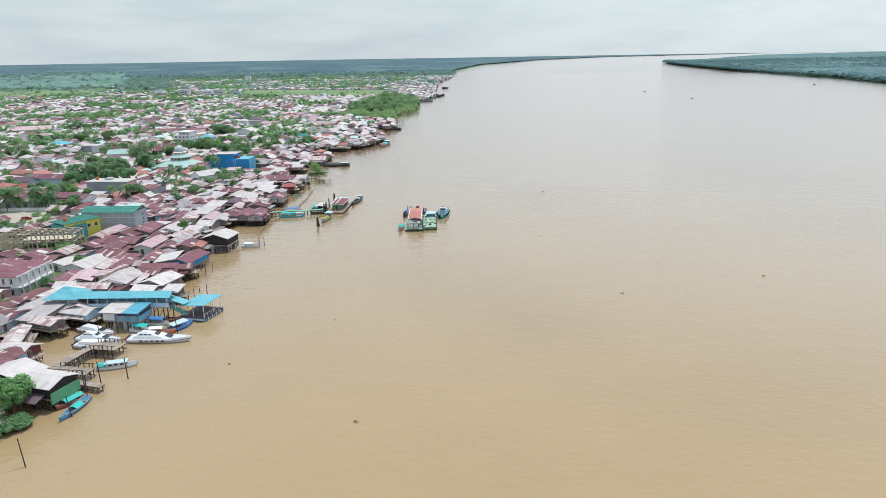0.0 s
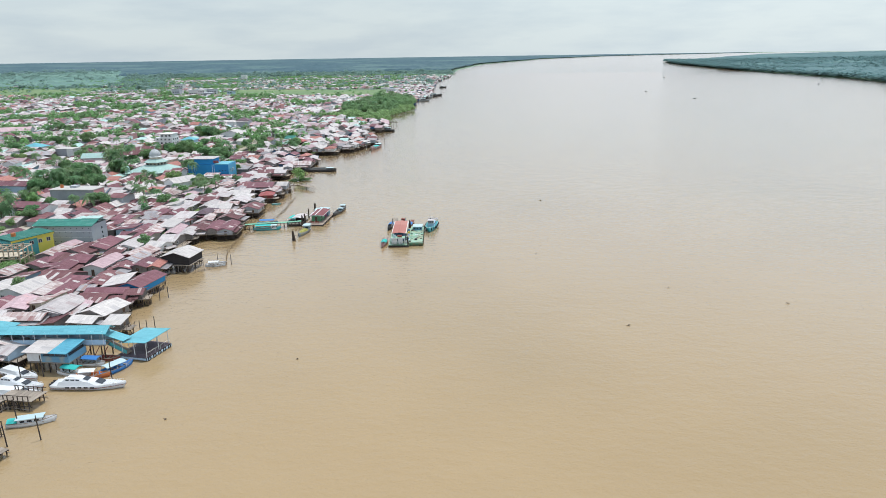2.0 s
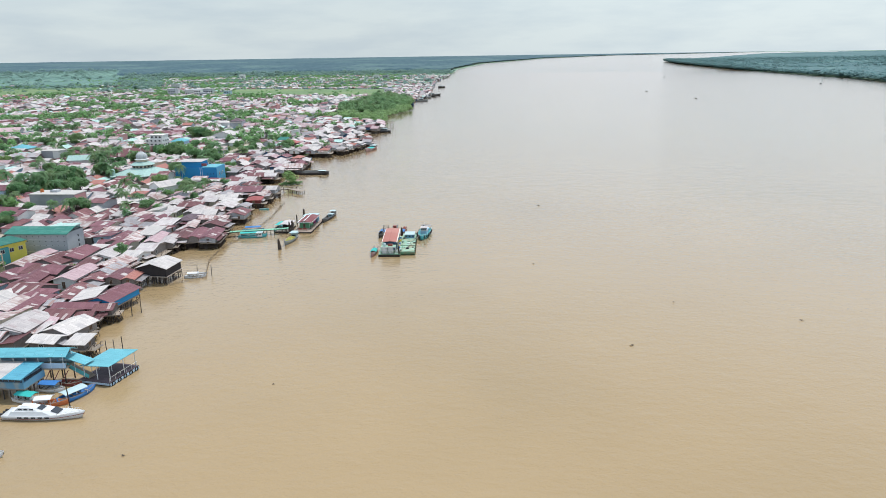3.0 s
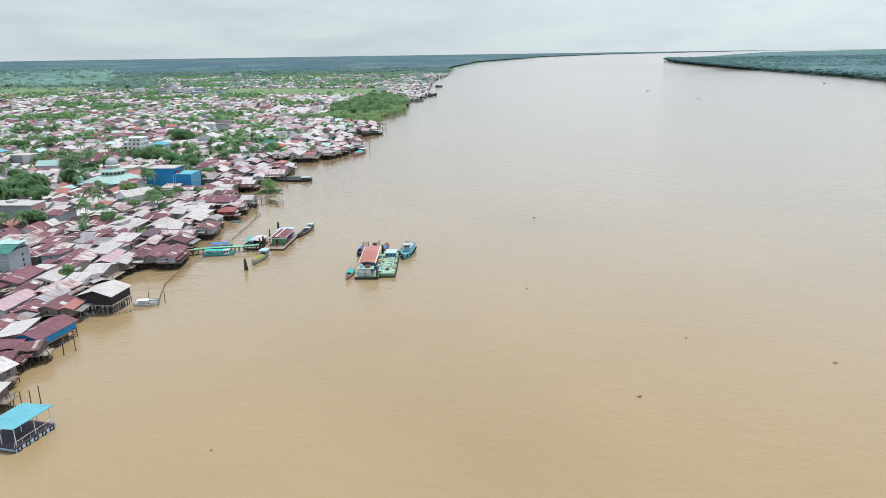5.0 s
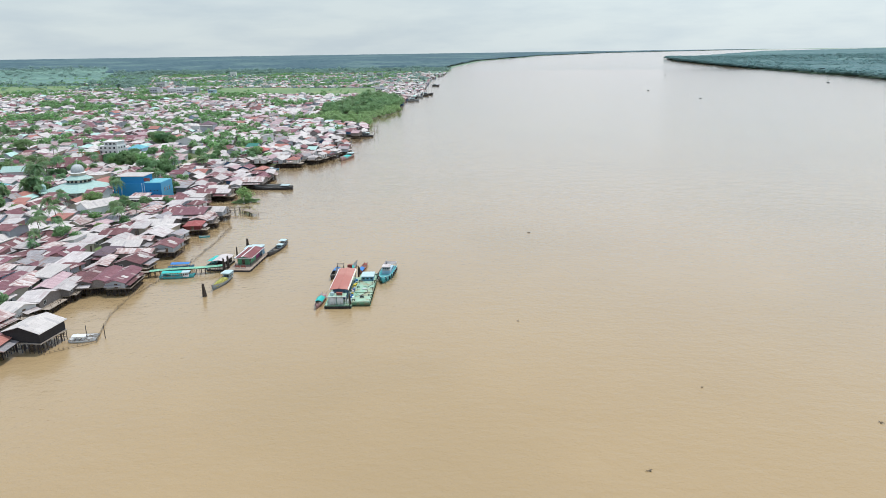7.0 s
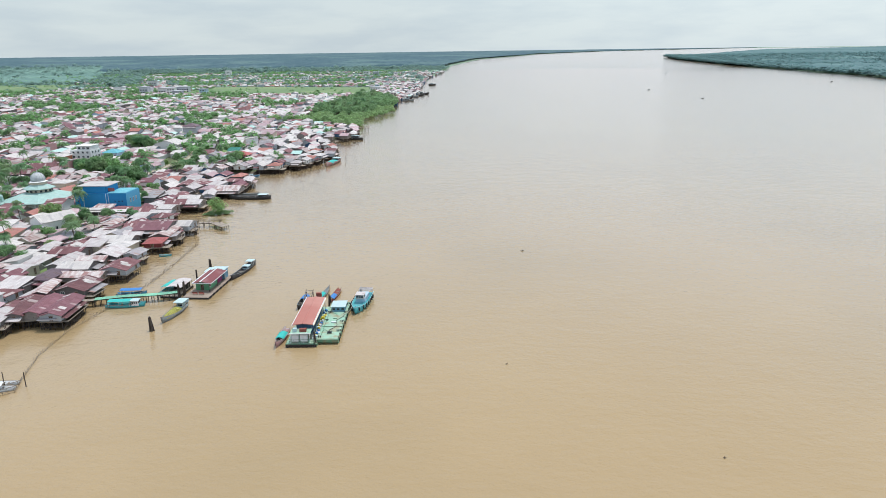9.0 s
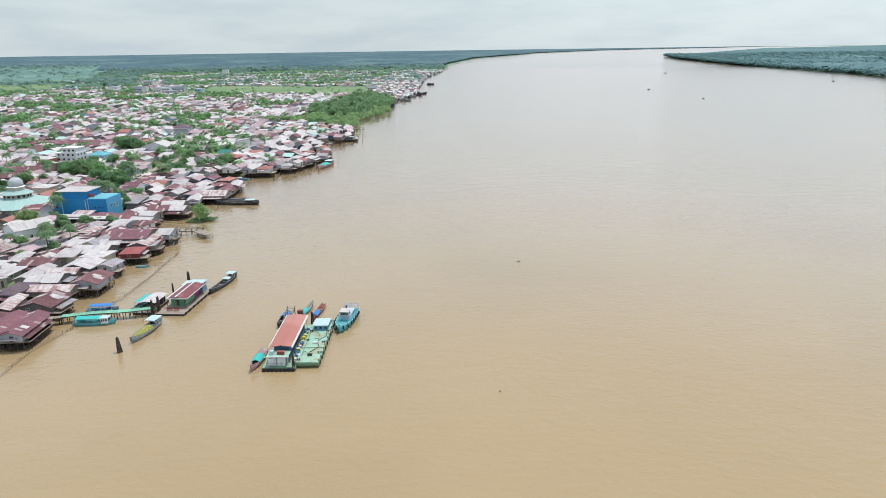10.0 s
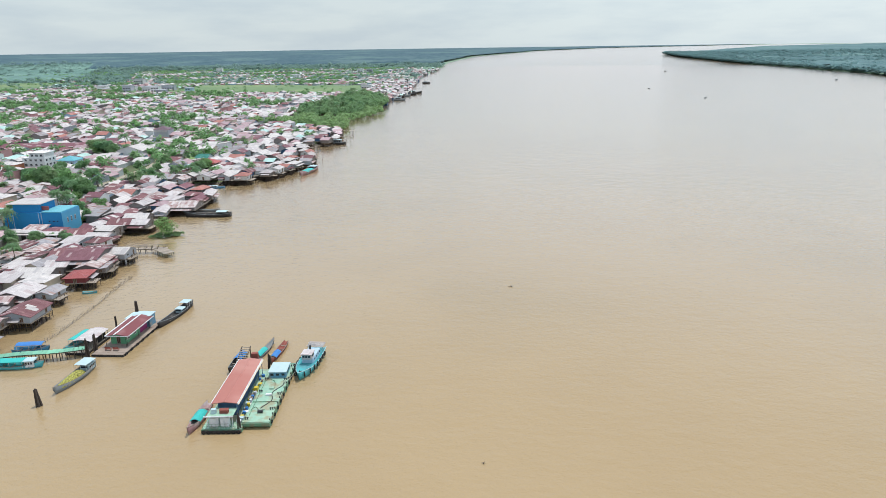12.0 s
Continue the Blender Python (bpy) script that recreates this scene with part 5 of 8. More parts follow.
# stake fence in the shallows, a fish weir
fence = thing("stake_fence", pose(0, 0, 0), "long thin fence of sticks standing in the shallows", "fence")
_pts = [(-76.0, 222.0), (-71.0, 226.0), (-67.0, 229.0), (-69.0, 235.0), (-72.0, 246.0), (-73.0, 260.0), (-71.0, 271.0), (-69.5, 282.0), (-68.0, 294.0), (-68.0, 311.0), (-69.0, 330.0), (-69.0, 337.0)]
_stick = mesh_of("stake", *beam((0, 0, -1.5), (0, 0, 0.95), 0.045, 4), "net")
_q = random.Random(4)
for (ax, ay), (bx, by) in zip(_pts, _pts[1:]):
    n = int(math.hypot(bx - ax, by - ay) / 0.85)
    for k in range(n):
        part("stake", _stick, "net", fence, at=pose(ax + (bx - ax) * k / n + _q.uniform(-.12, .12), ay + (by - ay) * k / n, _q.uniform(-0.45, 0.2), _q.uniform(-9, 9), _q.uniform(-9, 9)))
    part("net_line", join(beam((ax, ay, 0.12), (bx, by, 0.12), 0.03, 4), beam((ax, ay, 0.5), (bx, by, 0.42), 0.03, 4)), "net", fence)

# speedboat pier
speedboat((-75.4, 147.8), (-60.8, 147.5), 3.5, "large white passenger speedboat with two rows of windows")
speedboat((-87.6, 148.6), (-76.6, 146.4), 3.0, "white passenger speedboat moored among stilts", True)
speedboat((-90.2, 154.6), (-80.0, 150.2), 2.8, "white passenger speedboat with low cabin", False)
speedboat((-86.0, 144.6), (-75.2, 143.4), 2.8, "white passenger speedboat partly behind the jetty head", False)
longboat((-75.4, 132.4), (-67.6, 134.8), 2.3, "hull_white", "white boat with turquoise trim and a low cabin", cabin=(-0.02, 0.5, 1.0, "hull_white"), tarp=(-0.36, 0.2, 1.0, "tarp_cyan"), D=0.8, rise=0.4)
longboat((-70.4, 119.8), (-71.2, 110.6), 2.1, "hull_blue", "blue wooden boat with open turquoise well", tarp=(-0.05, 0.25, 0.62, "tarp_cyan"), D=0.7, rise=0.4)
longboat((-71.8, 121.0), (-74.2, 114.8), 1.9, "hull_red", "red-hulled boat under a turquoise cover", tarp=(-0.05, 0.6, 1.0, "tarp_cyan"), D=0.7, rise=0.4)
longboat((-76.2, 158.4), (-70.0, 157.6), 2.2, "hull_white", "small white boat under a blue cover", canopy=(0.0, 0.6, 1.7, "tarp_blue"), D=0.8, rise=0.3)
longboat((-78.0, 154.2), (-70.4, 152.4), 2.3, "hull_white", "white boat with turquoise and pale covers", canopy=(-0.1, 0.5, 1.7, "tarp_cyan"), D=0.8, rise=0.3)
longboat((-73.2, 151.6), (-66.4, 152.6), 2.2, "hull_orange", "orange-hulled speedboat with a pale canopy", canopy=(-0.15, 0.45, 1.6, "hull_white"), D=0.8, rise=0.4)
longboat((-72.6, 160.8), (-68.0, 160.2), 1.8, "hull_red", "small red speedboat tied under the pier", D=0.7, rise=0.4)
longboat((-68.4, 152.4), (-64.6, 158.8), 2.7, "tarp_blue", "blue boat with a pale hipped canopy", canopy=(-0.1, 0.6, 1.7, "roof_pale"), D=0.9, rise=0.3)
longboat((-73.6, 229.4), (-67.4, 230.2), 2.0, "hull_white", "small white boat with an outrigger frame", canopy=(-0.1, 0.5, 1.4, "hull_white"), D=0.6, rise=0.3)
longboat((-73.4, 232.2), (-68.0, 232.6), 1.5, "hull_white", "small open white boat", D=0.5, rise=0.3)
longboat((-76.6, 322.6), (-72.8, 323.4), 1.2, "hull_cyan", "small turquoise dugout beside stilt houses", D=0.45, rise=0.3)

# farther boats along the bank
longboat((-63.0, 413.4), (-82.0, 413.6), 4.0, "hull_dark", "long black cargo boat with a low deckhouse", cabin=(-0.32, 0.2, 1.5, "hull_dark"), D=1.2, rise=1.0, back=0.5)
longboat((-49.6, 526.0), (-53.4, 501.0), 5.0, "hull_rose", "dark rose wooden cargo boat with a turquoise hold cover", cabin=(-0.3, 0.2, 1.6, "hull_grey"), tarp=(0.08, 0.4, 1.5, "tarp_cyan"), D=1.6, rise=1.6, back=1.0)
longboat((-70.5, 423.0), (-84.0, 422.0), 2.0, "hull_grey", "narrow grey boat beside the stilt houses", D=0.8)
longboat((-84.0, 473.0), (-95.0, 471.6), 2.2, "hull_blue", "long pale blue boat before the stilt houses", cabin=(0.0, 0.4, 0.9, "roof_pale"), D=0.7)
longboat((-47.5, 626.0), (-58.5, 628.0), 4.0, "hull_dark", "dark boat with a cabin by the far jetty", cabin=(0, 0.5, 2.6, "hull_grey"), D=1.5)
for k, (x, y, s) in enumerate(((-56, 1050, 14), (-48, 1062, 16), (-44, 1085, 18), (-38, 1106, 20), (-32, 1140, 22), (-26, 1172, 22), (-38, 1034, 15), (-18, 1456, 14))):
    longboat((x - s / 2, y), (x + s / 2, y + 2), 5.0, "hull_dark" if k % 3 else "hull_grey", "dark fishing boat with a cabin moored along the bank", cabin=(-0.15, 0.4, 2.8, "hull_grey"), D=2.0, rise=1.6, back=1.0)
for x, y, L in ((541.0, 3020, 9), (580, 2760, 9), (321.6, 1214, 4), (335, 1011, 3.4), (690, 1383, 6), (543, 1880, 6)):
    longboat((x, y), (x + L, y + 1), 0.25 * L, "hull_dark", "distant dark boat on the river", cabin=(-0.1, 0.4, 0.16 * L, "hull_grey"), D=0.1 * L)


# drifting clumps of water plants
for k, (x, y, r) in enumerate(((41.5, 325.0, 1.0), (44.6, 177.5, 0.8), (88.2, 191.5, 0.7), (-18.0, 110.2, 0.8), (-48.2, 134.8, 0.6), (57.0, 873.0, 1.4), (31.6, 704.0, 1.2), (300.0, 653.0, 0.9), (274.0, 897.0, 1.2), (30.0, 240.0, 0.5), (62.0, 205.0, 0.5), (-30.0, 160.0, 0.4))):
    q, r = random.Random(k), r * 0.55
    tufts = [moved(box(0, 0, 0, r * 0.5, r * 0.16, 0.05, 0.02), pose(q.gauss(0, r * 0.5), q.gauss(0, r * 0.35), q.uniform(0.02, 0.25), q.uniform(-50, 50), q.uniform(-50, 50), q.uniform(0, 180))) for _ in range(26)]
    ob = tagged(new("floating_plants", mesh_of("floating_plants", *join(*tufts), "net")), "small brown-green clump of drifting water plants", "water plants", "drifting clumps", "stuff")
    ob.matrix_basis = pose(x, y, 0)


# ---- larger buildings ----
def block(parent, name, cx, cy, z0, w, l, h, mt, label=""):
    return part(name, box(cx, cy, z0, w, l, h), mt, parent, label)


def rows_of_windows(parent, x0, x1, y, z, n, w, h, rot=0, cx=0.0, cy=0.0):
    for k in range(n):
        window(parent, w, h, pose(cx, cy, 0, 0, 0, rot) @ pose(x0 + (x1 - x0) * (k + 0.5) / n, y, z))


# speedboat terminal: cyan covered bridge, azure hall and floating stage
tm = thing("pier_terminal", pose(0, 0, 0), "pier terminal with cyan sheet roofs on timber stilts", "building")
part("walkway_deck", box(-84.6, 162.0, 3.4, 27.6, 3.4, 0.25), "plank", tm)
part("walkway_wall", box(-84.6, 160.4, 3.65, 27.6, 0.12, 1.1), "w_paleblue", tm, "pale blue parapet")
part("walkway_wall", box(-84.6, 163.6, 3.65, 27.6, 0.12, 1.1), "w_paleblue", tm)
part("inner_wall", box(-86.0, 163.4, 4.75, 24.0, 0.1, 1.9), "w_blue", tm)
part("walkway_roof", moved(roof_geo("gable", 3.2, 27.6, 6.5, 0.8, 0.6), pose(-84.6, 162.0, 0, 0, 0, 90)), "cyan", tm, "long cyan sheet roof")
part("head_roof", moved(roof_geo("hip", 6.6, 7.6, 6.3, 1.9, 0.5), pose(-97.2, 163.4, 0, 0, 0, 90)), "cyan", tm, "cyan hipped roof")
part("head_wall", box(-97.2, 163.8, 0.6, 6.4, 5.0, 5.6), "w_white", tm)
for k in range(12):
    for y in (160.4, 163.6):
        part("pillar", beam((-98.2 + 2.45 * k, y, 3.6), (-98.2 + 2.45 * k, y, 6.6), 0.09, 6), "hull_white", tm)
        part("post", post_mesh(5.0, 0.16), "post", tm, at=pose(-98.2 + 2.45 * k, y, -1.5))
for k in range(5):
    part("brace", beam((-79.5 + 1.8 * k, 160.3, 0.2), (-77.6 + 1.8 * k, 160.3, 3.3), 0.08, 5), "w_red", tm)
hall = thing("waiting_hall", pose(-80.0, 157.8, 0, 0, 0, -6), "azure and white waiting hall on stilts over the water", "building")
part("wall", box(0.3, -0.45, 2.4, 8.8, 5.5, 2.05), "steel_blue", hall, "blue boarded walls")
part("floor_deck", box(0.3, -0.45, 2.2, 9.2, 6.1, 0.2), "plank", hall)
# solid dark strips on the wall imitate the shade of an open gallery
part("gallery_opening", box(1.9, -3.23, 3.7, 5.2, 0.06, 0.6), "glass", hall, "dark strip for the shade inside an open gallery")
part("gallery_opening", box(4.73, -0.4, 3.7, 0.06, 5.0, 0.6), "glass", hall)
part("parapet", box(1.9, -3.35, 2.4, 6.0, 0.12, 1.25), "steel_blue", hall)
part("parapet", box(4.85, -0.4, 2.4, 0.12, 5.8, 1.25), "steel_blue", hall)
part("front_board", box(-2.7, -3.35, 2.5, 3.1, 0.1, 1.7), "w_white", hall, "large white board")
roof_lean = pose(0, -0.8, 4.86, 4.8, 0, 0)
part("roof", moved(box(-1.95, 0, 0, 5.9, 6.7, 0.12), roof_lean), "white", hall, "white sheet roof")
part("roof_side", moved(box(3.05, 0, 0, 4.08, 6.7, 0.12), roof_lean), "azure", hall, "azure sheet roof")
for i in range(7):
    for j in range(5):
        if i in (0, 6) or j == 0:
            part("post", post_mesh(3.75, 0.14), "post", hall, at=pose(-4.0 + 1.43 * i, -3.2 + 1.35 * j, -1.5))
for k in range(5):
    part("gallery_mullion", box(-0.5 + 1.2 * k, -3.28, 3.65, 0.12, 0.1, 0.7), "w_navy", hall)
fl = thing("floating_stage", pose(-64.6, 164.4, 0, 0, 0, -14), "dark floating landing stage under a cyan sheet roof", "pontoon")
part("pontoon", scow(7.4, 8.6, 0.75), "hull_dark", fl)
part("deck", box(0, 0, 0.754, 7.3, 8.5, 0.06), "slate", fl)
part("side_band", box(3.72, 0, 0.1, 0.08, 8.4, 0.55), "w_paleblue", fl)
part("side_band", box(0, -4.34, 0.3, 7.2, 0.08, 0.4), "w_paleblue", fl)
part("roof", moved(prism([(-3.6, 3.6), (3.3, 4.1), (3.3, 4.2), (-3.6, 3.7)][::-1], -4.2, 4.4), pose(0.4, 0.3, 0)), "cyan", fl, "flat cyan sheet roof")
for x in (-2.8, 0.2, 3.2):
    for y in (-3.4, 0.6, 4.0):
        part("pillar", beam((x, y, 0.8), (x, y, 3.8 + 0.07 * x), 0.08, 6), "hull_white", fl)
part("rail", join(beam((3.5, -4.0, 1.75), (3.5, 4.0, 1.75), 0.035, 5), *[beam((3.5, -4 + 1.6 * k, 0.8), (3.5, -4 + 1.6 * k, 1.75), 0.03, 5) for k in range(6)]), "frame", fl)
for k in range(5):
    part("tyre_fender", TYRE, "tyre", fl, at=pose(3.8, -3.4 + 1.7 * k, 0.4, 0, 0, 90))
gw = thing("gangway", pose(-69.6, 162.6, 0, 0, 0, -14), "sloping gangway with a cyan roof down to the stage", "gangway")
part("ramp", moved(box(0, 0, 0, 5.4, 1.8, 0.15), pose(0.4, 0.0, 2.0, 0, 22, 0)), "deck_wood", gw)
part("roof", moved(box(0, 0, 0, 5.6, 2.8, 0.09), pose(0.2, 0.0, 4.8, 0, 12, 0)), "cyan", gw)
for k in range(3):
    for s in (-1, 1):
        part("pillar", beam((-1.9 + 2.0 * k, s * 1.0, 2.9 - 0.8 * k), (-1.9 + 2.0 * k, s * 1.0, 5.15 - 0.42 * k), 0.06, 5), "hull_white", gw)
part("guard", moved(box(0, 0, 0, 5.4, 0.08, 0.8), pose(0.4, -0.95, 2.2, 0, 22, 0)), "w_teal", gw)
TAKEN += [(-101, 164, 5), (-95, 162, 4), (-88, 160, 5), (-82, 158, 6), (-75, 161, 5), (-65, 164, 7)]

# two-storey white house with a low maroon roof
wh2 = thing("white_house", pose(-126.4, 184.6, 0, 0, 0, -2), "two-storey white house with balconies and low maroon roof", "house")
block(wh2, "wall", 0, 0, 0.5, 16.0, 15.0, 6.4, "w_white")
block(wh2, "floor_band", 0, 0, 3.55, 16.6, 15.6, 0.25, "hull_white")
part("roof", roof_geo("hip", 15.6, 15.4, 6.95, 2.0, 0.7), "maroon", wh2, "faded maroon hipped roof")
block(wh2, "fascia", 0, 0, 6.6, 17.2, 16.4, 0.3, "hull_white")
rows_of_windows(wh2, -7.6, 7.6, -7.52, 1.3, 7, 0.9, 1.7)
rows_of_windows(wh2, -7.6, 7.6, -7.52, 4.5, 7, 0.9, 1.7)
rows_of_windows(wh2, -7, 7, -8.02, 1.3, 5, 1.0, 1.6, 90)
rows_of_windows(wh2, -7, 7, -8.02, 4.5, 5, 1.0, 1.6, 90)
for k in range(6):
    part("pillar", box(9.2, -7.0 + 2.8 * k, 0.5, 0.3, 0.3, 6.2), "hull_white", wh2)
part("balcony", box(8.7, 0, 3.5, 1.2, 15.0, 0.2), "w_white", wh2)
part("balcony_rail", box(9.25, 0, 4.45, 0.08, 15.0, 0.1), "frame", wh2)
TAKEN += [(-122, 181, 6), (-130, 188, 6), (-122, 190, 6), (-131, 181, 6)]

M["raw_wood"] = mat("raw_pale_timber", (0.50, 0.42, 0.32), (0.38, 0.31, 0.23), 0.85, 1.2, vary=0.25)
# house under construction: bare timber and concrete skeleton
sk = thing("building_skeleton", pose(-143.0, 231.0, 0, 0, 0, 6), "bare timber and concrete skeleton of an unfinished building", "building")
for lvl in (0, 1):
    for i in range(9):
        for j in range(4):
            part("column", box(-12 + 3 * i, -4.2 + 2.8 * j, 0.6 + 2.7 * lvl, 0.28, 0.28, 2.7), "raw_wood", sk)
    for j in range(4):
        part("beam", box(0, -4.2 + 2.8 * j, 3.25 + 2.7 * lvl, 24.4, 0.24, 0.28), "raw_wood", sk)
    for i in range(9):
        part("beam", box(-12 + 3 * i, 0, 3.1 + 2.7 * lvl, 0.24, 8.8, 0.26), "raw_wood", sk)
part("slab", box(0, 0, 0.4, 25.0, 9.4, 0.3), "w_cream", sk)
part("slab", box(2.0, 1.0, 3.54, 16.0, 6.0, 0.12), "w_cream", sk)
TAKEN += [(-152, 230, 5.5), (-145, 231, 6), (-137, 232, 6), (-131, 233, 4)]

# yellow and green shop house
yh = thing("shop_house", pose(-138.6, 242.8, 0, 0, 0, -27), "yellow and green two-storey shop house with a green roof", "building")
block(yh, "wall", 0, 5.6, 0.5, 8.0, 5.4, 6.6, "w_yellow")
block(yh, "glazed_wall", 0, -1.3, 0.5, 8.0, 8.38, 6.2, "w_teal", "teal glazed front wing")
part("roof", moved(prism([(-4.6, 7.4), (4.6, 7.1), (4.6, 7.25), (-4.6, 7.55)][::-1], -6.0, 8.8), pose(0, 0, 0)), "green", yh, "flat green sheet roof")
block(yh, "yellow_band", 4.15, 1.4, 6.4, 0.3, 14.4, 0.75, "w_yellow")
rows_of_windows(yh, -5.2, -1.4, -4.02, 1.0, 2, 1.3, 1.5, 90)
rows_of_windows(yh, -5.2, -1.4, -4.02, 4.2, 2, 1.3, 1.6, 90)
rows_of_windows(yh, -0.6, 8.0, -4.02, 4.4, 3, 1.4, 1.3, 90)
rows_of_windows(yh, -3.6, 3.6, -5.52, 4.2, 3, 1.3, 1.6, 0)
part("roof_tank", moved(rounded(1.4, 1.4, 7.3, 1.2, 0.4, 0.1), pose(-0.5, -2.0, 0)), "hull_orange", yh, "orange water tank")
TAKEN += [(-141, 238, 6), (-136, 247, 6), (-133, 240, 4)]

# windowless grey bird-nest house with a green roof
gb = thing("grey_block_house", pose(-130.5, 258.4, 0, 0, 0, -3), "windowless grey rendered building with a dark green roof", "building")
block(gb, "wall", 0, 0, 0.4, 20.6, 9.5, 7.4, "w_grey")
part("roof", moved(roof_geo("gable", 9.5, 20.6, 7.8, 1.3, 0.5), pose(0, 0, 0, 0, 0, 90)), "green", gb, "dark green sheet roof")
block(gb, "rear_tower", 7.0, 3.0, 7.8, 5.0, 3.5, 1.2, "w_grey")
part("tower_roof", box(7.0, 3.0, 9.05, 6.0, 4.4, 0.1), "mint", gb)
for lv in range(4):
    for k in range(10):
        part("vent", box(-9.6 + 2.1 * k, -4.77, 2.2 + 1.5 * lv, 0.28, 0.06, 0.22), "glass", gb)
for lv in range(3):
    part("vent", box(10.32, 1.6, 2.2 + 1.6 * lv, 0.06, 0.6, 0.7), "glass", gb)
    part("string_course", box(0, -4.79, 1.7 + 2.0 * lv, 20.6, 0.08, 0.1), "w_white", gb)
TAKEN += [(-137, 258, 6), (-130, 258, 6), (-123, 258, 6), (-136, 250, 3), (-129, 250, 3)]

# grey concrete block with a flat roof
cg = thing("concrete_block_house", pose(-165.0, 328.5, 0, 0, 0, -4), "bare grey concrete building with a flat pale roof", "building")
M["paving_grey"] = mat("weathered_concrete_slab", (0.50, 0.48, 0.45), (0.38, 0.36, 0.345), 0.9, 0.5)
M["bare_concrete"] = mat("stained_bare_concrete", (0.34, 0.35, 0.375), (0.24, 0.245, 0.265), 0.9, 0.35)
block(cg, "wall", 0, 0, 0.5, 20.0, 9.0, 6.8, "bare_concrete")
block(cg, "roof_slab", 0, 0, 7.304, 20.8, 9.8, 0.3, "paving_grey")
block(cg, "stair_head", -1.5, 1.0, 7.6, 3.0, 3.0, 0.9, "w_grey")
part("roof_tank", moved(rounded(1.4, 1.4, 7.6, 1.3, 0.4, 0.1), pose(-7.0, 0, 0)), "hull_orange", cg, "orange water tank")
block(cg, "brick_end", 10.02, 0, 0.6, 0.06, 8.0, 6.4, "w_pink", "unplastered brick end wall")
rows_of_windows(cg, -3.6, 3.6, -10.06, 3.6, 2, 1.4, 1.6, 90)
TAKEN += [(-171, 329, 6), (-164, 328, 6), (-158, 328, 6), (-164, 318, 4)]

# tall blue building
bb = thing("blue_building", pose(-125.3, 391.0, 0, 0, 0, -2), "tall windowless bright blue building with a pale flat roof", "building")
block(bb, "wall", 0, 0, 0.5, 21.6, 11.6, 8.3, "w_blue")
block(bb, "upper_wall", -2.6, 0.2, 8.8, 9.6, 9.8, 2.8, "w_blue")
part("upper_roof", box(-3.4, 0.3, 11.604, 13.0, 11.0, 0.18), "white", bb, "pale flat roof sheet")
M["w_sky"] = mat("light_blue_wall", (0.10, 0.36, 0.56), (0.08, 0.31, 0.50), 0.7, 0.8)
part("side_wall", box(10.84, 0, 0.5, 0.08, 11.6, 8.3), "w_sky", bb, "light blue side wall")
part("parapet", box(-9.6, 0, 8.804, 2.2, 11.4, 0.45), "azure", bb)
part("terrace", box(6.9, 0, 8.804, 7.4, 11.4, 0.25), "cyan", bb)
for x in (-7.2, 2.3, 3.3):
    part("downpipe", box(x, -5.86, 0.6, 0.2, 0.12, 8.2), "w_paleblue", bb)
for x in (-9.6, 6.0, 7.6, 9.0):
    part("vent", box(x, -5.84, 5.4, 0.5, 0.06, 0.4), "glass", bb)
part("red_sign", box(3.6, -3.2, 9.2, 2.6, 0.2, 1.4), "red", bb, "dark red box on the terrace")
for k in range(3):
    window(bb, 0.8, 1.8, pose(10.9, -2.6 + 2.4 * k, 4.6, 0, 0, 90))
TAKEN += [(-133, 391, 7), (-126, 391, 7), (-119, 391, 7)]

# mosque with tiered pale green roofs and a dome
mq = thing("mosque", pose(-159.0, 400.0, 0, 0, 0, 2), "mosque with tiered pale green roofs and a silver dome", "mosque")


def ring_roof(r0, z0, r1, z1, n=8, t=0.15):
    v = []
    for r, z in ((r0, z0), (r1, z1), (r1, z1 + t), (r0, z0 + t)):
        v += [(r * math.cos(2 * math.pi * (k + 0.5) / n), r * math.sin(2 * math.pi * (k + 0.5) / n), z) for k in range(n)]
    f = []
    for i in range(4):
        for k in range(n):
            f.append((i * n + k, i * n + (k + 1) % n, ((i + 1) % 4) * n + (k + 1) % n, ((i + 1) % 4) * n + k))
    return v, f


def drum(r, z0, h, n=8):
    return beam((0, 0, z0), (0, 0, z0 + h), r, n) if n != 8 else ([(r * math.cos(2 * math.pi * (k + 0.5) / n), r * math.sin(2 * math.pi * (k + 0.5) / n), z) for z in (z0, z0 + h) for k in range(n)],
                                                             [(k, (k + 1) % n, n + (k + 1) % n, n + k) for k in range(n)] + [tuple(range(n - 1, -1, -1)), tuple(range(n, 2 * n))])


def dome(r, z, squash=1.0, n=16, k=8):
    v = [(r * 1.05 * math.sin(math.pi * 0.62 * i / k) * math.cos(2 * math.pi * j / n), r * 1.05 * math.sin(math.pi * 0.62 * i / k) * math.sin(2 * math.pi * j / n), z + r * squash * (math.cos(math.pi * 0.62 * i / k) + 0.36)) for i in range(1, k + 1) for j in range(n)]
    top = len(v)
    v.append((0, 0, z + r * squash * 1.36))
    f = [(i * n + j, (i + 1) * n + j, (i + 1) * n + (j + 1) % n, i * n + (j + 1) % n) for i in range(k - 1) for j in range(n)]
    return v, f + [(top, j, (j + 1) % n) for j in range(n)] + [tuple((k - 1) * n + j for j in reversed(range(n)))]


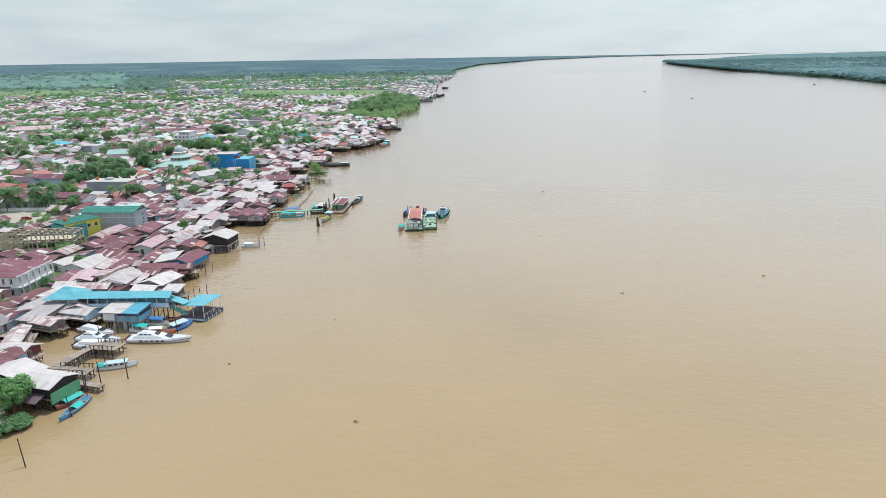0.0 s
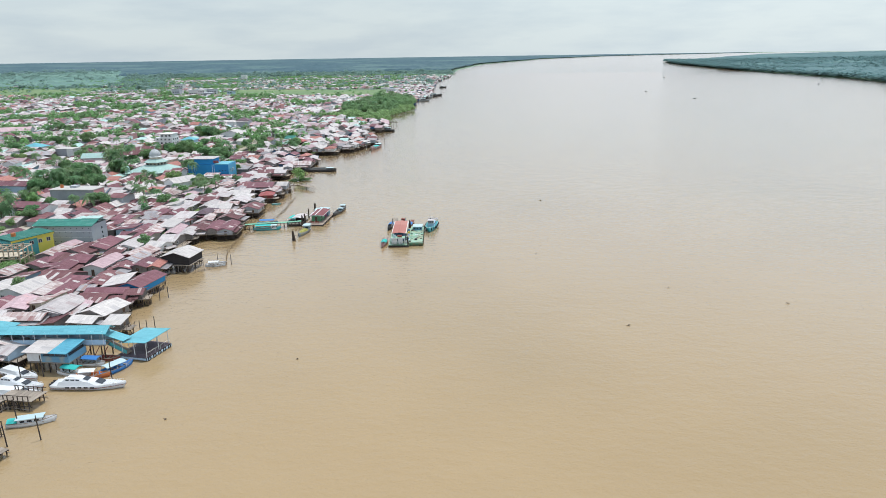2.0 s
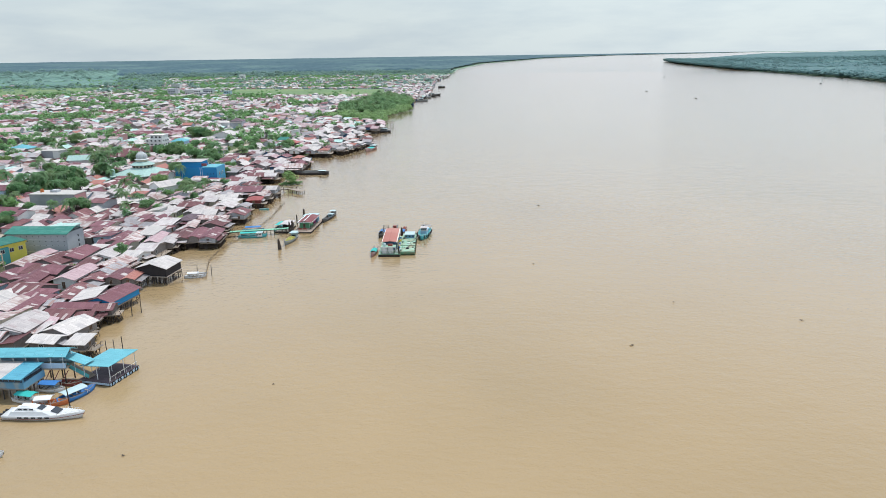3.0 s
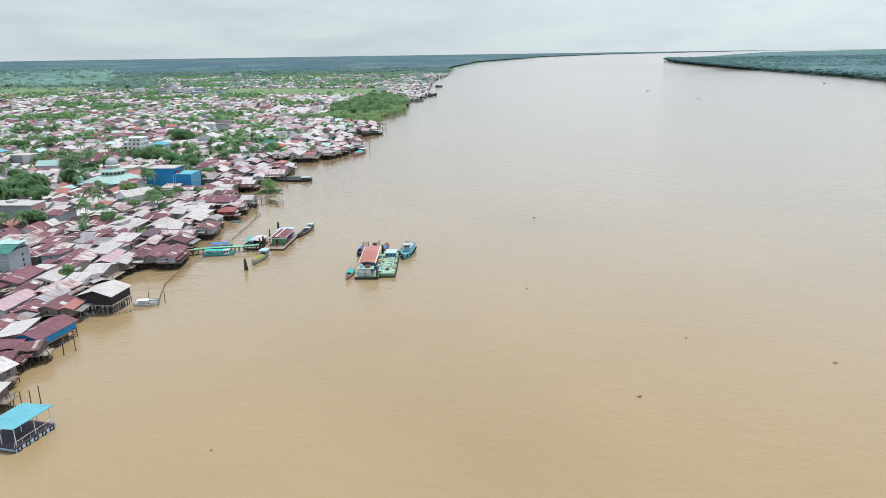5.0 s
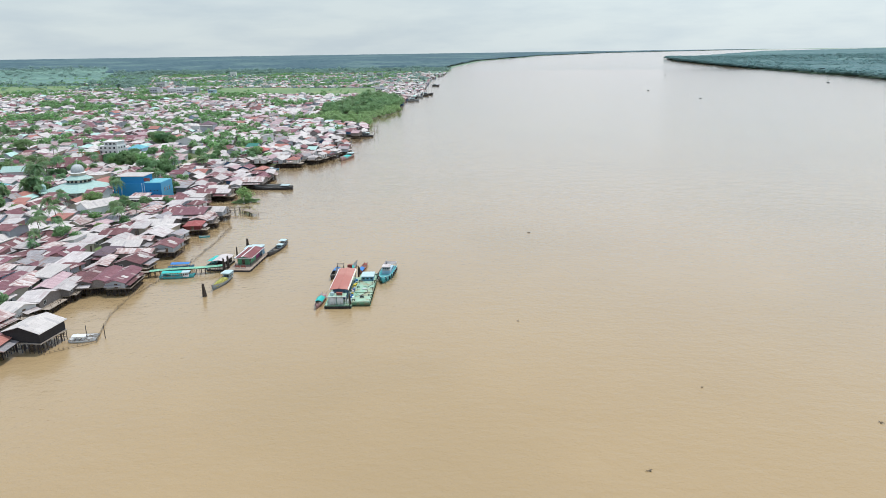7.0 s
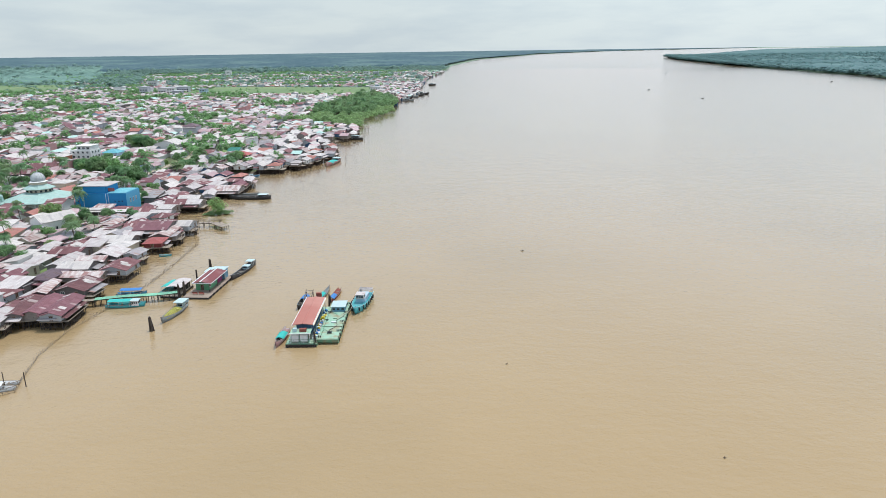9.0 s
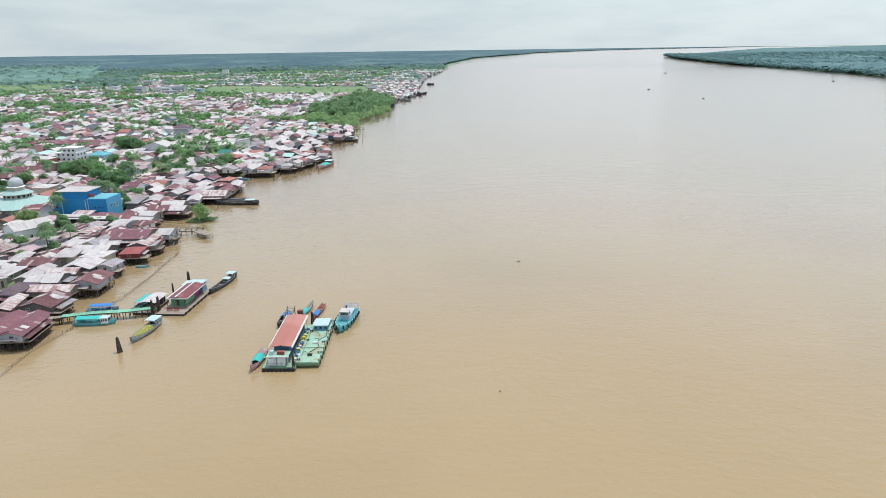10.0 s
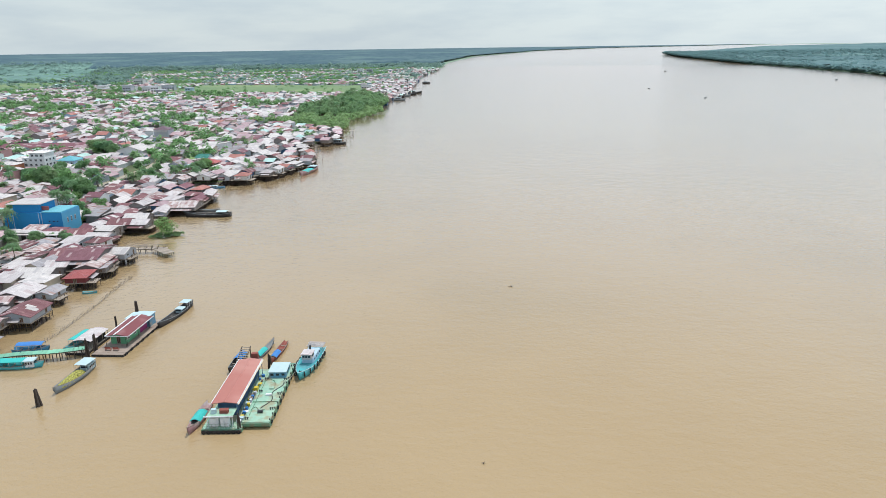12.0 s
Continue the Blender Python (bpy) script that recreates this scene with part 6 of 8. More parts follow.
part("wall", drum(13.0, 0.5, 3.8), "w_white", mq)
part("lower_roof", ring_roof(15.0, 4.2, 5.2, 7.2), "mint", mq, "pale green skirt roof")
part("drum", drum(5.2, 7.2, 1.5), "w_cream", mq)
part("middle_roof", ring_roof(6.3, 8.7, 3.2, 10.2), "mint", mq, "pale green upper roof")
part("upper_drum", drum(3.2, 10.2, 1.3), "w_cream", mq)
part("cornice", ring_roof(3.7, 11.4, 2.7, 11.7), "w_white", mq)
M["dome"] = mat("silver_dome_sheet", (0.52, 0.54, 0.54), (0.42, 0.44, 0.45), 0.5, 0.8, metal=0.0)
smooth(part("dome", dome(2.7, 11.7, 1.0), "dome", mq, "silver sheet dome"))
for k in range(16):
    part("dome_rib", join(*[beam((2.87 * math.sin(math.pi * 0.62 * i / 6), 0, 11.7 + 2.73 * (math.cos(math.pi * 0.62 * i / 6) + 0.36)), (2.87 * math.sin(math.pi * 0.62 * (i + 1) / 6), 0, 11.7 + 2.73 * (math.cos(math.pi * 0.62 * (i + 1) / 6) + 0.36)), 0.06, 4) for i in range(6)]), "w_grey", mq, at=pose(0, 0, 0, 0, 0, 22.5 * k))
part("finial", beam((0, 0, 15.2), (0, 0, 17.6), 0.18, 6, 0.04), "dome", mq)
for k in range(16):
    a = 2 * math.pi * (k + 0.5) / 16
    part("drum_window", mesh_of("drum_window", *box(0, 0, 0, 0.9, 0.5, 0.8), "glass"), "glass", mq, at=pose(0, 0, 0, 0, 0, math.degrees(a)) @ pose(0, -4.85, 7.5))
for k in range(20):
    part("arcade_pillar", box(0, 0, 0.5, 0.35, 0.35, 3.8), "w_white", mq, at=pose(0, 0, 0, 0, 0, 18 * k) @ pose(0, -13.9, 0))
for k in range(16):
    part("arch_opening", mesh_of("arch_opening", *box(0, 0, 1.0, 1.7, 0.5, 2.4), "glass"), "glass", mq, at=pose(0, 0, 0, 0, 0, 22.5 * k) @ pose(0, -12.35, 0))
cupola = part("cupola", moved(join(drum(1.5, 0.5, 4.6), ring_roof(2.4, 3.6, 1.4, 4.4), drum(1.2, 5.1, 1.0)), pose(-12.6, -8.0, 0)), "mint", mq, "small tiered side tower with a dome")
smooth(part("cupola_dome", moved(dome(1.15, 6.1), pose(-12.6, -8.0, 0)), "mint", cupola))
TAKEN += [(-159, 400, 12), (-171, 392, 4)]

# white gabled hall, white tower, long maroon school, cyan-roofed house
wg = thing("white_hall", pose(-128.6, 355.5, 0, 0, 0, -34), "white hall with a plain gable and pale sheet roof", "building")
part("wall", wall_geo("gable", 8.5, 13, 0.4, 5.6, 2.0), "w_white", wg)
part("roof", roof_geo("gable", 8.5, 13, 5.6, 2.0, 0.4), "white", wg)
rows_of_windows(wg, -3, 3, -6.52, 2.2, 2, 1.0, 1.2)
rows_of_windows(wg, -6, 6, -4.27, 2.2, 4, 1.0, 1.2, 90)
TAKEN += [(-128.6, 355.5, 8), (-119, 372, 4), (-113, 373, 4)]
wc = thing("open_market_shed", pose(-116.5, 372.0, 0, 0, 0, -4), "long open shed with a flat white sheet roof on posts", "shed")
part("roof", prism([(-8.5, 4.5), (8.5, 4.5), (8.5, 4.62), (-8.5, 4.62)][::-1], -2.6, 2.6), "white", wc)
part("roof_step", prism([(-8.5, 4.9), (-1.0, 4.9), (-1.0, 5.02), (-8.5, 5.02)][::-1], -1.0, 3.0), "white", wc)
for k in range(7):
    for y in (-2.3, 2.3):
        part("post", beam((-8.1 + 2.7 * k, y, 0.6), (-8.1 + 2.7 * k, y, 4.5), 0.09, 6), "frame", wc)
part("back_wall", box(0, 2.5, 0.6, 16.6, 0.15, 2.6), "w_wood", wc)
for x, y, w, l, turn, roof, wall, ev, rise, kind, ridge in (
        (-167.3, 566.0, 16, 13, -6, "white", "w_white", 5.2, 2.6, "gable", "y"), (-185.6, 656.5, 11, 9, -4, "slate", "w_grey", 7.5, 2.4, "hip", "y"),
        (-175, 657, 9, 8, -4, "pink", "w_pink", 3.4, 1.6, "gable", "x"), (-167, 661, 9, 8, -4, "pink", "w_white", 3.4, 1.6, "gable", "x"),
        (-118, 545, 7, 8, -6, "green", "w_grey", 3.2, 1.6, "gable", "x"), (-113, 513, 8, 8, -6, "mint", "w_white", 3.2, 1.6, "hip", "y"),
        (-108, 525, 9, 8, -6, "red", "w_wood", 3.2, 1.8, "hip", "x"), (-203, 466, 14, 9, 12, "rust", "w_wood", 3.2, 1.8, "gable", "x"), (-204, 486, 16, 9, 10, "rust", "w_wood", 3.4, 1.8, "gable", "x"),
        (-380, 625, 34, 20, 20, "pink", "w_grey", 4.0, 2.6, "gable", "x"), (-258, 463, 17, 10, -4, "grey", "w_wood", 4.2, 1.6, "gable", "x"),
        (-291, 511, 13, 12, -8, "cyan", "w_white", 3.4, 2.4, "hip", "y"), (-215, 444, 13, 9, 10, "mint", "w_white", 4.4, 2.2, "gable", "x"),
        (-204, 404, 13, 9, 8, "cyan", "w_grey", 3.2, 2.4, "hip", "x"), (-215, 518, 10, 8, -4, "white", "w_orange", 4.6, 1.2, "hip", "x"),
        (-86.5, 345.5, 11, 13, 4, "maroon", "w_wood", 3.4, 1.2, "gable", "x")):
    house(x, y, w, l, turn, roof, wall, 1.5, ev, rise, kind, ridge, openings=1)
    TAKEN.append((x, y, 0.44 * max(w, l)))
wb = thing("white_block_house", pose(-243.6, 467.0, 0, 0, 0, -6), "bare white-walled two-storey concrete block with a flat roof", "building")
block(wb, "wall", 0, 0, 0.5, 12.0, 9.0, 8.0, "w_white")
block(wb, "roof_slab", 0, 0, 8.504, 12.6, 9.6, 0.25, "paving_grey")
block(wb, "front_panel", -2.0, -4.53, 0.6, 7.6, 0.06, 7.8, "bare_concrete", "dark weathered front panel")
rows_of_windows(wb, -3.6, 3.6, -6.06, 4.6, 2, 1.3, 1.4, 90)
TAKEN.append((-243.6, 467.0, 8))
wt = thing("white_tower_house", pose(-204.0, 527.0, 0, 0, 0, -6), "tall white four-storey concrete building with open roof storey", "building")
block(wt, "wall", 0, 0, 0.5, 13.0, 10.0, 8.0, "w_white")
block(wt, "upper_floor", 1.5, 0.5, 8.5, 9.0, 8.4, 2.4, "w_white")
block(wt, "roof_slab", 1.5, 0.5, 10.904, 9.8, 9.2, 0.3, "w_white")
for lv in range(3):
    rows_of_windows(wt, -6, 6, -5.02, 1.4 + 2.6 * lv, 4, 1.4, 1.3)
    rows_of_windows(wt, -4.5, 4.5, -6.52, 1.4 + 2.6 * lv, 3, 1.4, 1.3, 90)
rows_of_windows(wt, -2.6, 5.6, -3.72, 9.0, 3, 1.6, 1.3)
TAKEN += [(-204, 527, 8)]
cy = thing("cyan_roofed_house", pose(-190.0, 533.0, 0, 0, 0, -4), "two-storey pale house with a cyan hipped roof", "house")
block(cy, "wall", 0, 0, 0.5, 9.5, 8.5, 5.6, "w_paleblue")
part("roof", roof_geo("hip", 9.5, 8.5, 6.1, 1.8, 0.8), "cyan", cy)
rows_of_windows(cy, -4.4, 4.4, -4.27, 3.6, 4, 1.1, 1.3)
rows_of_windows(cy, -4.4, 4.4, -4.27, 1.2, 4, 1.1, 1.3)
TAKEN += [(-190, 533, 7)]
ms = thing("long_school", pose(-247.0, 608.0, 0, 0, 0, 2), "long low building with a maroon sheet roof", "building")
block(ms, "wall", 0, 0, 0.5, 62, 8, 3.4, "w_cream")
part("roof", moved(roof_geo("gable", 8, 62, 3.9, 1.9, 0.8), pose(0, 0, 0, 0, 0, 90)), "maroon", ms)
rows_of_windows(ms, -30, 30, -4.02, 1.6, 16, 1.6, 1.3)
TAKEN += [(-275 + 9 * k, 608, 6) for k in range(7)]
M["paving"] = mat("sandy_paving", (0.42, 0.38, 0.31), (0.34, 0.30, 0.25), 0.9, 0.4, 5.0)
LANE = [(-153, 452), (-142, 467), (-141, 489), (-140, 523), (-151, 571), (-162, 620), (-167, 650), (-176, 690)]
br_ = thing("raised_lane", pose(0, 0, 0), "long pale concrete footway on piers running inland between houses", "footway")
for k, ((ax, ay), (bx, by)) in enumerate(zip(LANE, LANE[1:])):
    n = math.hypot(bx - ax, by - ay)
    m = heading(ax, ay, bx - ax, by - ay, 2.3)
    part("deck", moved(box(0, n / 2, 0, 3.0, n + 0.6, 0.25), m), "paving", br_)
    for q in (-1, 1):
        part("parapet", moved(box(q * 1.45, n / 2, 0.25, 0.14, n, 0.6), m), "w_cream", br_)
    for i in range(int(n / 6)):
        part("pier", moved(box(0, 3 + 6 * i, -2.2, 1.6, 0.4, 2.2), m), "w_grey", br_)
    TAKEN += [(ax + (bx - ax) * i / 8, ay + (by - ay) * i / 8, 1.6) for i in range(9)]
# tall slabs far in the town
for x, y, w, h, mt in ((-207, 2008, 15, 13, "w_white"), (-177, 1958, 15, 13, "w_grey"), (-103, 1240, 16, 9, "w_white"), (-402, 1196, 14, 9, "w_grey"), (-425, 1230, 12, 12, "w_white"), (-448, 1258, 16, 11, "w_white"), (-470, 1236, 13, 14, "w_grey"), (-490, 1290, 18, 10, "w_white"), (-512, 1248, 12, 9, "w_cream"), (-436, 1310, 20, 10, "w_grey"), (-540, 1300, 15, 11, "w_white"), (-385, 1262, 11, 8, "w_paleblue"), (-566, 1500, 18, 13, "w_white"), (-635, 2200, 16, 15, "w_white"), (-300, 1660, 14, 12, "w_white")):
    ob = thing("far_block", pose(x, y, 0), "pale multi-storey block far off in the town", "building", "far tall buildings")
    block(ob, "wall", 0, 0, 0, w, 12, h, mt)
    block(ob, "roof_slab", 0, 0, h + 0.004, w + 1, 13, 0.5, "w_grey")
    for lv in range(int(h / 4)):
        for k in range(int(w / 4)):
            part("window", box(-w / 2 + 2.5 + 4 * k, -6.03, 1.5 + 3.6 * lv, 2.2, 0.12, 1.5), "glass", ob)


# ---- paved yard with a white wall, and the salmon-roofed houses behind it ----
yard = new("pavement_yard", mesh_of("pavement_yard", *moved(prism([(-194, 1.0), (-168, 1.0), (-155, 1.0), (-155, 1.45), (-168, 1.45), (-194, 1.45)][::-1], 257, 287), pose(0, 0, 0)), "paving"))
tagged(yard, "sandy paved yard behind a low white wall", "yard", kind="structure")
gw = thing("boundary_wall", pose(-181.5, 287.6, 1.45, 0, 0, 2), "low whitewashed boundary wall with a coping", "wall")
part("wall_panel", box(0, 0, -0.4, 26, 0.2, 1.8), "w_white", gw)
part("coping", box(0, 0, 1.404, 26.2, 0.34, 0.1), "w_grey", gw)
for k in range(9):
    part("pier", box(-13 + 3.25 * k, -0.004, -0.4, 0.36, 0.36, 2.1), "w_white", gw)
M["car_red"] = mat("red_car_paint", (0.42, 0.03, 0.03), (0.38, 0.025, 0.025), 0.3, 0.5)
car = thing("parked_car", pose(-172.5, 270.0, 1.45, 0, 0, 70), "small red car parked in the paved yard", "car")
part("body", prism([(-2.0, 0.3), (2.0, 0.3), (2.05, 0.7), (1.2, 0.9), (-2.0, 0.95)], -0.82, 0.82), "car_red", car)
part("cabin", prism([(-1.6, 0.9), (1.1, 0.9), (0.4, 1.45), (-1.3, 1.48)], -0.7, 0.7), "glass", car)
part("car_roof", prism([(-1.35, 1.44), (0.42, 1.41), (0.36, 1.48), (-1.3, 1.51)], -0.66, 0.66), "car_red", car)
for sx in (-1.25, 1.25):
    for sy in (-0.8, 0.8):
        part("wheel", beam((sx, sy - 0.1, 0.31), (sx, sy + 0.1, 0.31), 0.31, 12), "tyre", car)
for x, y, w, l, roof, wall, ev, kind, ridge in ((-227, 346, 10, 9, "pink", "w_cream", 5.0, "hip", "y"), (-231, 364, 10, 9, "orange", "w_cream", 5.0, "hip", "x"), (-218, 358, 9, 9, "orange", "w_cream", 5.0, "gable", "y"),
        (-216, 325, 9, 8, "orange", "w_cream", 4.6, "hip", "y"), (-213, 338, 9, 6, "slate", "w_paleblue", 5.0, "gable", "x"), (-203, 345, 17, 8, "maroon", "w_paleblue", 5.2, "gable", "x"), (-205, 328, 8, 7, "red", "w_pink", 3.4, "gable", "x"),
        (-191, 316, 13, 9, "orange", "w_cream", 3.2, "hip", "x"), (-174, 306, 13, 8, "maroon", "w_wood", 3.0, "gable", "x"), (-197, 303, 12, 7, "maroon", "w_grey", 3.0, "gable", "x"), (-182, 298, 10, 6, "grey", "w_white", 2.8, "gable", "x")):
    house(x, y, w, l, -10, roof, wall, 1.5, ev, 1.5, kind, ridge)
    TAKEN.append((x, y, 0.42 * max(w, l)))
TAKEN += [(-188, 278, 7), (-176, 276, 8), (-164, 272, 8), (-162, 261, 7), (-182, 268, 7), (-185, 287, 5), (-172, 288, 5)]
for x, y, w, l, roof, ridge in ((-153, 215, 8, 7, "maroon", "x"), (-144, 213, 8, 7, "rust", "y"), (-135.5, 213, 7, 8, "maroon", "y"), (-127.5, 217, 6.5, 8, "striped", "y"), (-128, 208, 7, 7, "rust", "x"), (-148, 206, 8, 6, "grey", "x"), (-138, 205, 8, 7, "rust", "x"), (-123, 225, 6, 7, "maroon", "y")):
    house(x, y, w, l, -6, roof, "w_wood", 1.3, 1.7, 0.9, "gable", ridge, openings=0, patches=1)
    TAKEN.append((x, y, 3.5))
M["meadow"] = mat("meadow_grass", (0.15, 0.225, 0.105), (0.115, 0.185, 0.09), 0.9, 0.03, 6.0, third=(0.185, 0.245, 0.115), third_scale=0.008)
for (x0, a0), (x1, a1), b0, b1 in (((-1300, 1315), (-700, 1330), 1660, 1668), ((-430, 1226), (-106, 1154), 1480, 1376)):
    edge = [(x0 + (x1 - x0) * k / 24, a0 + (a1 - a0) * k / 24 + 9 * math.sin(k * 1.9) + 5 * math.sin(k * 0.7), 1.9) for k in range(25)]
    edge += [(x1 + (x0 - x1) * k / 24, b1 + (b0 - b1) * k / 24 + 12 * math.sin(k * 1.3) + 6 * math.sin(k * 0.5), 1.9) for k in range(25)]
    tagged(new("ground_meadow", mesh_of("ground_meadow", edge, [tuple(range(50))], "meadow")), "long strip of light green meadow behind the town", "field", kind="structure")


# ---- the front rows, house by house ----
def front(x, y, w, l, turn, roof, wall, kind, ridge, stilts, patches, eave):
    stilts = stilts or x > along(SHORE, y) - 9
    deck = 2.5 if wall == 'w_dark' else 2.25 if stilts else 1.5
    h = house(x, y, w, l, turn, roof, wall, deck, eave - deck - 0.1, min(1.5, 0.15 * (w if ridge == 'y' else l)), kind, ridge, stilts=stilts, patches=patches,
              openings=0 if wall in ('w_blue', 'w_dark') else 1, legs=1.0 if wall == 'w_dark' else 1.5)
    TAKEN.append((x, y, 0.36 * max(w, l)))
    return h


front(-79.9, 227.6, 8.8, 8.4, -7, "white", "w_dark", "gable", "y", True, 0, 5.0)
front(-84.6, 220.8, 3.2, 7.1, 2, "orange", "w_wood", "gable", "y", True, 0, 3.8)
front(-82.0, 204.0, 6.6, 11.5, -10, "maroon", "w_blue", "gable", "y", True, 1, 4.1)
front(-88.0, 203.5, 5.7, 9.1, 7, "white", "w_wood", "shed", "y", False, 0, 4.1)
front(-94.2, 220.7, 5.2, 10.1, 7, "rust", "w_wood", "gable", "y", False, 1, 3.8)
front(-89.0, 221.3, 5.3, 8.2, -2, "maroon", "w_wood", "gable", "y", True, 1, 3.8)
front(-101.1, 222.0, 5.9, 12.5, -4, "pink", "w_white", "gable", "y", False, 0, 4.3)
front(-95.6, 232.8, 7.6, 10.7, -9, "striped", "w_red", "gable", "y", True, 0, 3.8)
front(-94.5, 206.8, 4.3, 11.8, 6, "rust", "w_wood", "gable", "y", False, 2, 3.8)
front(-107.0, 209.2, 9.3, 9.2, -17, "rust", "w_wood", "gable", "x", False, 2, 4.0)
front(-112.5, 220.9, 5.5, 12.5, 5, "maroon", "w_wood", "gable", "y", False, 0, 3.8)
front(-87.9, 197.0, 10.4, 4.9, 2, "maroon", "w_wood", "gable", "x", False, 0, 3.6)
front(-79.9, 195.3, 4.1, 4.8, 8, "rust", "w_wood", "gable", "x", True, 1, 3.8)
front(-88.2, 190.6, 6.9, 6.3, -7, "rust", "w_wood", "gable", "x", False, 1, 3.9)
front(-99.2, 196.5, 3.5, 7.5, 15, "rust", "w_wood", "gable", "y", False, 2, 3.8)
front(-82.4, 190.6, 3.5, 4.4, 7, "rust", "w_wood", "gable", "x", True, 0, 3.6)
front(-81.7, 182.1, 7.1, 8.4, -15, "white", "w_wood", "gable", "y", True, 0, 4.1)
front(-94.4, 183.0, 6.4, 9.8, 5, "zinc", "w_white", "gable", "y", False, 0, 4.1)
front(-88.9, 186.2, 3.2, 3.5, 7, "pink", "w_wood", "shed", "x", False, 0, 3.6)
front(-124.1, 235.4, 5.8, 10.2, -1, "striped", "w_wood", "gable", "y", False, 0, 3.9)
front(-115.2, 238.1, 9.3, 11.2, -15, "rust", "w_wood", "gable", "y", False, 2, 3.9)
front(-112.5, 243.4, 8.3, 12.5, 1, "maroon", "w_wood", "gable", "y", False, 1, 3.9)
front(-104.0, 232.8, 4.4, 12.0, 4, "rust", "w_wood", "gable", "y", False, 2, 3.9)
front(-102.6, 245.2, 7.1, 12.5, -1, "zinc", "w_white", "gable", "y", False, 0, 3.9)
front(-93.3, 242.6, 5.5, 6.5, -20, "white", "w_white", "gable", "x", True, 0, 3.9)
front(-107.7, 263.2, 5.6, 12.5, 4, "maroon", "w_wood", "gable", "y", False, 1, 3.9)
front(-103.3, 263.1, 6.1, 12.5, 7, "striped", "w_wood", "gable", "y", True, 1, 3.9)
front(-95.4, 262.8, 4.4, 12.5, 6, "pink", "w_wood", "gable", "y", True, 0, 3.9)
front(-89.7, 259.9, 4.3, 10.3, 7, "zinc", "w_wood", "gable", "y", True, 0, 3.9)
front(-87.2, 267.0, 4.1, 12.5, 9, "rust", "w_wood", "gable", "y", True, 0, 3.9)
front(-83.2, 268.2, 4.5, 12.5, 5, "maroon", "w_wood", "gable", "y", True, 0, 3.9)
front(-78.3, 267.9, 5.0, 12.5, 4, "maroon", "w_white", "gable", "y", True, 1, 3.9)
shed = front(-77.1, 118.7, 6.8, 6.3, -16, "white", "w_dark", "gable", "x", True, 0, 4.8)
front(-85.5, 121.5, 9.3, 6.1, -12, "white", "w_dark", "gable", "y", True, 0, 5.0)
front(-93.3, 135.3, 6.2, 5.8, -10, "white", "w_red", "gable", "x", True, 0, 3.9)
front(-97.9, 141.9, 3.2, 12.5, 19, "striped", "w_wood", "gable", "y", False, 3, 3.9)
front(-96.1, 151.7, 6.5, 4.1, -21, "striped", "w_wood", "gable", "x", True, 0, 3.9)
front(-105.7, 162.8, 4.7, 10.4, -8, "zinc", "w_wood", "gable", "y", False, 0, 3.9)
front(-92.7, 159.0, 9.5, 5.1, -16, "zinc", "w_paleblue", "gable", "x", True, 0, 3.9)
front(-92.9, 163.3, 7.0, 9.3, 2, "striped", "w_wood", "gable", "y", False, 0, 4.1)
front(-110.8, 184.5, 3.8, 12.5, -1, "maroon", "w_wood", "gable", "y", False, 0, 3.9)
front(-105.4, 186.4, 5.7, 9.4, 12, "pink", "w_wood", "gable", "y", False, 0, 3.9)
front(-97.9, 177.0, 9.3, 4.8, -1, "striped", "w_wood", "gable", "x", False, 0, 4.1)
front(-106.1, 178.6, 4.6, 5.3, 6, "zinc", "w_white", "gable", "x", False, 0, 4.1)
front(-93.9, 184.0, 8.1, 10.5, -2, "zinc", "w_wood", "gable", "y", False, 0, 4.1)
front(-82.5, 174.7, 5.9, 4.3, -9, "white", "w_wood", "gable", "x", True, 0, 4.1)
front(-75.3, 174.4, 3.9, 4.1, -3, "white", "w_wood", "shed", "x", True, 0, 3.7)
front(-111.3, 198.6, 9.1, 9.8, -12, "white", "w_white", "gable", "y", False, 0, 4.1)
front(-104.9, 197.1, 5.3, 9.4, 0, "striped", "w_wood", "gable", "y", False, 0, 3.9)
front(-100.0, 197.9, 4.9, 12.1, -0, "maroon", "w_wood", "gable", "y", False, 1, 3.9)
front(-77.6, 266.5, 4.8, 11.7, 4, "maroon", "w_grey", "gable", "y", True, 1, 3.9)
front(-82.0, 283.2, 8.0, 8.9, -3, "rust", "w_wood", "gable", "y", True, 3, 3.9)
front(-94.6, 291.8, 5.5, 9.8, -5, "slate", "w_wood", "hip", "y", False, 0, 4.3)
front(-90.1, 281.8, 3.5, 10.6, 10, "striped", "w_wood", "gable", "y", False, 0, 3.9)
front(-91.5, 301.0, 8.6, 7.7, 4, "white", "w_wood", "gable", "x", False, 0, 4.1)
front(-86.6, 293.6, 12.8, 5.4, -1, "striped", "w_wood", "gable", "x", True, 0, 3.7)
front(-79.0, 300.7, 7.5, 9.1, -0, "rust", "w_grey", "gable", "y", True, 2, 3.9)
front(-81.0, 315.5, 4.5, 6.1, -5, "grey", "w_grey", "gable", "y", True, 0, 3.7)
front(-88.2, 313.7, 8.7, 8.5, -2, "zinc", "w_wood", "gable", "y", False, 0, 4.1)
front(-91.6, 329.4, 8.7, 8.8, -0, "white", "w_wood", "gable", "x", False, 0, 4.3)
front(-80.0, 328.9, 5.6, 7.2, 6, "red", "w_red", "hip", "y", True, 0, 3.9)
front(-90.3, 308.3, 7.9, 5.9, 1, "striped", "w_wood", "gable", "x", False, 1, 3.9)
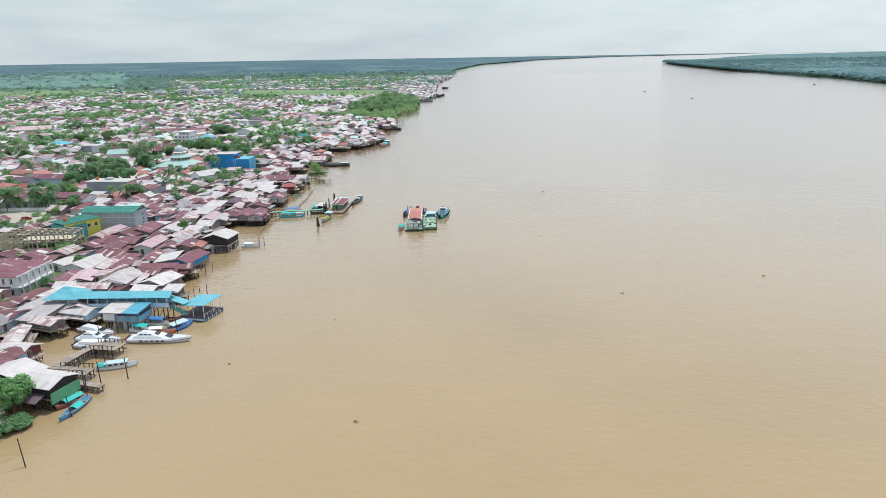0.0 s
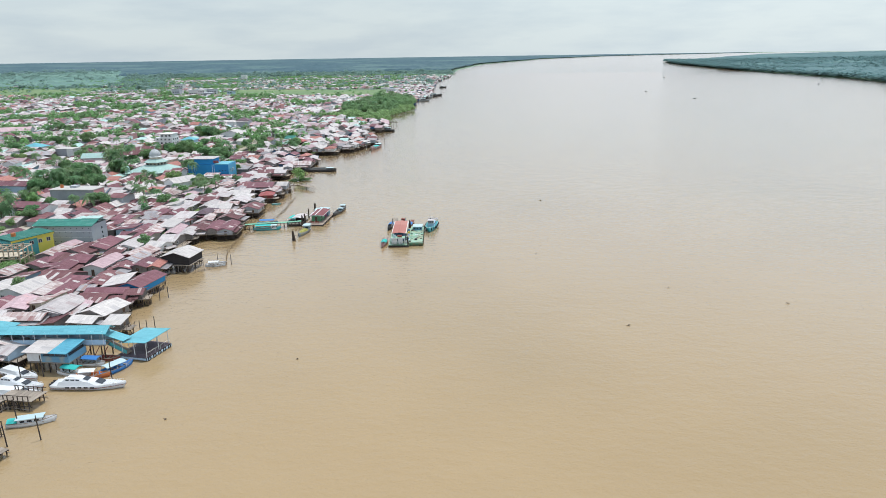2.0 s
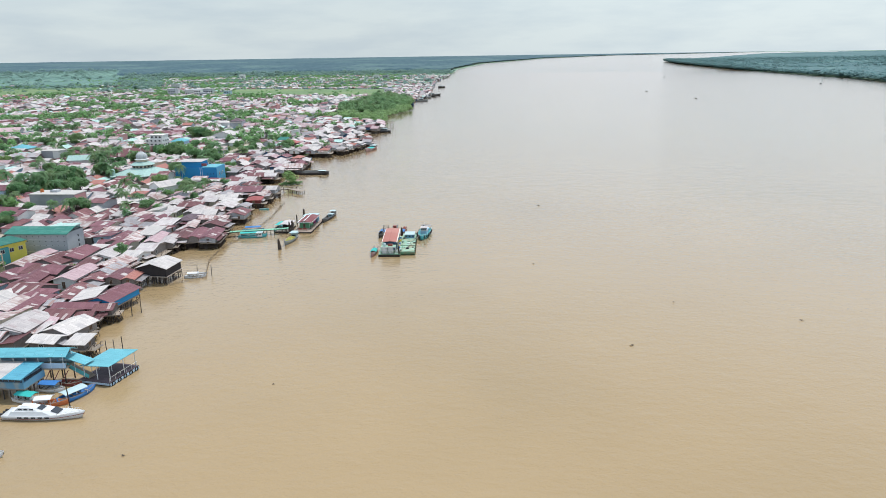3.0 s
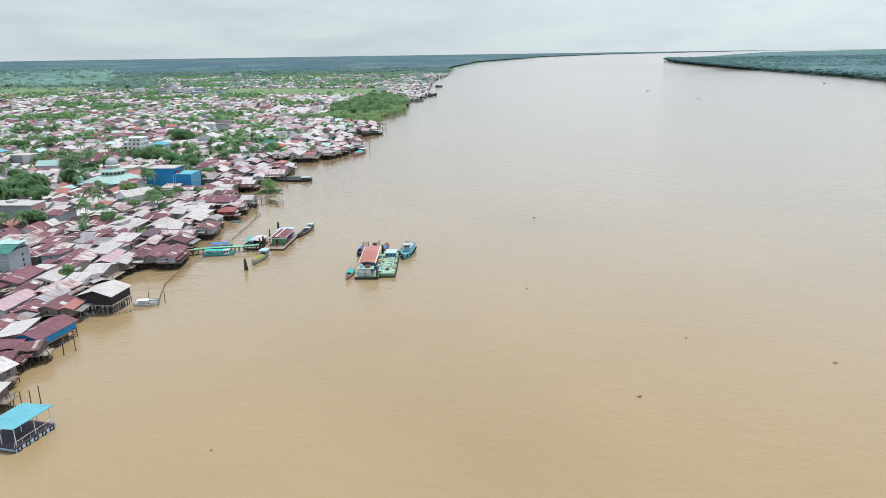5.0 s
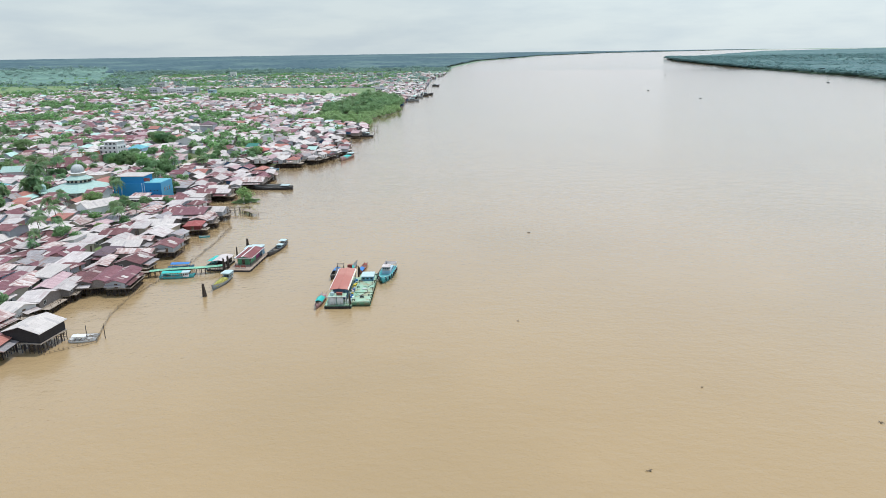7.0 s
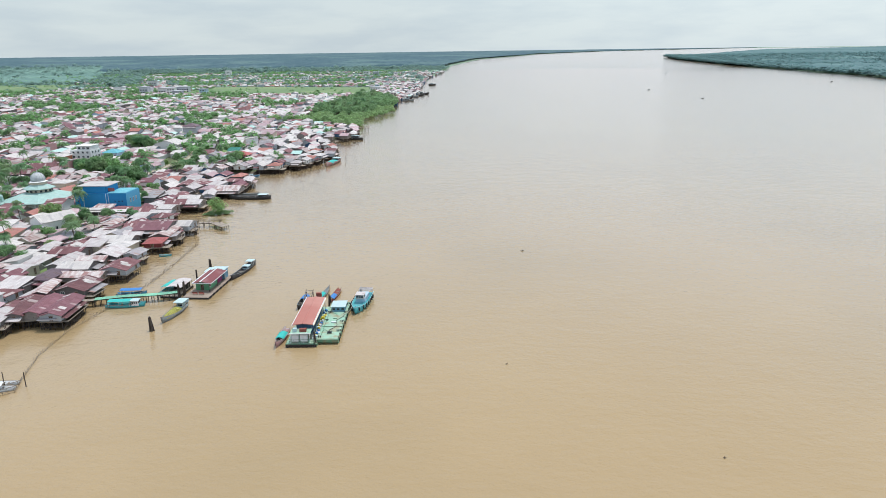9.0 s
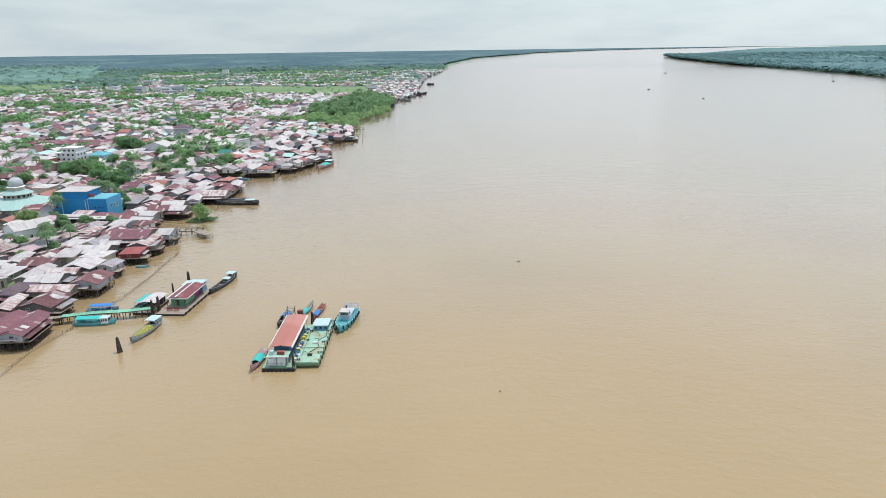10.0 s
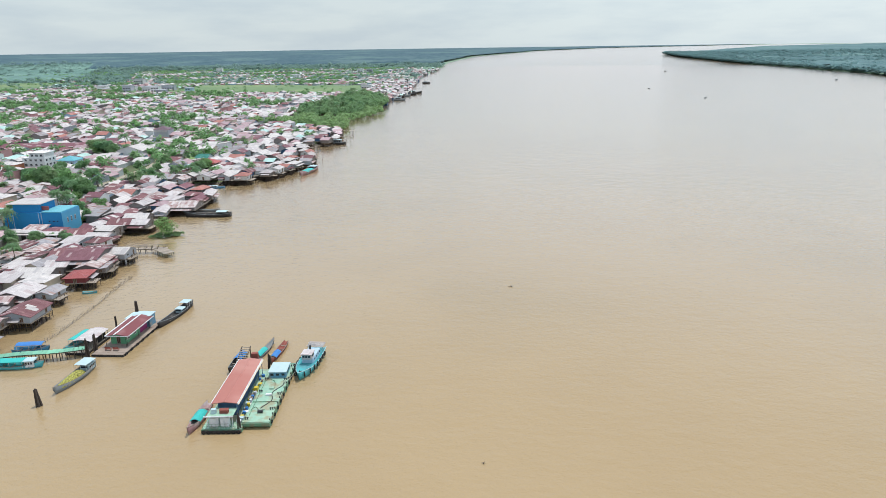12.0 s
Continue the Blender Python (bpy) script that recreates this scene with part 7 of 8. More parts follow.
front(-98.0, 306.4, 4.7, 12.5, -0, "zinc", "w_wood", "gable", "y", False, 0, 4.1)
front(-102.5, 317.7, 9.8, 7.6, -6, "rust", "w_wood", "gable", "x", False, 2, 3.9)
front(-111.8, 321.7, 4.5, 10.8, 12, "zinc", "w_wood", "gable", "y", False, 0, 3.9)
front(-79.8, 351.7, 8.1, 7.4, -3, "white", "w_grey", "gable", "x", True, 0, 4.1)
front(-92.7, 350.1, 11.3, 12.5, 6, "rust", "w_wood", "gable", "x", False, 2, 4.0)
front(-91.3, 339.2, 6.2, 6.6, 3, "zinc", "w_wood", "gable", "x", False, 0, 3.9)
front(-81.3, 340.5, 6.0, 12.0, 3, "striped", "w_wood", "gable", "y", True, 0, 3.9)
front(-77.7, 337.9, 3.3, 6.3, 7, "grey", "w_wood", "shed", "y", True, 0, 3.3)
front(-94.9, 371.5, 8.0, 6.1, -5, "zinc", "w_grey", "gable", "x", False, 0, 3.9)
front(-105.9, 376.9, 12.3, 8.4, 5, "rust", "w_wood", "gable", "x", False, 0, 3.7)
front(-96.1, 390.2, 7.4, 8.5, 7, "rust", "w_wood", "gable", "x", True, 0, 3.9)
front(-88.7, 390.1, 6.4, 7.3, -2, "zinc", "w_wood", "gable", "x", True, 0, 3.9)
front(-93.5, 398.5, 8.3, 8.6, 4, "white", "w_wood", "gable", "x", False, 0, 3.9)
front(-89.4, 410.7, 4.7, 12.5, 11, "zinc", "w_grey", "gable", "y", True, 0, 3.9)
front(-99.9, 404.4, 5.0, 12.5, 12, "rust", "w_wood", "gable", "y", False, 0, 3.9)
front(-105.9, 408.2, 6.8, 12.5, 11, "zinc", "w_wood", "gable", "y", False, 0, 3.9)
front(-83.7, 420.5, 11.1, 11.2, 1, "striped", "w_wood", "gable", "x", True, 0, 3.7)
front(-82.5, 432.3, 4.9, 12.5, 4, "maroon", "w_cream", "gable", "y", True, 0, 3.9)
front(-81.3, 442.8, 4.4, 12.5, 8, "zinc", "w_wood", "gable", "y", True, 0, 3.9)
front(-96.9, 445.7, 7.9, 12.5, -1, "striped", "w_wood", "gable", "y", False, 0, 3.9)
front(-103.0, 435.3, 7.2, 12.5, 5, "striped", "w_wood", "gable", "y", False, 1, 3.9)
front(-108.1, 433.3, 6.0, 12.5, 9, "rust", "w_wood", "gable", "y", False, 1, 3.9)
part("side_screen", box(0, -3.75, 1.5, 6.8, 0.12, 2.2), "w_green", shed, "green boarded screen wall")
part("apron_roof", moved(box(0, 0, 0, 2.4, 8.0, 0.08), pose(-4.6, 1.5, 3.0, 0, -20, 0)), "slate", shed, "dark sheet apron roof")


THICKET = [(-62, 690), (-64, 765), (-49, 800), (-46, 895), (-50, 971), (-54, 1029), (-93, 1117), (-117, 1122), (-115, 964), (-130, 886), (-121, 790), (-160, 784), (-144, 756), (-107, 731), (-83, 710)]


def in_mangrove(x, y):
    """The wedge of mangrove between the town and the next hamlet."""
    inside = False
    for (ax, ay), (bx, by) in zip(THICKET, THICKET[1:] + THICKET[:1]):
        if (ay > y) != (by > y) and x < ax + (bx - ax) * (y - ay) / (by - ay):
            inside = not inside
    return inside


def in_meadow(x, y):
    if -430 < x < -106:
        return 1150 + 0.233 * (-106 - x) < y < 1382 + 0.32 * (-122 - x)
    return x < -705 + 25 * math.sin(y * 0.06) and 1310 < y < 1660


def far_share(x, y):
    """Share of the ground that is built on, thinning out behind the town."""
    patch = noise.noise((x * 0.006, y * 0.010, 5.0))
    if y < 1480:
        return 0.9 if x > -680 else 0.35
    if x > -0.40 * y:
        return max(0.0, min(0.75, 0.45 + 0.9 * patch)) * step(2500, 1900, y)
    return max(0.0, min(0.6, 0.12 + 0.9 * patch)) * step(2000, 1500, y)


def green(x, y):
    """Share of trees against houses."""
    g = 0.5 + 0.9 * noise.noise((x * 0.011, y * 0.011, 3.0)) + 0.35 * noise.noise((x * 0.035, y * 0.035, 7.0))
    g += 0.03 + 0.06 * step(430, 560, y) + 0.02 * step(600, 1300, y) - 0.45 * step(75, 0, -x - 78)
    if in_mangrove(x, y) or in_meadow(x, y):
        g = 2.0
    return g


rng = random.Random(5)
FAR_V, FAR_F = {}, {}
TREES = []
yy = 100.0
while yy < 2390:
    xx = along(SHORE, yy) - (4.0 if yy < 430 else -1.0)
    stepx = 7.0 if yy < 500 else 8.6
    while xx > -0.70 * yy - 60 and xx > -1250:
        x, y = xx + rng.uniform(-1.6, 1.6), yy + rng.uniform(-1.6, 1.6)
        xx -= stepx + rng.uniform(0, 2.0)
        g = green(x, y)
        if g == 2.0:
            continue
        if g > 0.86:
            TREES.append((x, y, g))
            continue
        if g > 0.66 and rng.random() < 0.6:
            TREES.append((x, y, g))
        if 204 < y < 238 and -160 < x < -122:
            continue
        w, l = rng.uniform(4.8, 7.2), rng.uniform(6.2, 9.5)
        if y > 1150 and rng.random() > far_share(x, y):
            continue
        if not free(x, y, 2.2):
            continue
        # fewer rusty roofs farther off, the paler mix partly imitating haze
        rusty = 0.62 if y < 300 else 0.32 if y < 480 else 0.15
        if x > along(SHORE, y) - 26 and y > 385:
            roof = rng.choice(["zinc", "grey", "zinc", "rust", "white", "grey", "maroon", "striped"])
        if y > 500:
            w, l = rng.uniform(5.5, 8.5), rng.uniform(7.0, 11.0)
        roof = rng.choice(["rust", "rust", "maroon", "maroon", "striped", "rust"]) if rng.random() < rusty else rng.choice(["zinc", "white", "zinc", "white", "grey", "grey", "zinc", "striped", "zinc", "white", "grey", "zinc", "pink", "white", "white", "pink", "grey", "zinc", "white", "striped", "orange", "white", "zinc", "pink", "mint"])
        wall = rng.choice(["w_wood", "w_cream", "w_white", "w_cream", "w_grey", "w_paleblue", "w_pink", "w_wood", "w_white", "w_white", "w_grey"])
        if x > along(SHORE, y) - 26 and y > 385:
            w, l = rng.uniform(4.8, 6.6), rng.uniform(6.5, 9.0)
            wall = rng.choice(["w_wood", "w_wood", "w_grey", "w_wood", "w_wood", "w_navy", "w_white", "w_grey"])
        turn = -8 + rng.uniform(-6, 6)
        kind = rng.choice(["gable", "gable", "gable", "hip", "shed"])
        ridge = rng.choice("xy")
        shore = x > along(SHORE, y) - 14 or (y > 430 and x > along(SHORE, y - 9) - 12)
        if y < 400 and x > -135:
            house(x, y, w, l, turn, roof, wall, 1.9 if shore else 1.5, rng.uniform(1.7, 2.4), rng.uniform(0.6, 1.2), kind, ridge, stilts=shore, patches=rng.randint(1, 4) if roof in ("rust", "maroon") else 0,
                  openings=1 if x > -140 else 0)
        elif y < 720 and shore:
            house(x, y, w, l, turn, roof, wall, 2.6, rng.uniform(1.7, 2.3), rng.uniform(0.8, 1.4), rng.choice(["gable", "gable", "hip"]), ridge, stilts=shore, openings=1 if y < 560 else 0, legs=2.2)
        else:
            e, r = 1.5 + rng.uniform(1.9, 2.6) + (2.6 if rng.random() < 0.04 else 0), rng.uniform(1.0, 2.0)
            if ridge == "x":
                w, l, turn = l, w, turn + 90
            m = pose(x, y, 0, 0, 0, turn)
            for key, geo in ((roof, roof_geo(kind, w, l, e, r)), (wall, wall_geo(kind, w, l, 0.3, e, r))):
                gv, gf = moved(geo, m)
                k = len(FAR_V.setdefault(key, []))
                FAR_V[key] += gv
                FAR_F.setdefault(key, []).extend(tuple(i + k for i in q) for q in gf)
    yy += 8.0 if yy < 500 else 10.0 if yy < 1500 else 15.0

# lean-tos and sheds wedged between the front houses
for k in range(130):
    y = rng.uniform(128, 425)
    x = along(SHORE, y) - rng.uniform(-3, 70)
    big = [t for t in TAKEN if t[2] >= 4 and (t[0] - x) ** 2 + (t[1] - y) ** 2 < (t[2] * 0.9) ** 2]
    if big or green(x, y) > 0.8 or (146 < y < 170 and x > -112) or (204 < y < 238 and x < -122):
        continue
    house(x, y, rng.uniform(3.2, 5.0), rng.uniform(4.5, 7.5), -4 + rng.uniform(-8, 8), rng.choice(["rust", "maroon", "striped", "grey", "zinc", "rust", "maroon"] if y < 300 else ["zinc", "grey", "striped", "rust", "maroon", "white"]),
          "w_wood", 1.5, rng.uniform(1.4, 1.9), rng.uniform(0.5, 0.9), rng.choice(["shed", "gable"]), rng.choice("xy"), stilts=x > along(SHORE, y) - 9, openings=0, name="lean_to", base=0.6,
          extra="low sheet-roofed lean-to shed wedged between houses")

far_town = thing("far_houses", pose(0, 0, 0), "far houses with white, zinc and rusty roofs among trees", "houses", kind="stuff")
for key in FAR_V:
    part("roofs" if key in ROOFS else "walls", (FAR_V[key], FAR_F[key]), key, far_town)


# ---- trees ----
def leaf_cloud(n, centres, size, rnd, flat=0.6):
    """Many small bent leaf clumps, scattered over the shells of uneven lobes."""
    v, f = [], []
    for k in range(n):
        cx, cy, cz, R = centres[k % len(centres)]
        d = Vector((rnd.gauss(0, 1), rnd.gauss(0, 1), rnd.gauss(0.25, 0.8))).normalized()
        rad = R * rnd.uniform(0.62, 1.12)
        p = Vector((cx, cy, cz)) + Vector((d.x * rad, d.y * rad, d.z * rad * flat))
        s = size * rnd.uniform(0.6, 1.4)
        q = (d + Vector((0, 0, 0.9))).to_track_quat("Z", "Y").to_matrix() @ Euler((rnd.uniform(-0.7, 0.7), rnd.uniform(-0.7, 0.7), rnd.uniform(0, 6.3))).to_matrix()
        b = len(v)
        for x, y, z in ((-1, -0.5, 0), (0.1, -0.8, 0.15), (1.1, 0.1, -0.2), (0.2, 0.9, 0.1), (-0.8, 0.5, -0.15)):
            v.append(tuple(p + q @ Vector((x * s, y * s, z * s))))
        f.append((b, b + 1, b + 2, b + 3, b + 4))
    return v, f


def broad_tree(name, h, spread, seed, leaf="leaf", n=900, label="broad-leaved tree with an uneven green crown"):
    rnd = random.Random(seed)
    ob = thing(name, pose(0, 0, 0), label, "tree", "trees of the town")
    limbs = [beam((0, 0, -0.5), (rnd.uniform(-.3, .3), rnd.uniform(-.3, .3), h * 0.45), 0.03 * h, 7, 0.018 * h)]
    lobes = []
    for k in range(9):
        a, r = 2 * math.pi * k / 9 + rnd.uniform(-.3, .3), spread * rnd.uniform(0.25, 0.75)
        z = h * rnd.uniform(0.42, 0.88)
        limbs.append(beam((0, 0, h * rnd.uniform(0.3, 0.45)), (r * math.cos(a), r * math.sin(a), z), 0.014 * h, 5, 0.005 * h))
        lobes.append((r * math.cos(a), r * math.sin(a), z, spread * rnd.uniform(0.28, 0.48)))
    lobes.append((0, 0, h * 0.86, spread * 0.4))
    part("trunk", join(*limbs), "bark", ob)
    part("crown", leaf_cloud(n * 3, lobes, spread * 0.055, rnd, 0.85), leaf, ob)
    return ob


def palm_tree(name, h, seed):
    rnd = random.Random(seed)
    ob = thing(name, pose(0, 0, 0), "coconut palm with a slender trunk and drooping fronds", "palm", "palms of the town")
    lean = Vector((rnd.uniform(-1, 1), rnd.uniform(-1, 1), 0)) * 0.9
    pts = [Vector((0, 0, -0.5)) + lean * (k / 5) ** 2 + Vector((0, 0, (h + 0.5) * k / 5)) for k in range(6)]
    part("trunk", join(*[beam(a, b, 0.2 - 0.015 * k, 6, 0.2 - 0.015 * (k + 1)) for k, (a, b) in enumerate(zip(pts, pts[1:]))]), "bark", ob)
    v, f = [], []
    for k in range(24):
        az, up, L = 2 * math.pi * k / 12 + rnd.uniform(-.2, .2), rnd.uniform(-0.2, 1.05), rnd.uniform(4.2, 5.6)
        side = Vector((-math.sin(az), math.cos(az), 0))
        prev = None
        for i in range(9):
            s = i / 8
            out = L * (s * math.cos(up * 0.9)) * (1 - 0.15 * s)
            z = L * (s * math.sin(up) - 0.75 * s * s)
            p = pts[-1] + Vector((math.cos(az) * out, math.sin(az) * out, z))
            if prev is not None:
                wd = 1.25 * math.sin(math.pi * min(1, s * 0.9 + 0.08)) + 0.08
                for sg in (-1, 1):
                    b = len(v)
                    tip = (prev + p) / 2 + side * sg * wd + Vector((0, 0, -0.35 * wd)) + (p - prev) * 0.6
                    v += [tuple(prev), tuple(p), tuple(tip)]
                    f.append((b, b + 1, b + 2))
            prev = p
    part("frond_crown", (v, f), "palm_leaf", ob)
    return ob


PROTO = [broad_tree("tree", 8.5, 4.2, 1), broad_tree("tree", 10.5, 5.2, 2, "leaf", 1100), broad_tree("tree", 6.0, 3.2, 3, "leaf_light", 700, "low light-green leafy tree"),
         broad_tree("tree", 7.5, 4.6, 4, "leaf_light", 900, "light-green spreading tree with gaps in its crown")]
SPARSE = broad_tree("water_tree", 6.5, 4.0, 9, "leaf_light", 260, "sparse light-green tree growing out of the shallows")
PALMS = [palm_tree("palm_tree", 8.4, 5), palm_tree("palm_tree", 10.4, 6), palm_tree("palm_tree", 6.6, 7)]
USED = set()


def plant(proto, x, y, s, turn, z=0.8):
    m = pose(x, y, z, 0, 0, turn)
    if proto not in USED:
        USED.add(proto)
        proto.matrix_basis = m @ Matrix.Scale(s, 4)
        return proto
    ob = copy_thing(proto, m)
    ob.scale = (s, s, s)
    return ob


trng = random.Random(11)
# single trees and groves by hand: x, y, radius x, radius y, number, share of palms
GROVES = [(-82.6, 112.6, 1.8, 1.2, 4, 0.0), (-112.5, 179.0, 1.0, 1.0, 2, 0.0), (-114.5, 200.0, 1.0, 1.0, 1, 0.0), (-117.0, 164.0, 3.0, 3.0, 3, 0.0), (-184.0, 360.0, 8.0, 20.0, 16, 0.6), (-189.0, 350.0, 7.0, 10.0, 12, 0.9), (-184.0, 367.0, 6.0, 6.0, 7, 0.6), (-168.0, 316.0, 3.0, 3.0, 2, 0.0), (-177.0, 400.0, 6.0, 10.0, 7, 0.8),
          (-190.0, 289.0, 5.0, 2.0, 5, 1.0), (-181.0, 288.5, 5.0, 1.6, 6, 1.0), (-173.0, 290.5, 4.0, 1.6, 4, 1.0), (-162.0, 283.0, 4.0, 7.0, 6, 0.2), (-167.0, 247.5, 5.0, 4.0, 6, 0.0), (-156.5, 256.0, 3.0, 2.0, 3, 0.0), (-170.0, 477.0, 10.0, 4.0, 9, 0.0), (-335.0, 640.0, 22.0, 26.0, 22, 0.9), (-282.0, 532.0, 20.0, 10.0, 8, 0.3),
          (-284.0, 440.0, 14.0, 10.0, 9, 0.4), (-197.0, 437.0, 6.0, 9.0, 10, 0.9), (-188.0, 580.0, 14.0, 22.0, 16, 0.5), (-136.0, 446.0, 4.0, 14.0, 7, 0.4), (-110.0, 369.0, 8.0, 3.0, 5, 0.6), (-118.0, 355.0, 8.0, 4.0, 4, 0.5),
          (-150.0, 352.0, 10.0, 6.0, 3, 0.2), (-128.0, 300.0, 8.0, 8.0, 1, 0.2), (-120.0, 330.0, 6.0, 8.0, 1, 0.2), (-100.0, 247.0, 2.0, 2.0, 1, 0.0), (-77.0, 383.0, 2.6, 1.0, 2, 0.0)]
for gx, gy, rx, ry, n, palms in GROVES:
    for k in range(n):
        a, r = trng.uniform(0, 6.28), math.sqrt(trng.random())
        x, y = gx + rx * r * math.cos(a), gy + ry * r * math.sin(a)
        p = trng.choice(PALMS) if trng.random() < palms else trng.choice(PROTO)
        if gy == 383.0:
            p = SPARSE
        if gy == 112.6:
            p = PROTO[3]
        plant(p, x, y, trng.uniform(0.75, 1.15) * (0.85 if gy == 112.6 else 0.6 if gy in (369.0, 355.0, 247.0, 256.0, 247.5, 283.0, 316.0, 352.0, 300.0, 330.0) else 0.6 if gy in (179.0, 200.0, 164.0) else 1.0), trng.uniform(0, 360), -0.2 if gy == 383.0 else 0.8)
for k in range(150):
    y = trng.uniform(300, 520)
    x = along(SHORE, y) - 22 - (0.62 * y - 70) * trng.random()
    if free(x, y, 1.5) and not (190 < y < 242 and x < -115):
        plant(trng.choice(PALMS) if trng.random() < 0.6 else trng.choice(PROTO), x, y, trng.uniform(0.6, 0.95), trng.uniform(0, 360))
near_trees = [t for t in TREES if t[1] < 520 and free(t[0], t[1], 2.0) and not (t[1] < 335 and t[0] > -165) and not (190 < t[1] < 242 and t[0] < -115)]
for x, y, g in near_trees:
    for k in range(1):
        p = trng.choice(PALMS) if trng.random() < 0.5 else trng.choice(PROTO)
        plant(p, x + trng.uniform(-4, 4), y + trng.uniform(-4, 4), trng.uniform(0.5, 0.85), trng.uniform(0, 360))


def wood(name, spots, leaf, label, per=30, seed=1, size=0.34, up=0.8):
    """Far trees: clumps of leaves joined to one mesh. spots: x, y, height, spread."""
    r = np.random.RandomState(seed)
    S = np.array(spots)
    N = len(S)
    d = r.normal(size=(N, per, 3))
    d[..., 2] = np.abs(d[..., 2]) * 0.9 - 0.15
    d /= np.linalg.norm(d, axis=2, keepdims=True)
    rad = r.uniform(0.55, 1.1, size=(N, per, 1))
    c = np.zeros((N, per, 3))
    c[..., 0], c[..., 1], c[..., 2] = S[:, None, 0], S[:, None, 1], S[:, None, 2] * 0.55 + S[:, None, 4]
    c += d * rad * np.stack([S[:, 3], S[:, 3], S[:, 2] * 0.45], 1)[:, None, :]
    a = r.normal(size=(N, per, 3))
    d[..., 2] += up
    d /= np.linalg.norm(d, axis=2, keepdims=True)
    a -= (a * d).sum(2, keepdims=True) * d * 0.75
    a /= np.linalg.norm(a, axis=2, keepdims=True)
    b = np.cross(d, a)
    s = (S[:, 3] * size)[:, None, None] * r.uniform(0.6, 1.3, size=(N, per, 1))
    quad = np.stack([c - a * s - b * s * 0.5, c + a * s * 0.3 - b * s, c + a * s + b * s * 0.4, c - a * s * 0.4 + b * s], 2).reshape(-1, 3)
    me = bpy.data.meshes.new(name)
    nq = N * per
    me.vertices.add(nq * 4)
    me.vertices.foreach_set("co", quad.astype(np.float32).ravel())
    me.loops.add(nq * 4)
    me.loops.foreach_set("vertex_index", np.arange(nq * 4, dtype=np.int32))
    me.polygons.add(nq)
    me.polygons.foreach_set("loop_start", np.arange(0, nq * 4, 4, dtype=np.int32))
    me.update()
    me.validate()
    me.materials.append(M[leaf])
    return tagged(new(name, me), label, "trees", kind="stuff")


spots = []
for x, y, g in TREES:
    if y >= 520:
        for k in range(1 if g < 1.5 else 5):
            h = trng.uniform(5.0, 9.0) if g < 1.5 else trng.uniform(6, 11)
            spots.append((x + trng.uniform(-6, 6), y + trng.uniform(-6, 6), h, h * 0.45, 0.8))
for k in range(1400):
    y = 430 + 1050 * trng.random() ** 0.85
    x = along(SHORE, y) - 12 - (0.66 * y - 20) * trng.random()
    h = trng.uniform(4.0, 7.5)
    if green(x, y) != 2.0 and noise.noise((x * 0.02, y * 0.02, 8.0)) > 0.02:
        spots.append((x, y, h, h * trng.uniform(0.32, 0.5), 0.8))
for k in range(260):
    x = trng.choice((trng.uniform(-430, -106), trng.uniform(-1150, -700)))
    y = (1150 + 0.23 * (-106 - x) if x > -450 else 1315) + trng.choice((trng.uniform(-25, 12), trng.uniform(0, 330)))
    h = trng.uniform(2.5, 6.0)
    if y < 1670 and (x < -690 or y < 1400 + 0.32 * (-122 - x)):
        spots.append((x, y, h, h * 0.5, 1.2))
wood("town_trees", spots[::2], "leaf", "scattered green trees between the far houses", 60, 3, 0.26)
wood("town_trees", spots[1::2], "leaf_light", "scattered light green trees between the far houses", 60, 13, 0.22)
mang, copse = [], []
while len(mang) + len(copse) < 820:
    x, y = trng.uniform(-165, -40), trng.uniform(683, 1125)
    if in_mangrove(x + 3 * math.sin(y * 0.05), y):
        if y < 815 or (x > -64 and y < 900):
            h = trng.uniform(4, 7)
            mang.append((x, y, h, min(4.0, h * 0.5), 0.0))
        else:
            h = trng.uniform(6, 11)
            copse.append((x, y, h, min(4.6, h * 0.45), 0.0))
wood("mangrove", mang, "mangrove_leaf", "dense light green mangrove thicket along the river bank", 150, 4, 0.18)
wood("waterside_wood", copse, "leaf", "taller dark green wood behind the mangrove thicket", 130, 14, 0.18)
for k in range(34):
    x, y = trng.uniform(-128, -60), trng.uniform(830, 1110)
    if in_mangrove(x, y):
        plant(trng.choice(PALMS[:2]), x, y, trng.uniform(0.95, 1.25), trng.uniform(0, 360))
bush = []
for k in range(60):
    bush.append((trng.uniform(-88, -76.5), trng.uniform(104, 111.5), trng.uniform(1.2, 2.4), trng.uniform(0.8, 1.5), 0.0))
wood("bank_bushes", bush, "leaf", "low dark green bushes at the water's edge", 260, 5, 0.14)
shrub = [(trng.uniform(-82, -71), trng.uniform(381, 385), trng.uniform(0.8, 2.0), trng.uniform(0.7, 1.3), -0.2) for k in range(26)]
wood("islet_shrub", shrub, "leaf", "low green shrub growing out of the shallows", 200, 6, 0.14)
weeds = []
for k in range(260):
    y = trng.uniform(120, 420)
    weeds.append((along(SHORE, y) - trng.uniform(10, 90), y, trng.uniform(1.2, 3.0), trng.uniform(1.0, 2.0), 0.8))
wood("garden_bushes", weeds, "leaf_light", "light green garden bushes between the houses", 110, 7, 0.2)

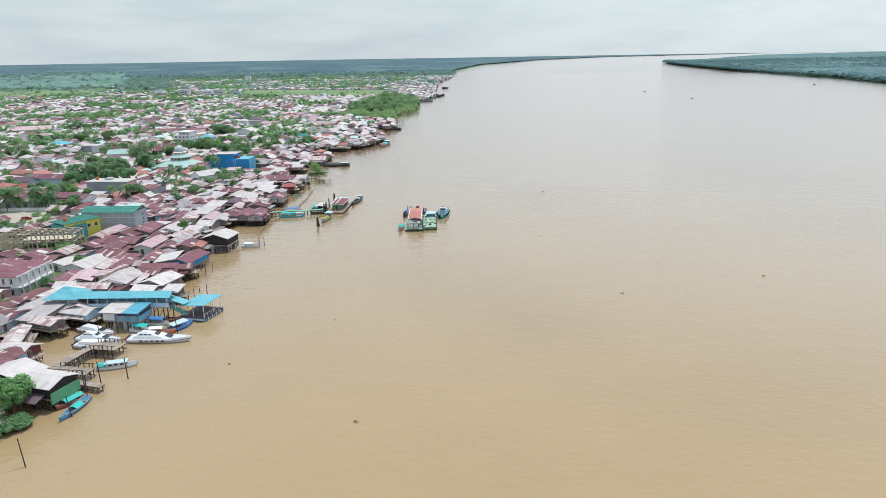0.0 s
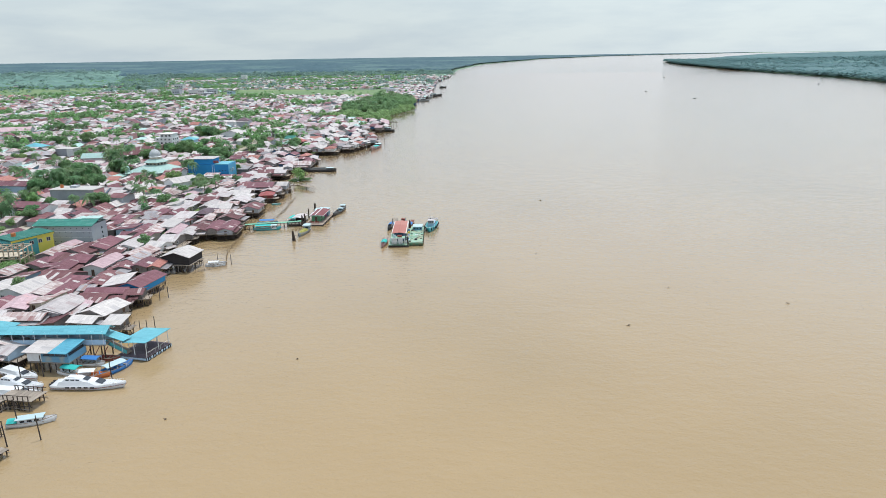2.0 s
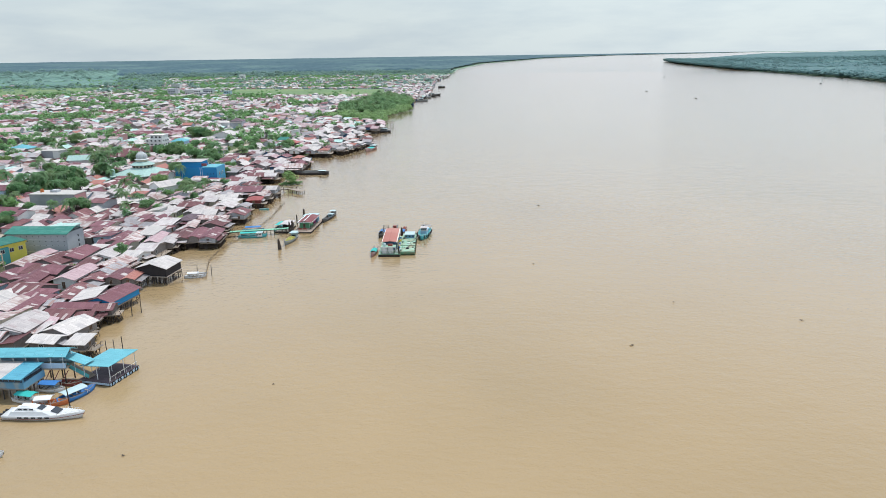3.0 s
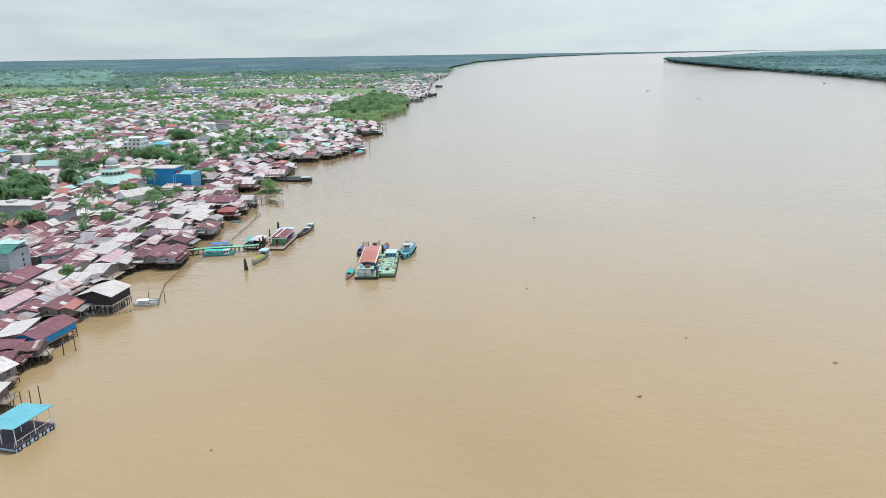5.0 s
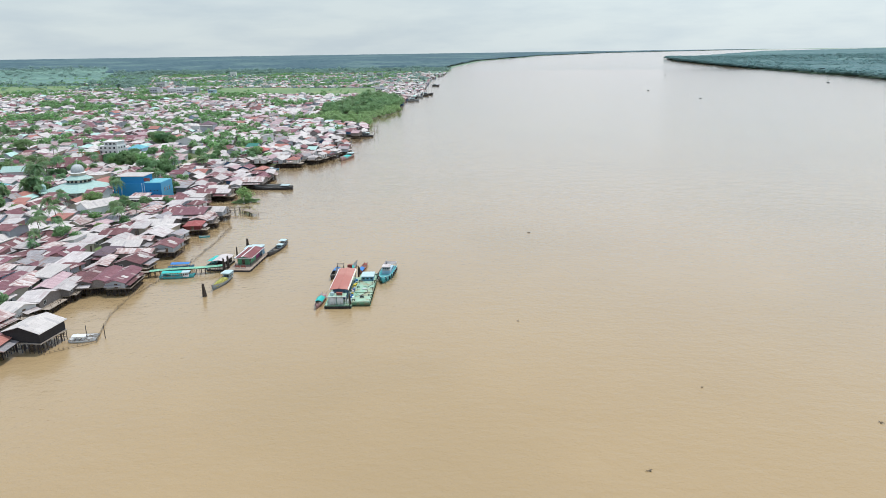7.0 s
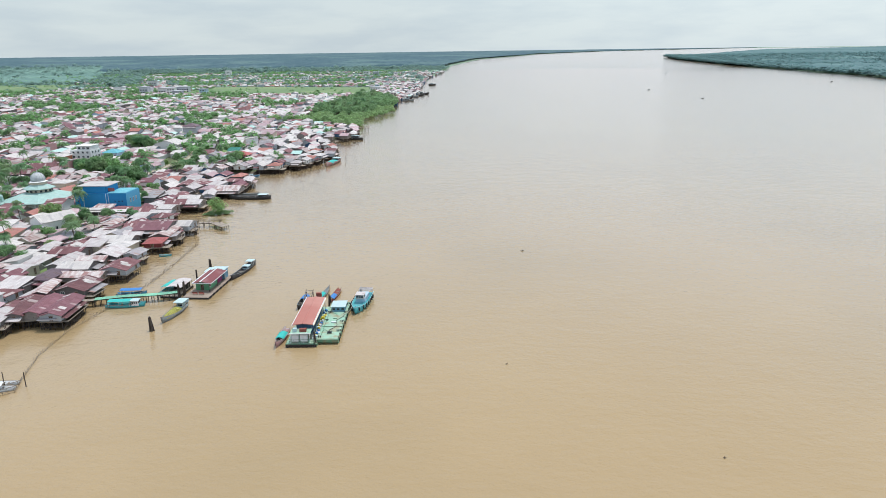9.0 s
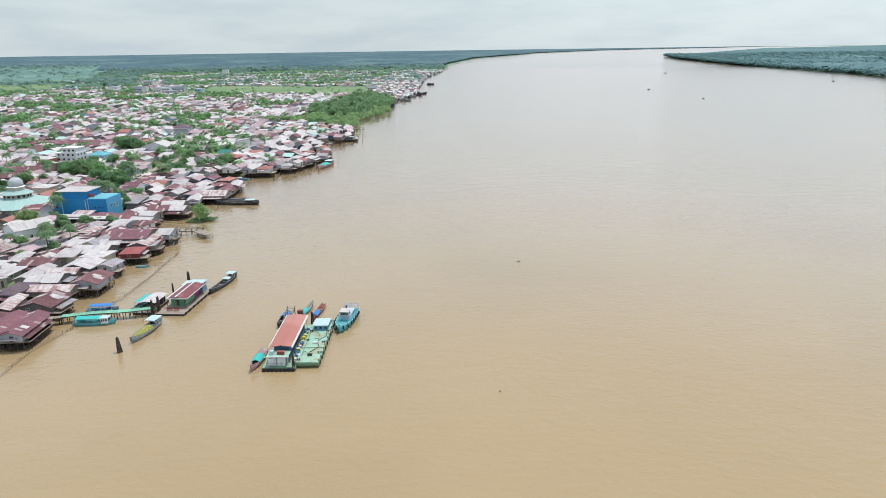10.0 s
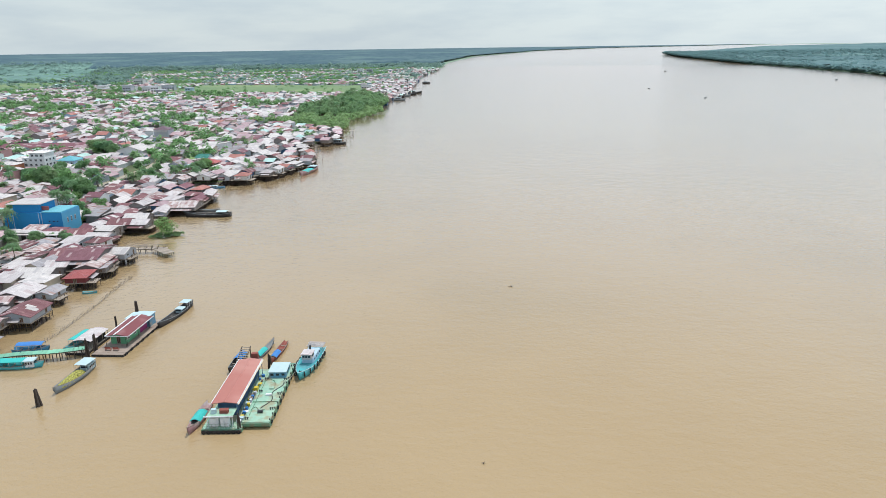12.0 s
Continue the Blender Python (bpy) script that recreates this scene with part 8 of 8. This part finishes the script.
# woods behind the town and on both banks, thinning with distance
# bluish-grey tint in this leaf colour imitates the haze of distance
M["leaf_far_hazy"] = leafy(mat("haze_tinted_far_leaves", (0.245, 0.365, 0.325), (0.205, 0.32, 0.295), 0.7, 0.02, vary=0.16, isle=True))
far = []
frng = random.Random(21)
while len(far) < 7500:
    y = 1340 + 2900 * frng.random() ** 1.2
    x = along(SHORE, y) - (0.75 * y + 100) * frng.random()
    field = noise.noise((x * 0.0045, y * 0.012, 5.0))
    if in_meadow(x, y) and frng.random() < 0.96:
        continue
    if y < 1460 and frng.random() < 0.85:
        continue
    if x > -0.40 * y and y < 2400 and frng.random() < 0.84 + 0.1 * (field < 0):
        continue
    if x <= -0.43 * y - 60 and y > 1690 and frng.random() < 0.75:
        continue
    if y > 2900 and x > -0.47 * y:
        continue
    if y >= 2100 and field < -0.3 and frng.random() < 0.6:
        continue
    h = frng.uniform(5, 9) + (6 if frng.random() < 0.05 else 0)
    far.append((x, y, h, h * 0.6, 0.5))
far = [(*pull(x, y, 0)[:2], h, s, pull(x, y, 0)[2] + 0.5) for x, y, h, s, z in far]
wood("far_woods", far, "leaf_far_hazy", "distant low forest behind the town", 26, 8, 0.30, 2.4)
bank = []
while len(bank) < 7000:
    y = 1350 + 3600 * frng.random() ** 1.4
    x = along(RIGHT, min(y, 5290)) + 1 + 1500 * frng.random() ** 2.2
    h = frng.uniform(7, 13)
    bx, by, bz = pull(x, y, 0)
    bank.append((bx, by, h, h * 0.75, bz))
# leaves pushed towards blue: aerial haze put into their base colour
M["leaf_bank_hazy"] = leafy(mat("haze_tinted_bank_leaves", (0.18, 0.315, 0.305), (0.15, 0.275, 0.275), 0.7, 0.02, vary=0.12, isle=True))
wood("opposite_woods", bank, "leaf_bank_hazy", "distant forest on the opposite bank", 24, 9, 0.34, 3.0)


def canopy(name, side, radii, turns, h, label, crowns=None, keep=None):
    """The far forest as one uneven sheet of crowns."""
    v, f, idx = [], [], {}
    for i, r in enumerate(radii):
        for k, a in enumerate(turns):
            x, y = MID[0] + r * math.sin(a), MID[1] + r * math.cos(a)
            inside = (along(SHORE, y) - x) if side < 0 else (x - along(RIGHT, y))
            share = keep(x, y) if keep else 1.0
            if inside < 12 or share <= 0:
                continue
            z = h * (0.55 + 0.45 * min(1, inside / 30)) * (1.0 + 0.45 * noise.noise((x * 0.02, y * 0.02, 1.0)) + 0.3 * noise.noise((x * 0.004, y * 0.004, 2.0)) + 0.3 * noise.noise((x * 0.07, y * 0.07, 4.0)))
            idx[i, k] = len(v)
            v.append(pull(x, y, (0.6 + z * share if keep else z) if i else -1))
    for i in range(len(radii) - 1):
        for k in range(len(turns) - 1):
            q = [idx.get(c) for c in ((i, k), (i, k + 1), (i + 1, k + 1), (i + 1, k))]
            if None not in q:
                f.append(tuple(q))
    ob = new(name, mesh_of(name, v, f, crowns or m_canopy))
    return tagged(ob, label, "forest", kind="stuff")


# crown colours with painted haze, bluest on the farthest forest
m_scrub = mat("haze_tinted_woodland_crowns", (0.125, 0.225, 0.19), (0.095, 0.18, 0.158), 0.85, 0.06, 8.0, amount=1.0, third=(0.15, 0.255, 0.21), third_scale=0.006)
m_bank = mat("haze_tinted_opposite_crowns", (0.088, 0.165, 0.17), (0.066, 0.135, 0.145), 0.85, 0.05, 8.0, amount=1.0, third=(0.105, 0.19, 0.185), third_scale=0.005)
m_canopy = mat("haze_tinted_canopy", (0.052, 0.108, 0.128), (0.036, 0.084, 0.106), 0.8, 0.012, 8.0, amount=1.0, third=(0.085, 0.15, 0.15), third_scale=0.0045)
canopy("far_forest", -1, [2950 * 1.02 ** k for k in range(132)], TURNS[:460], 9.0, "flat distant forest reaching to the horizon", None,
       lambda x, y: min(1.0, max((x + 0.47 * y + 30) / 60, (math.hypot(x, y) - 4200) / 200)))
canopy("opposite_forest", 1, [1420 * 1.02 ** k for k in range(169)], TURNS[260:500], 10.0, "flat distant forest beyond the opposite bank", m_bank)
canopy("near_woodland", -1, [1680 * 1.009 ** k for k in range(112)], TURNS[:330], 6.5, "wide low woodland behind the town and its meadow", m_scrub,
       lambda x, y: min(1.0, (y - 1690) / 60, (70 * noise.noise((x * 0.008, y * 0.008, 6.0)) - 60 - 0.43 * y - x) / 40))
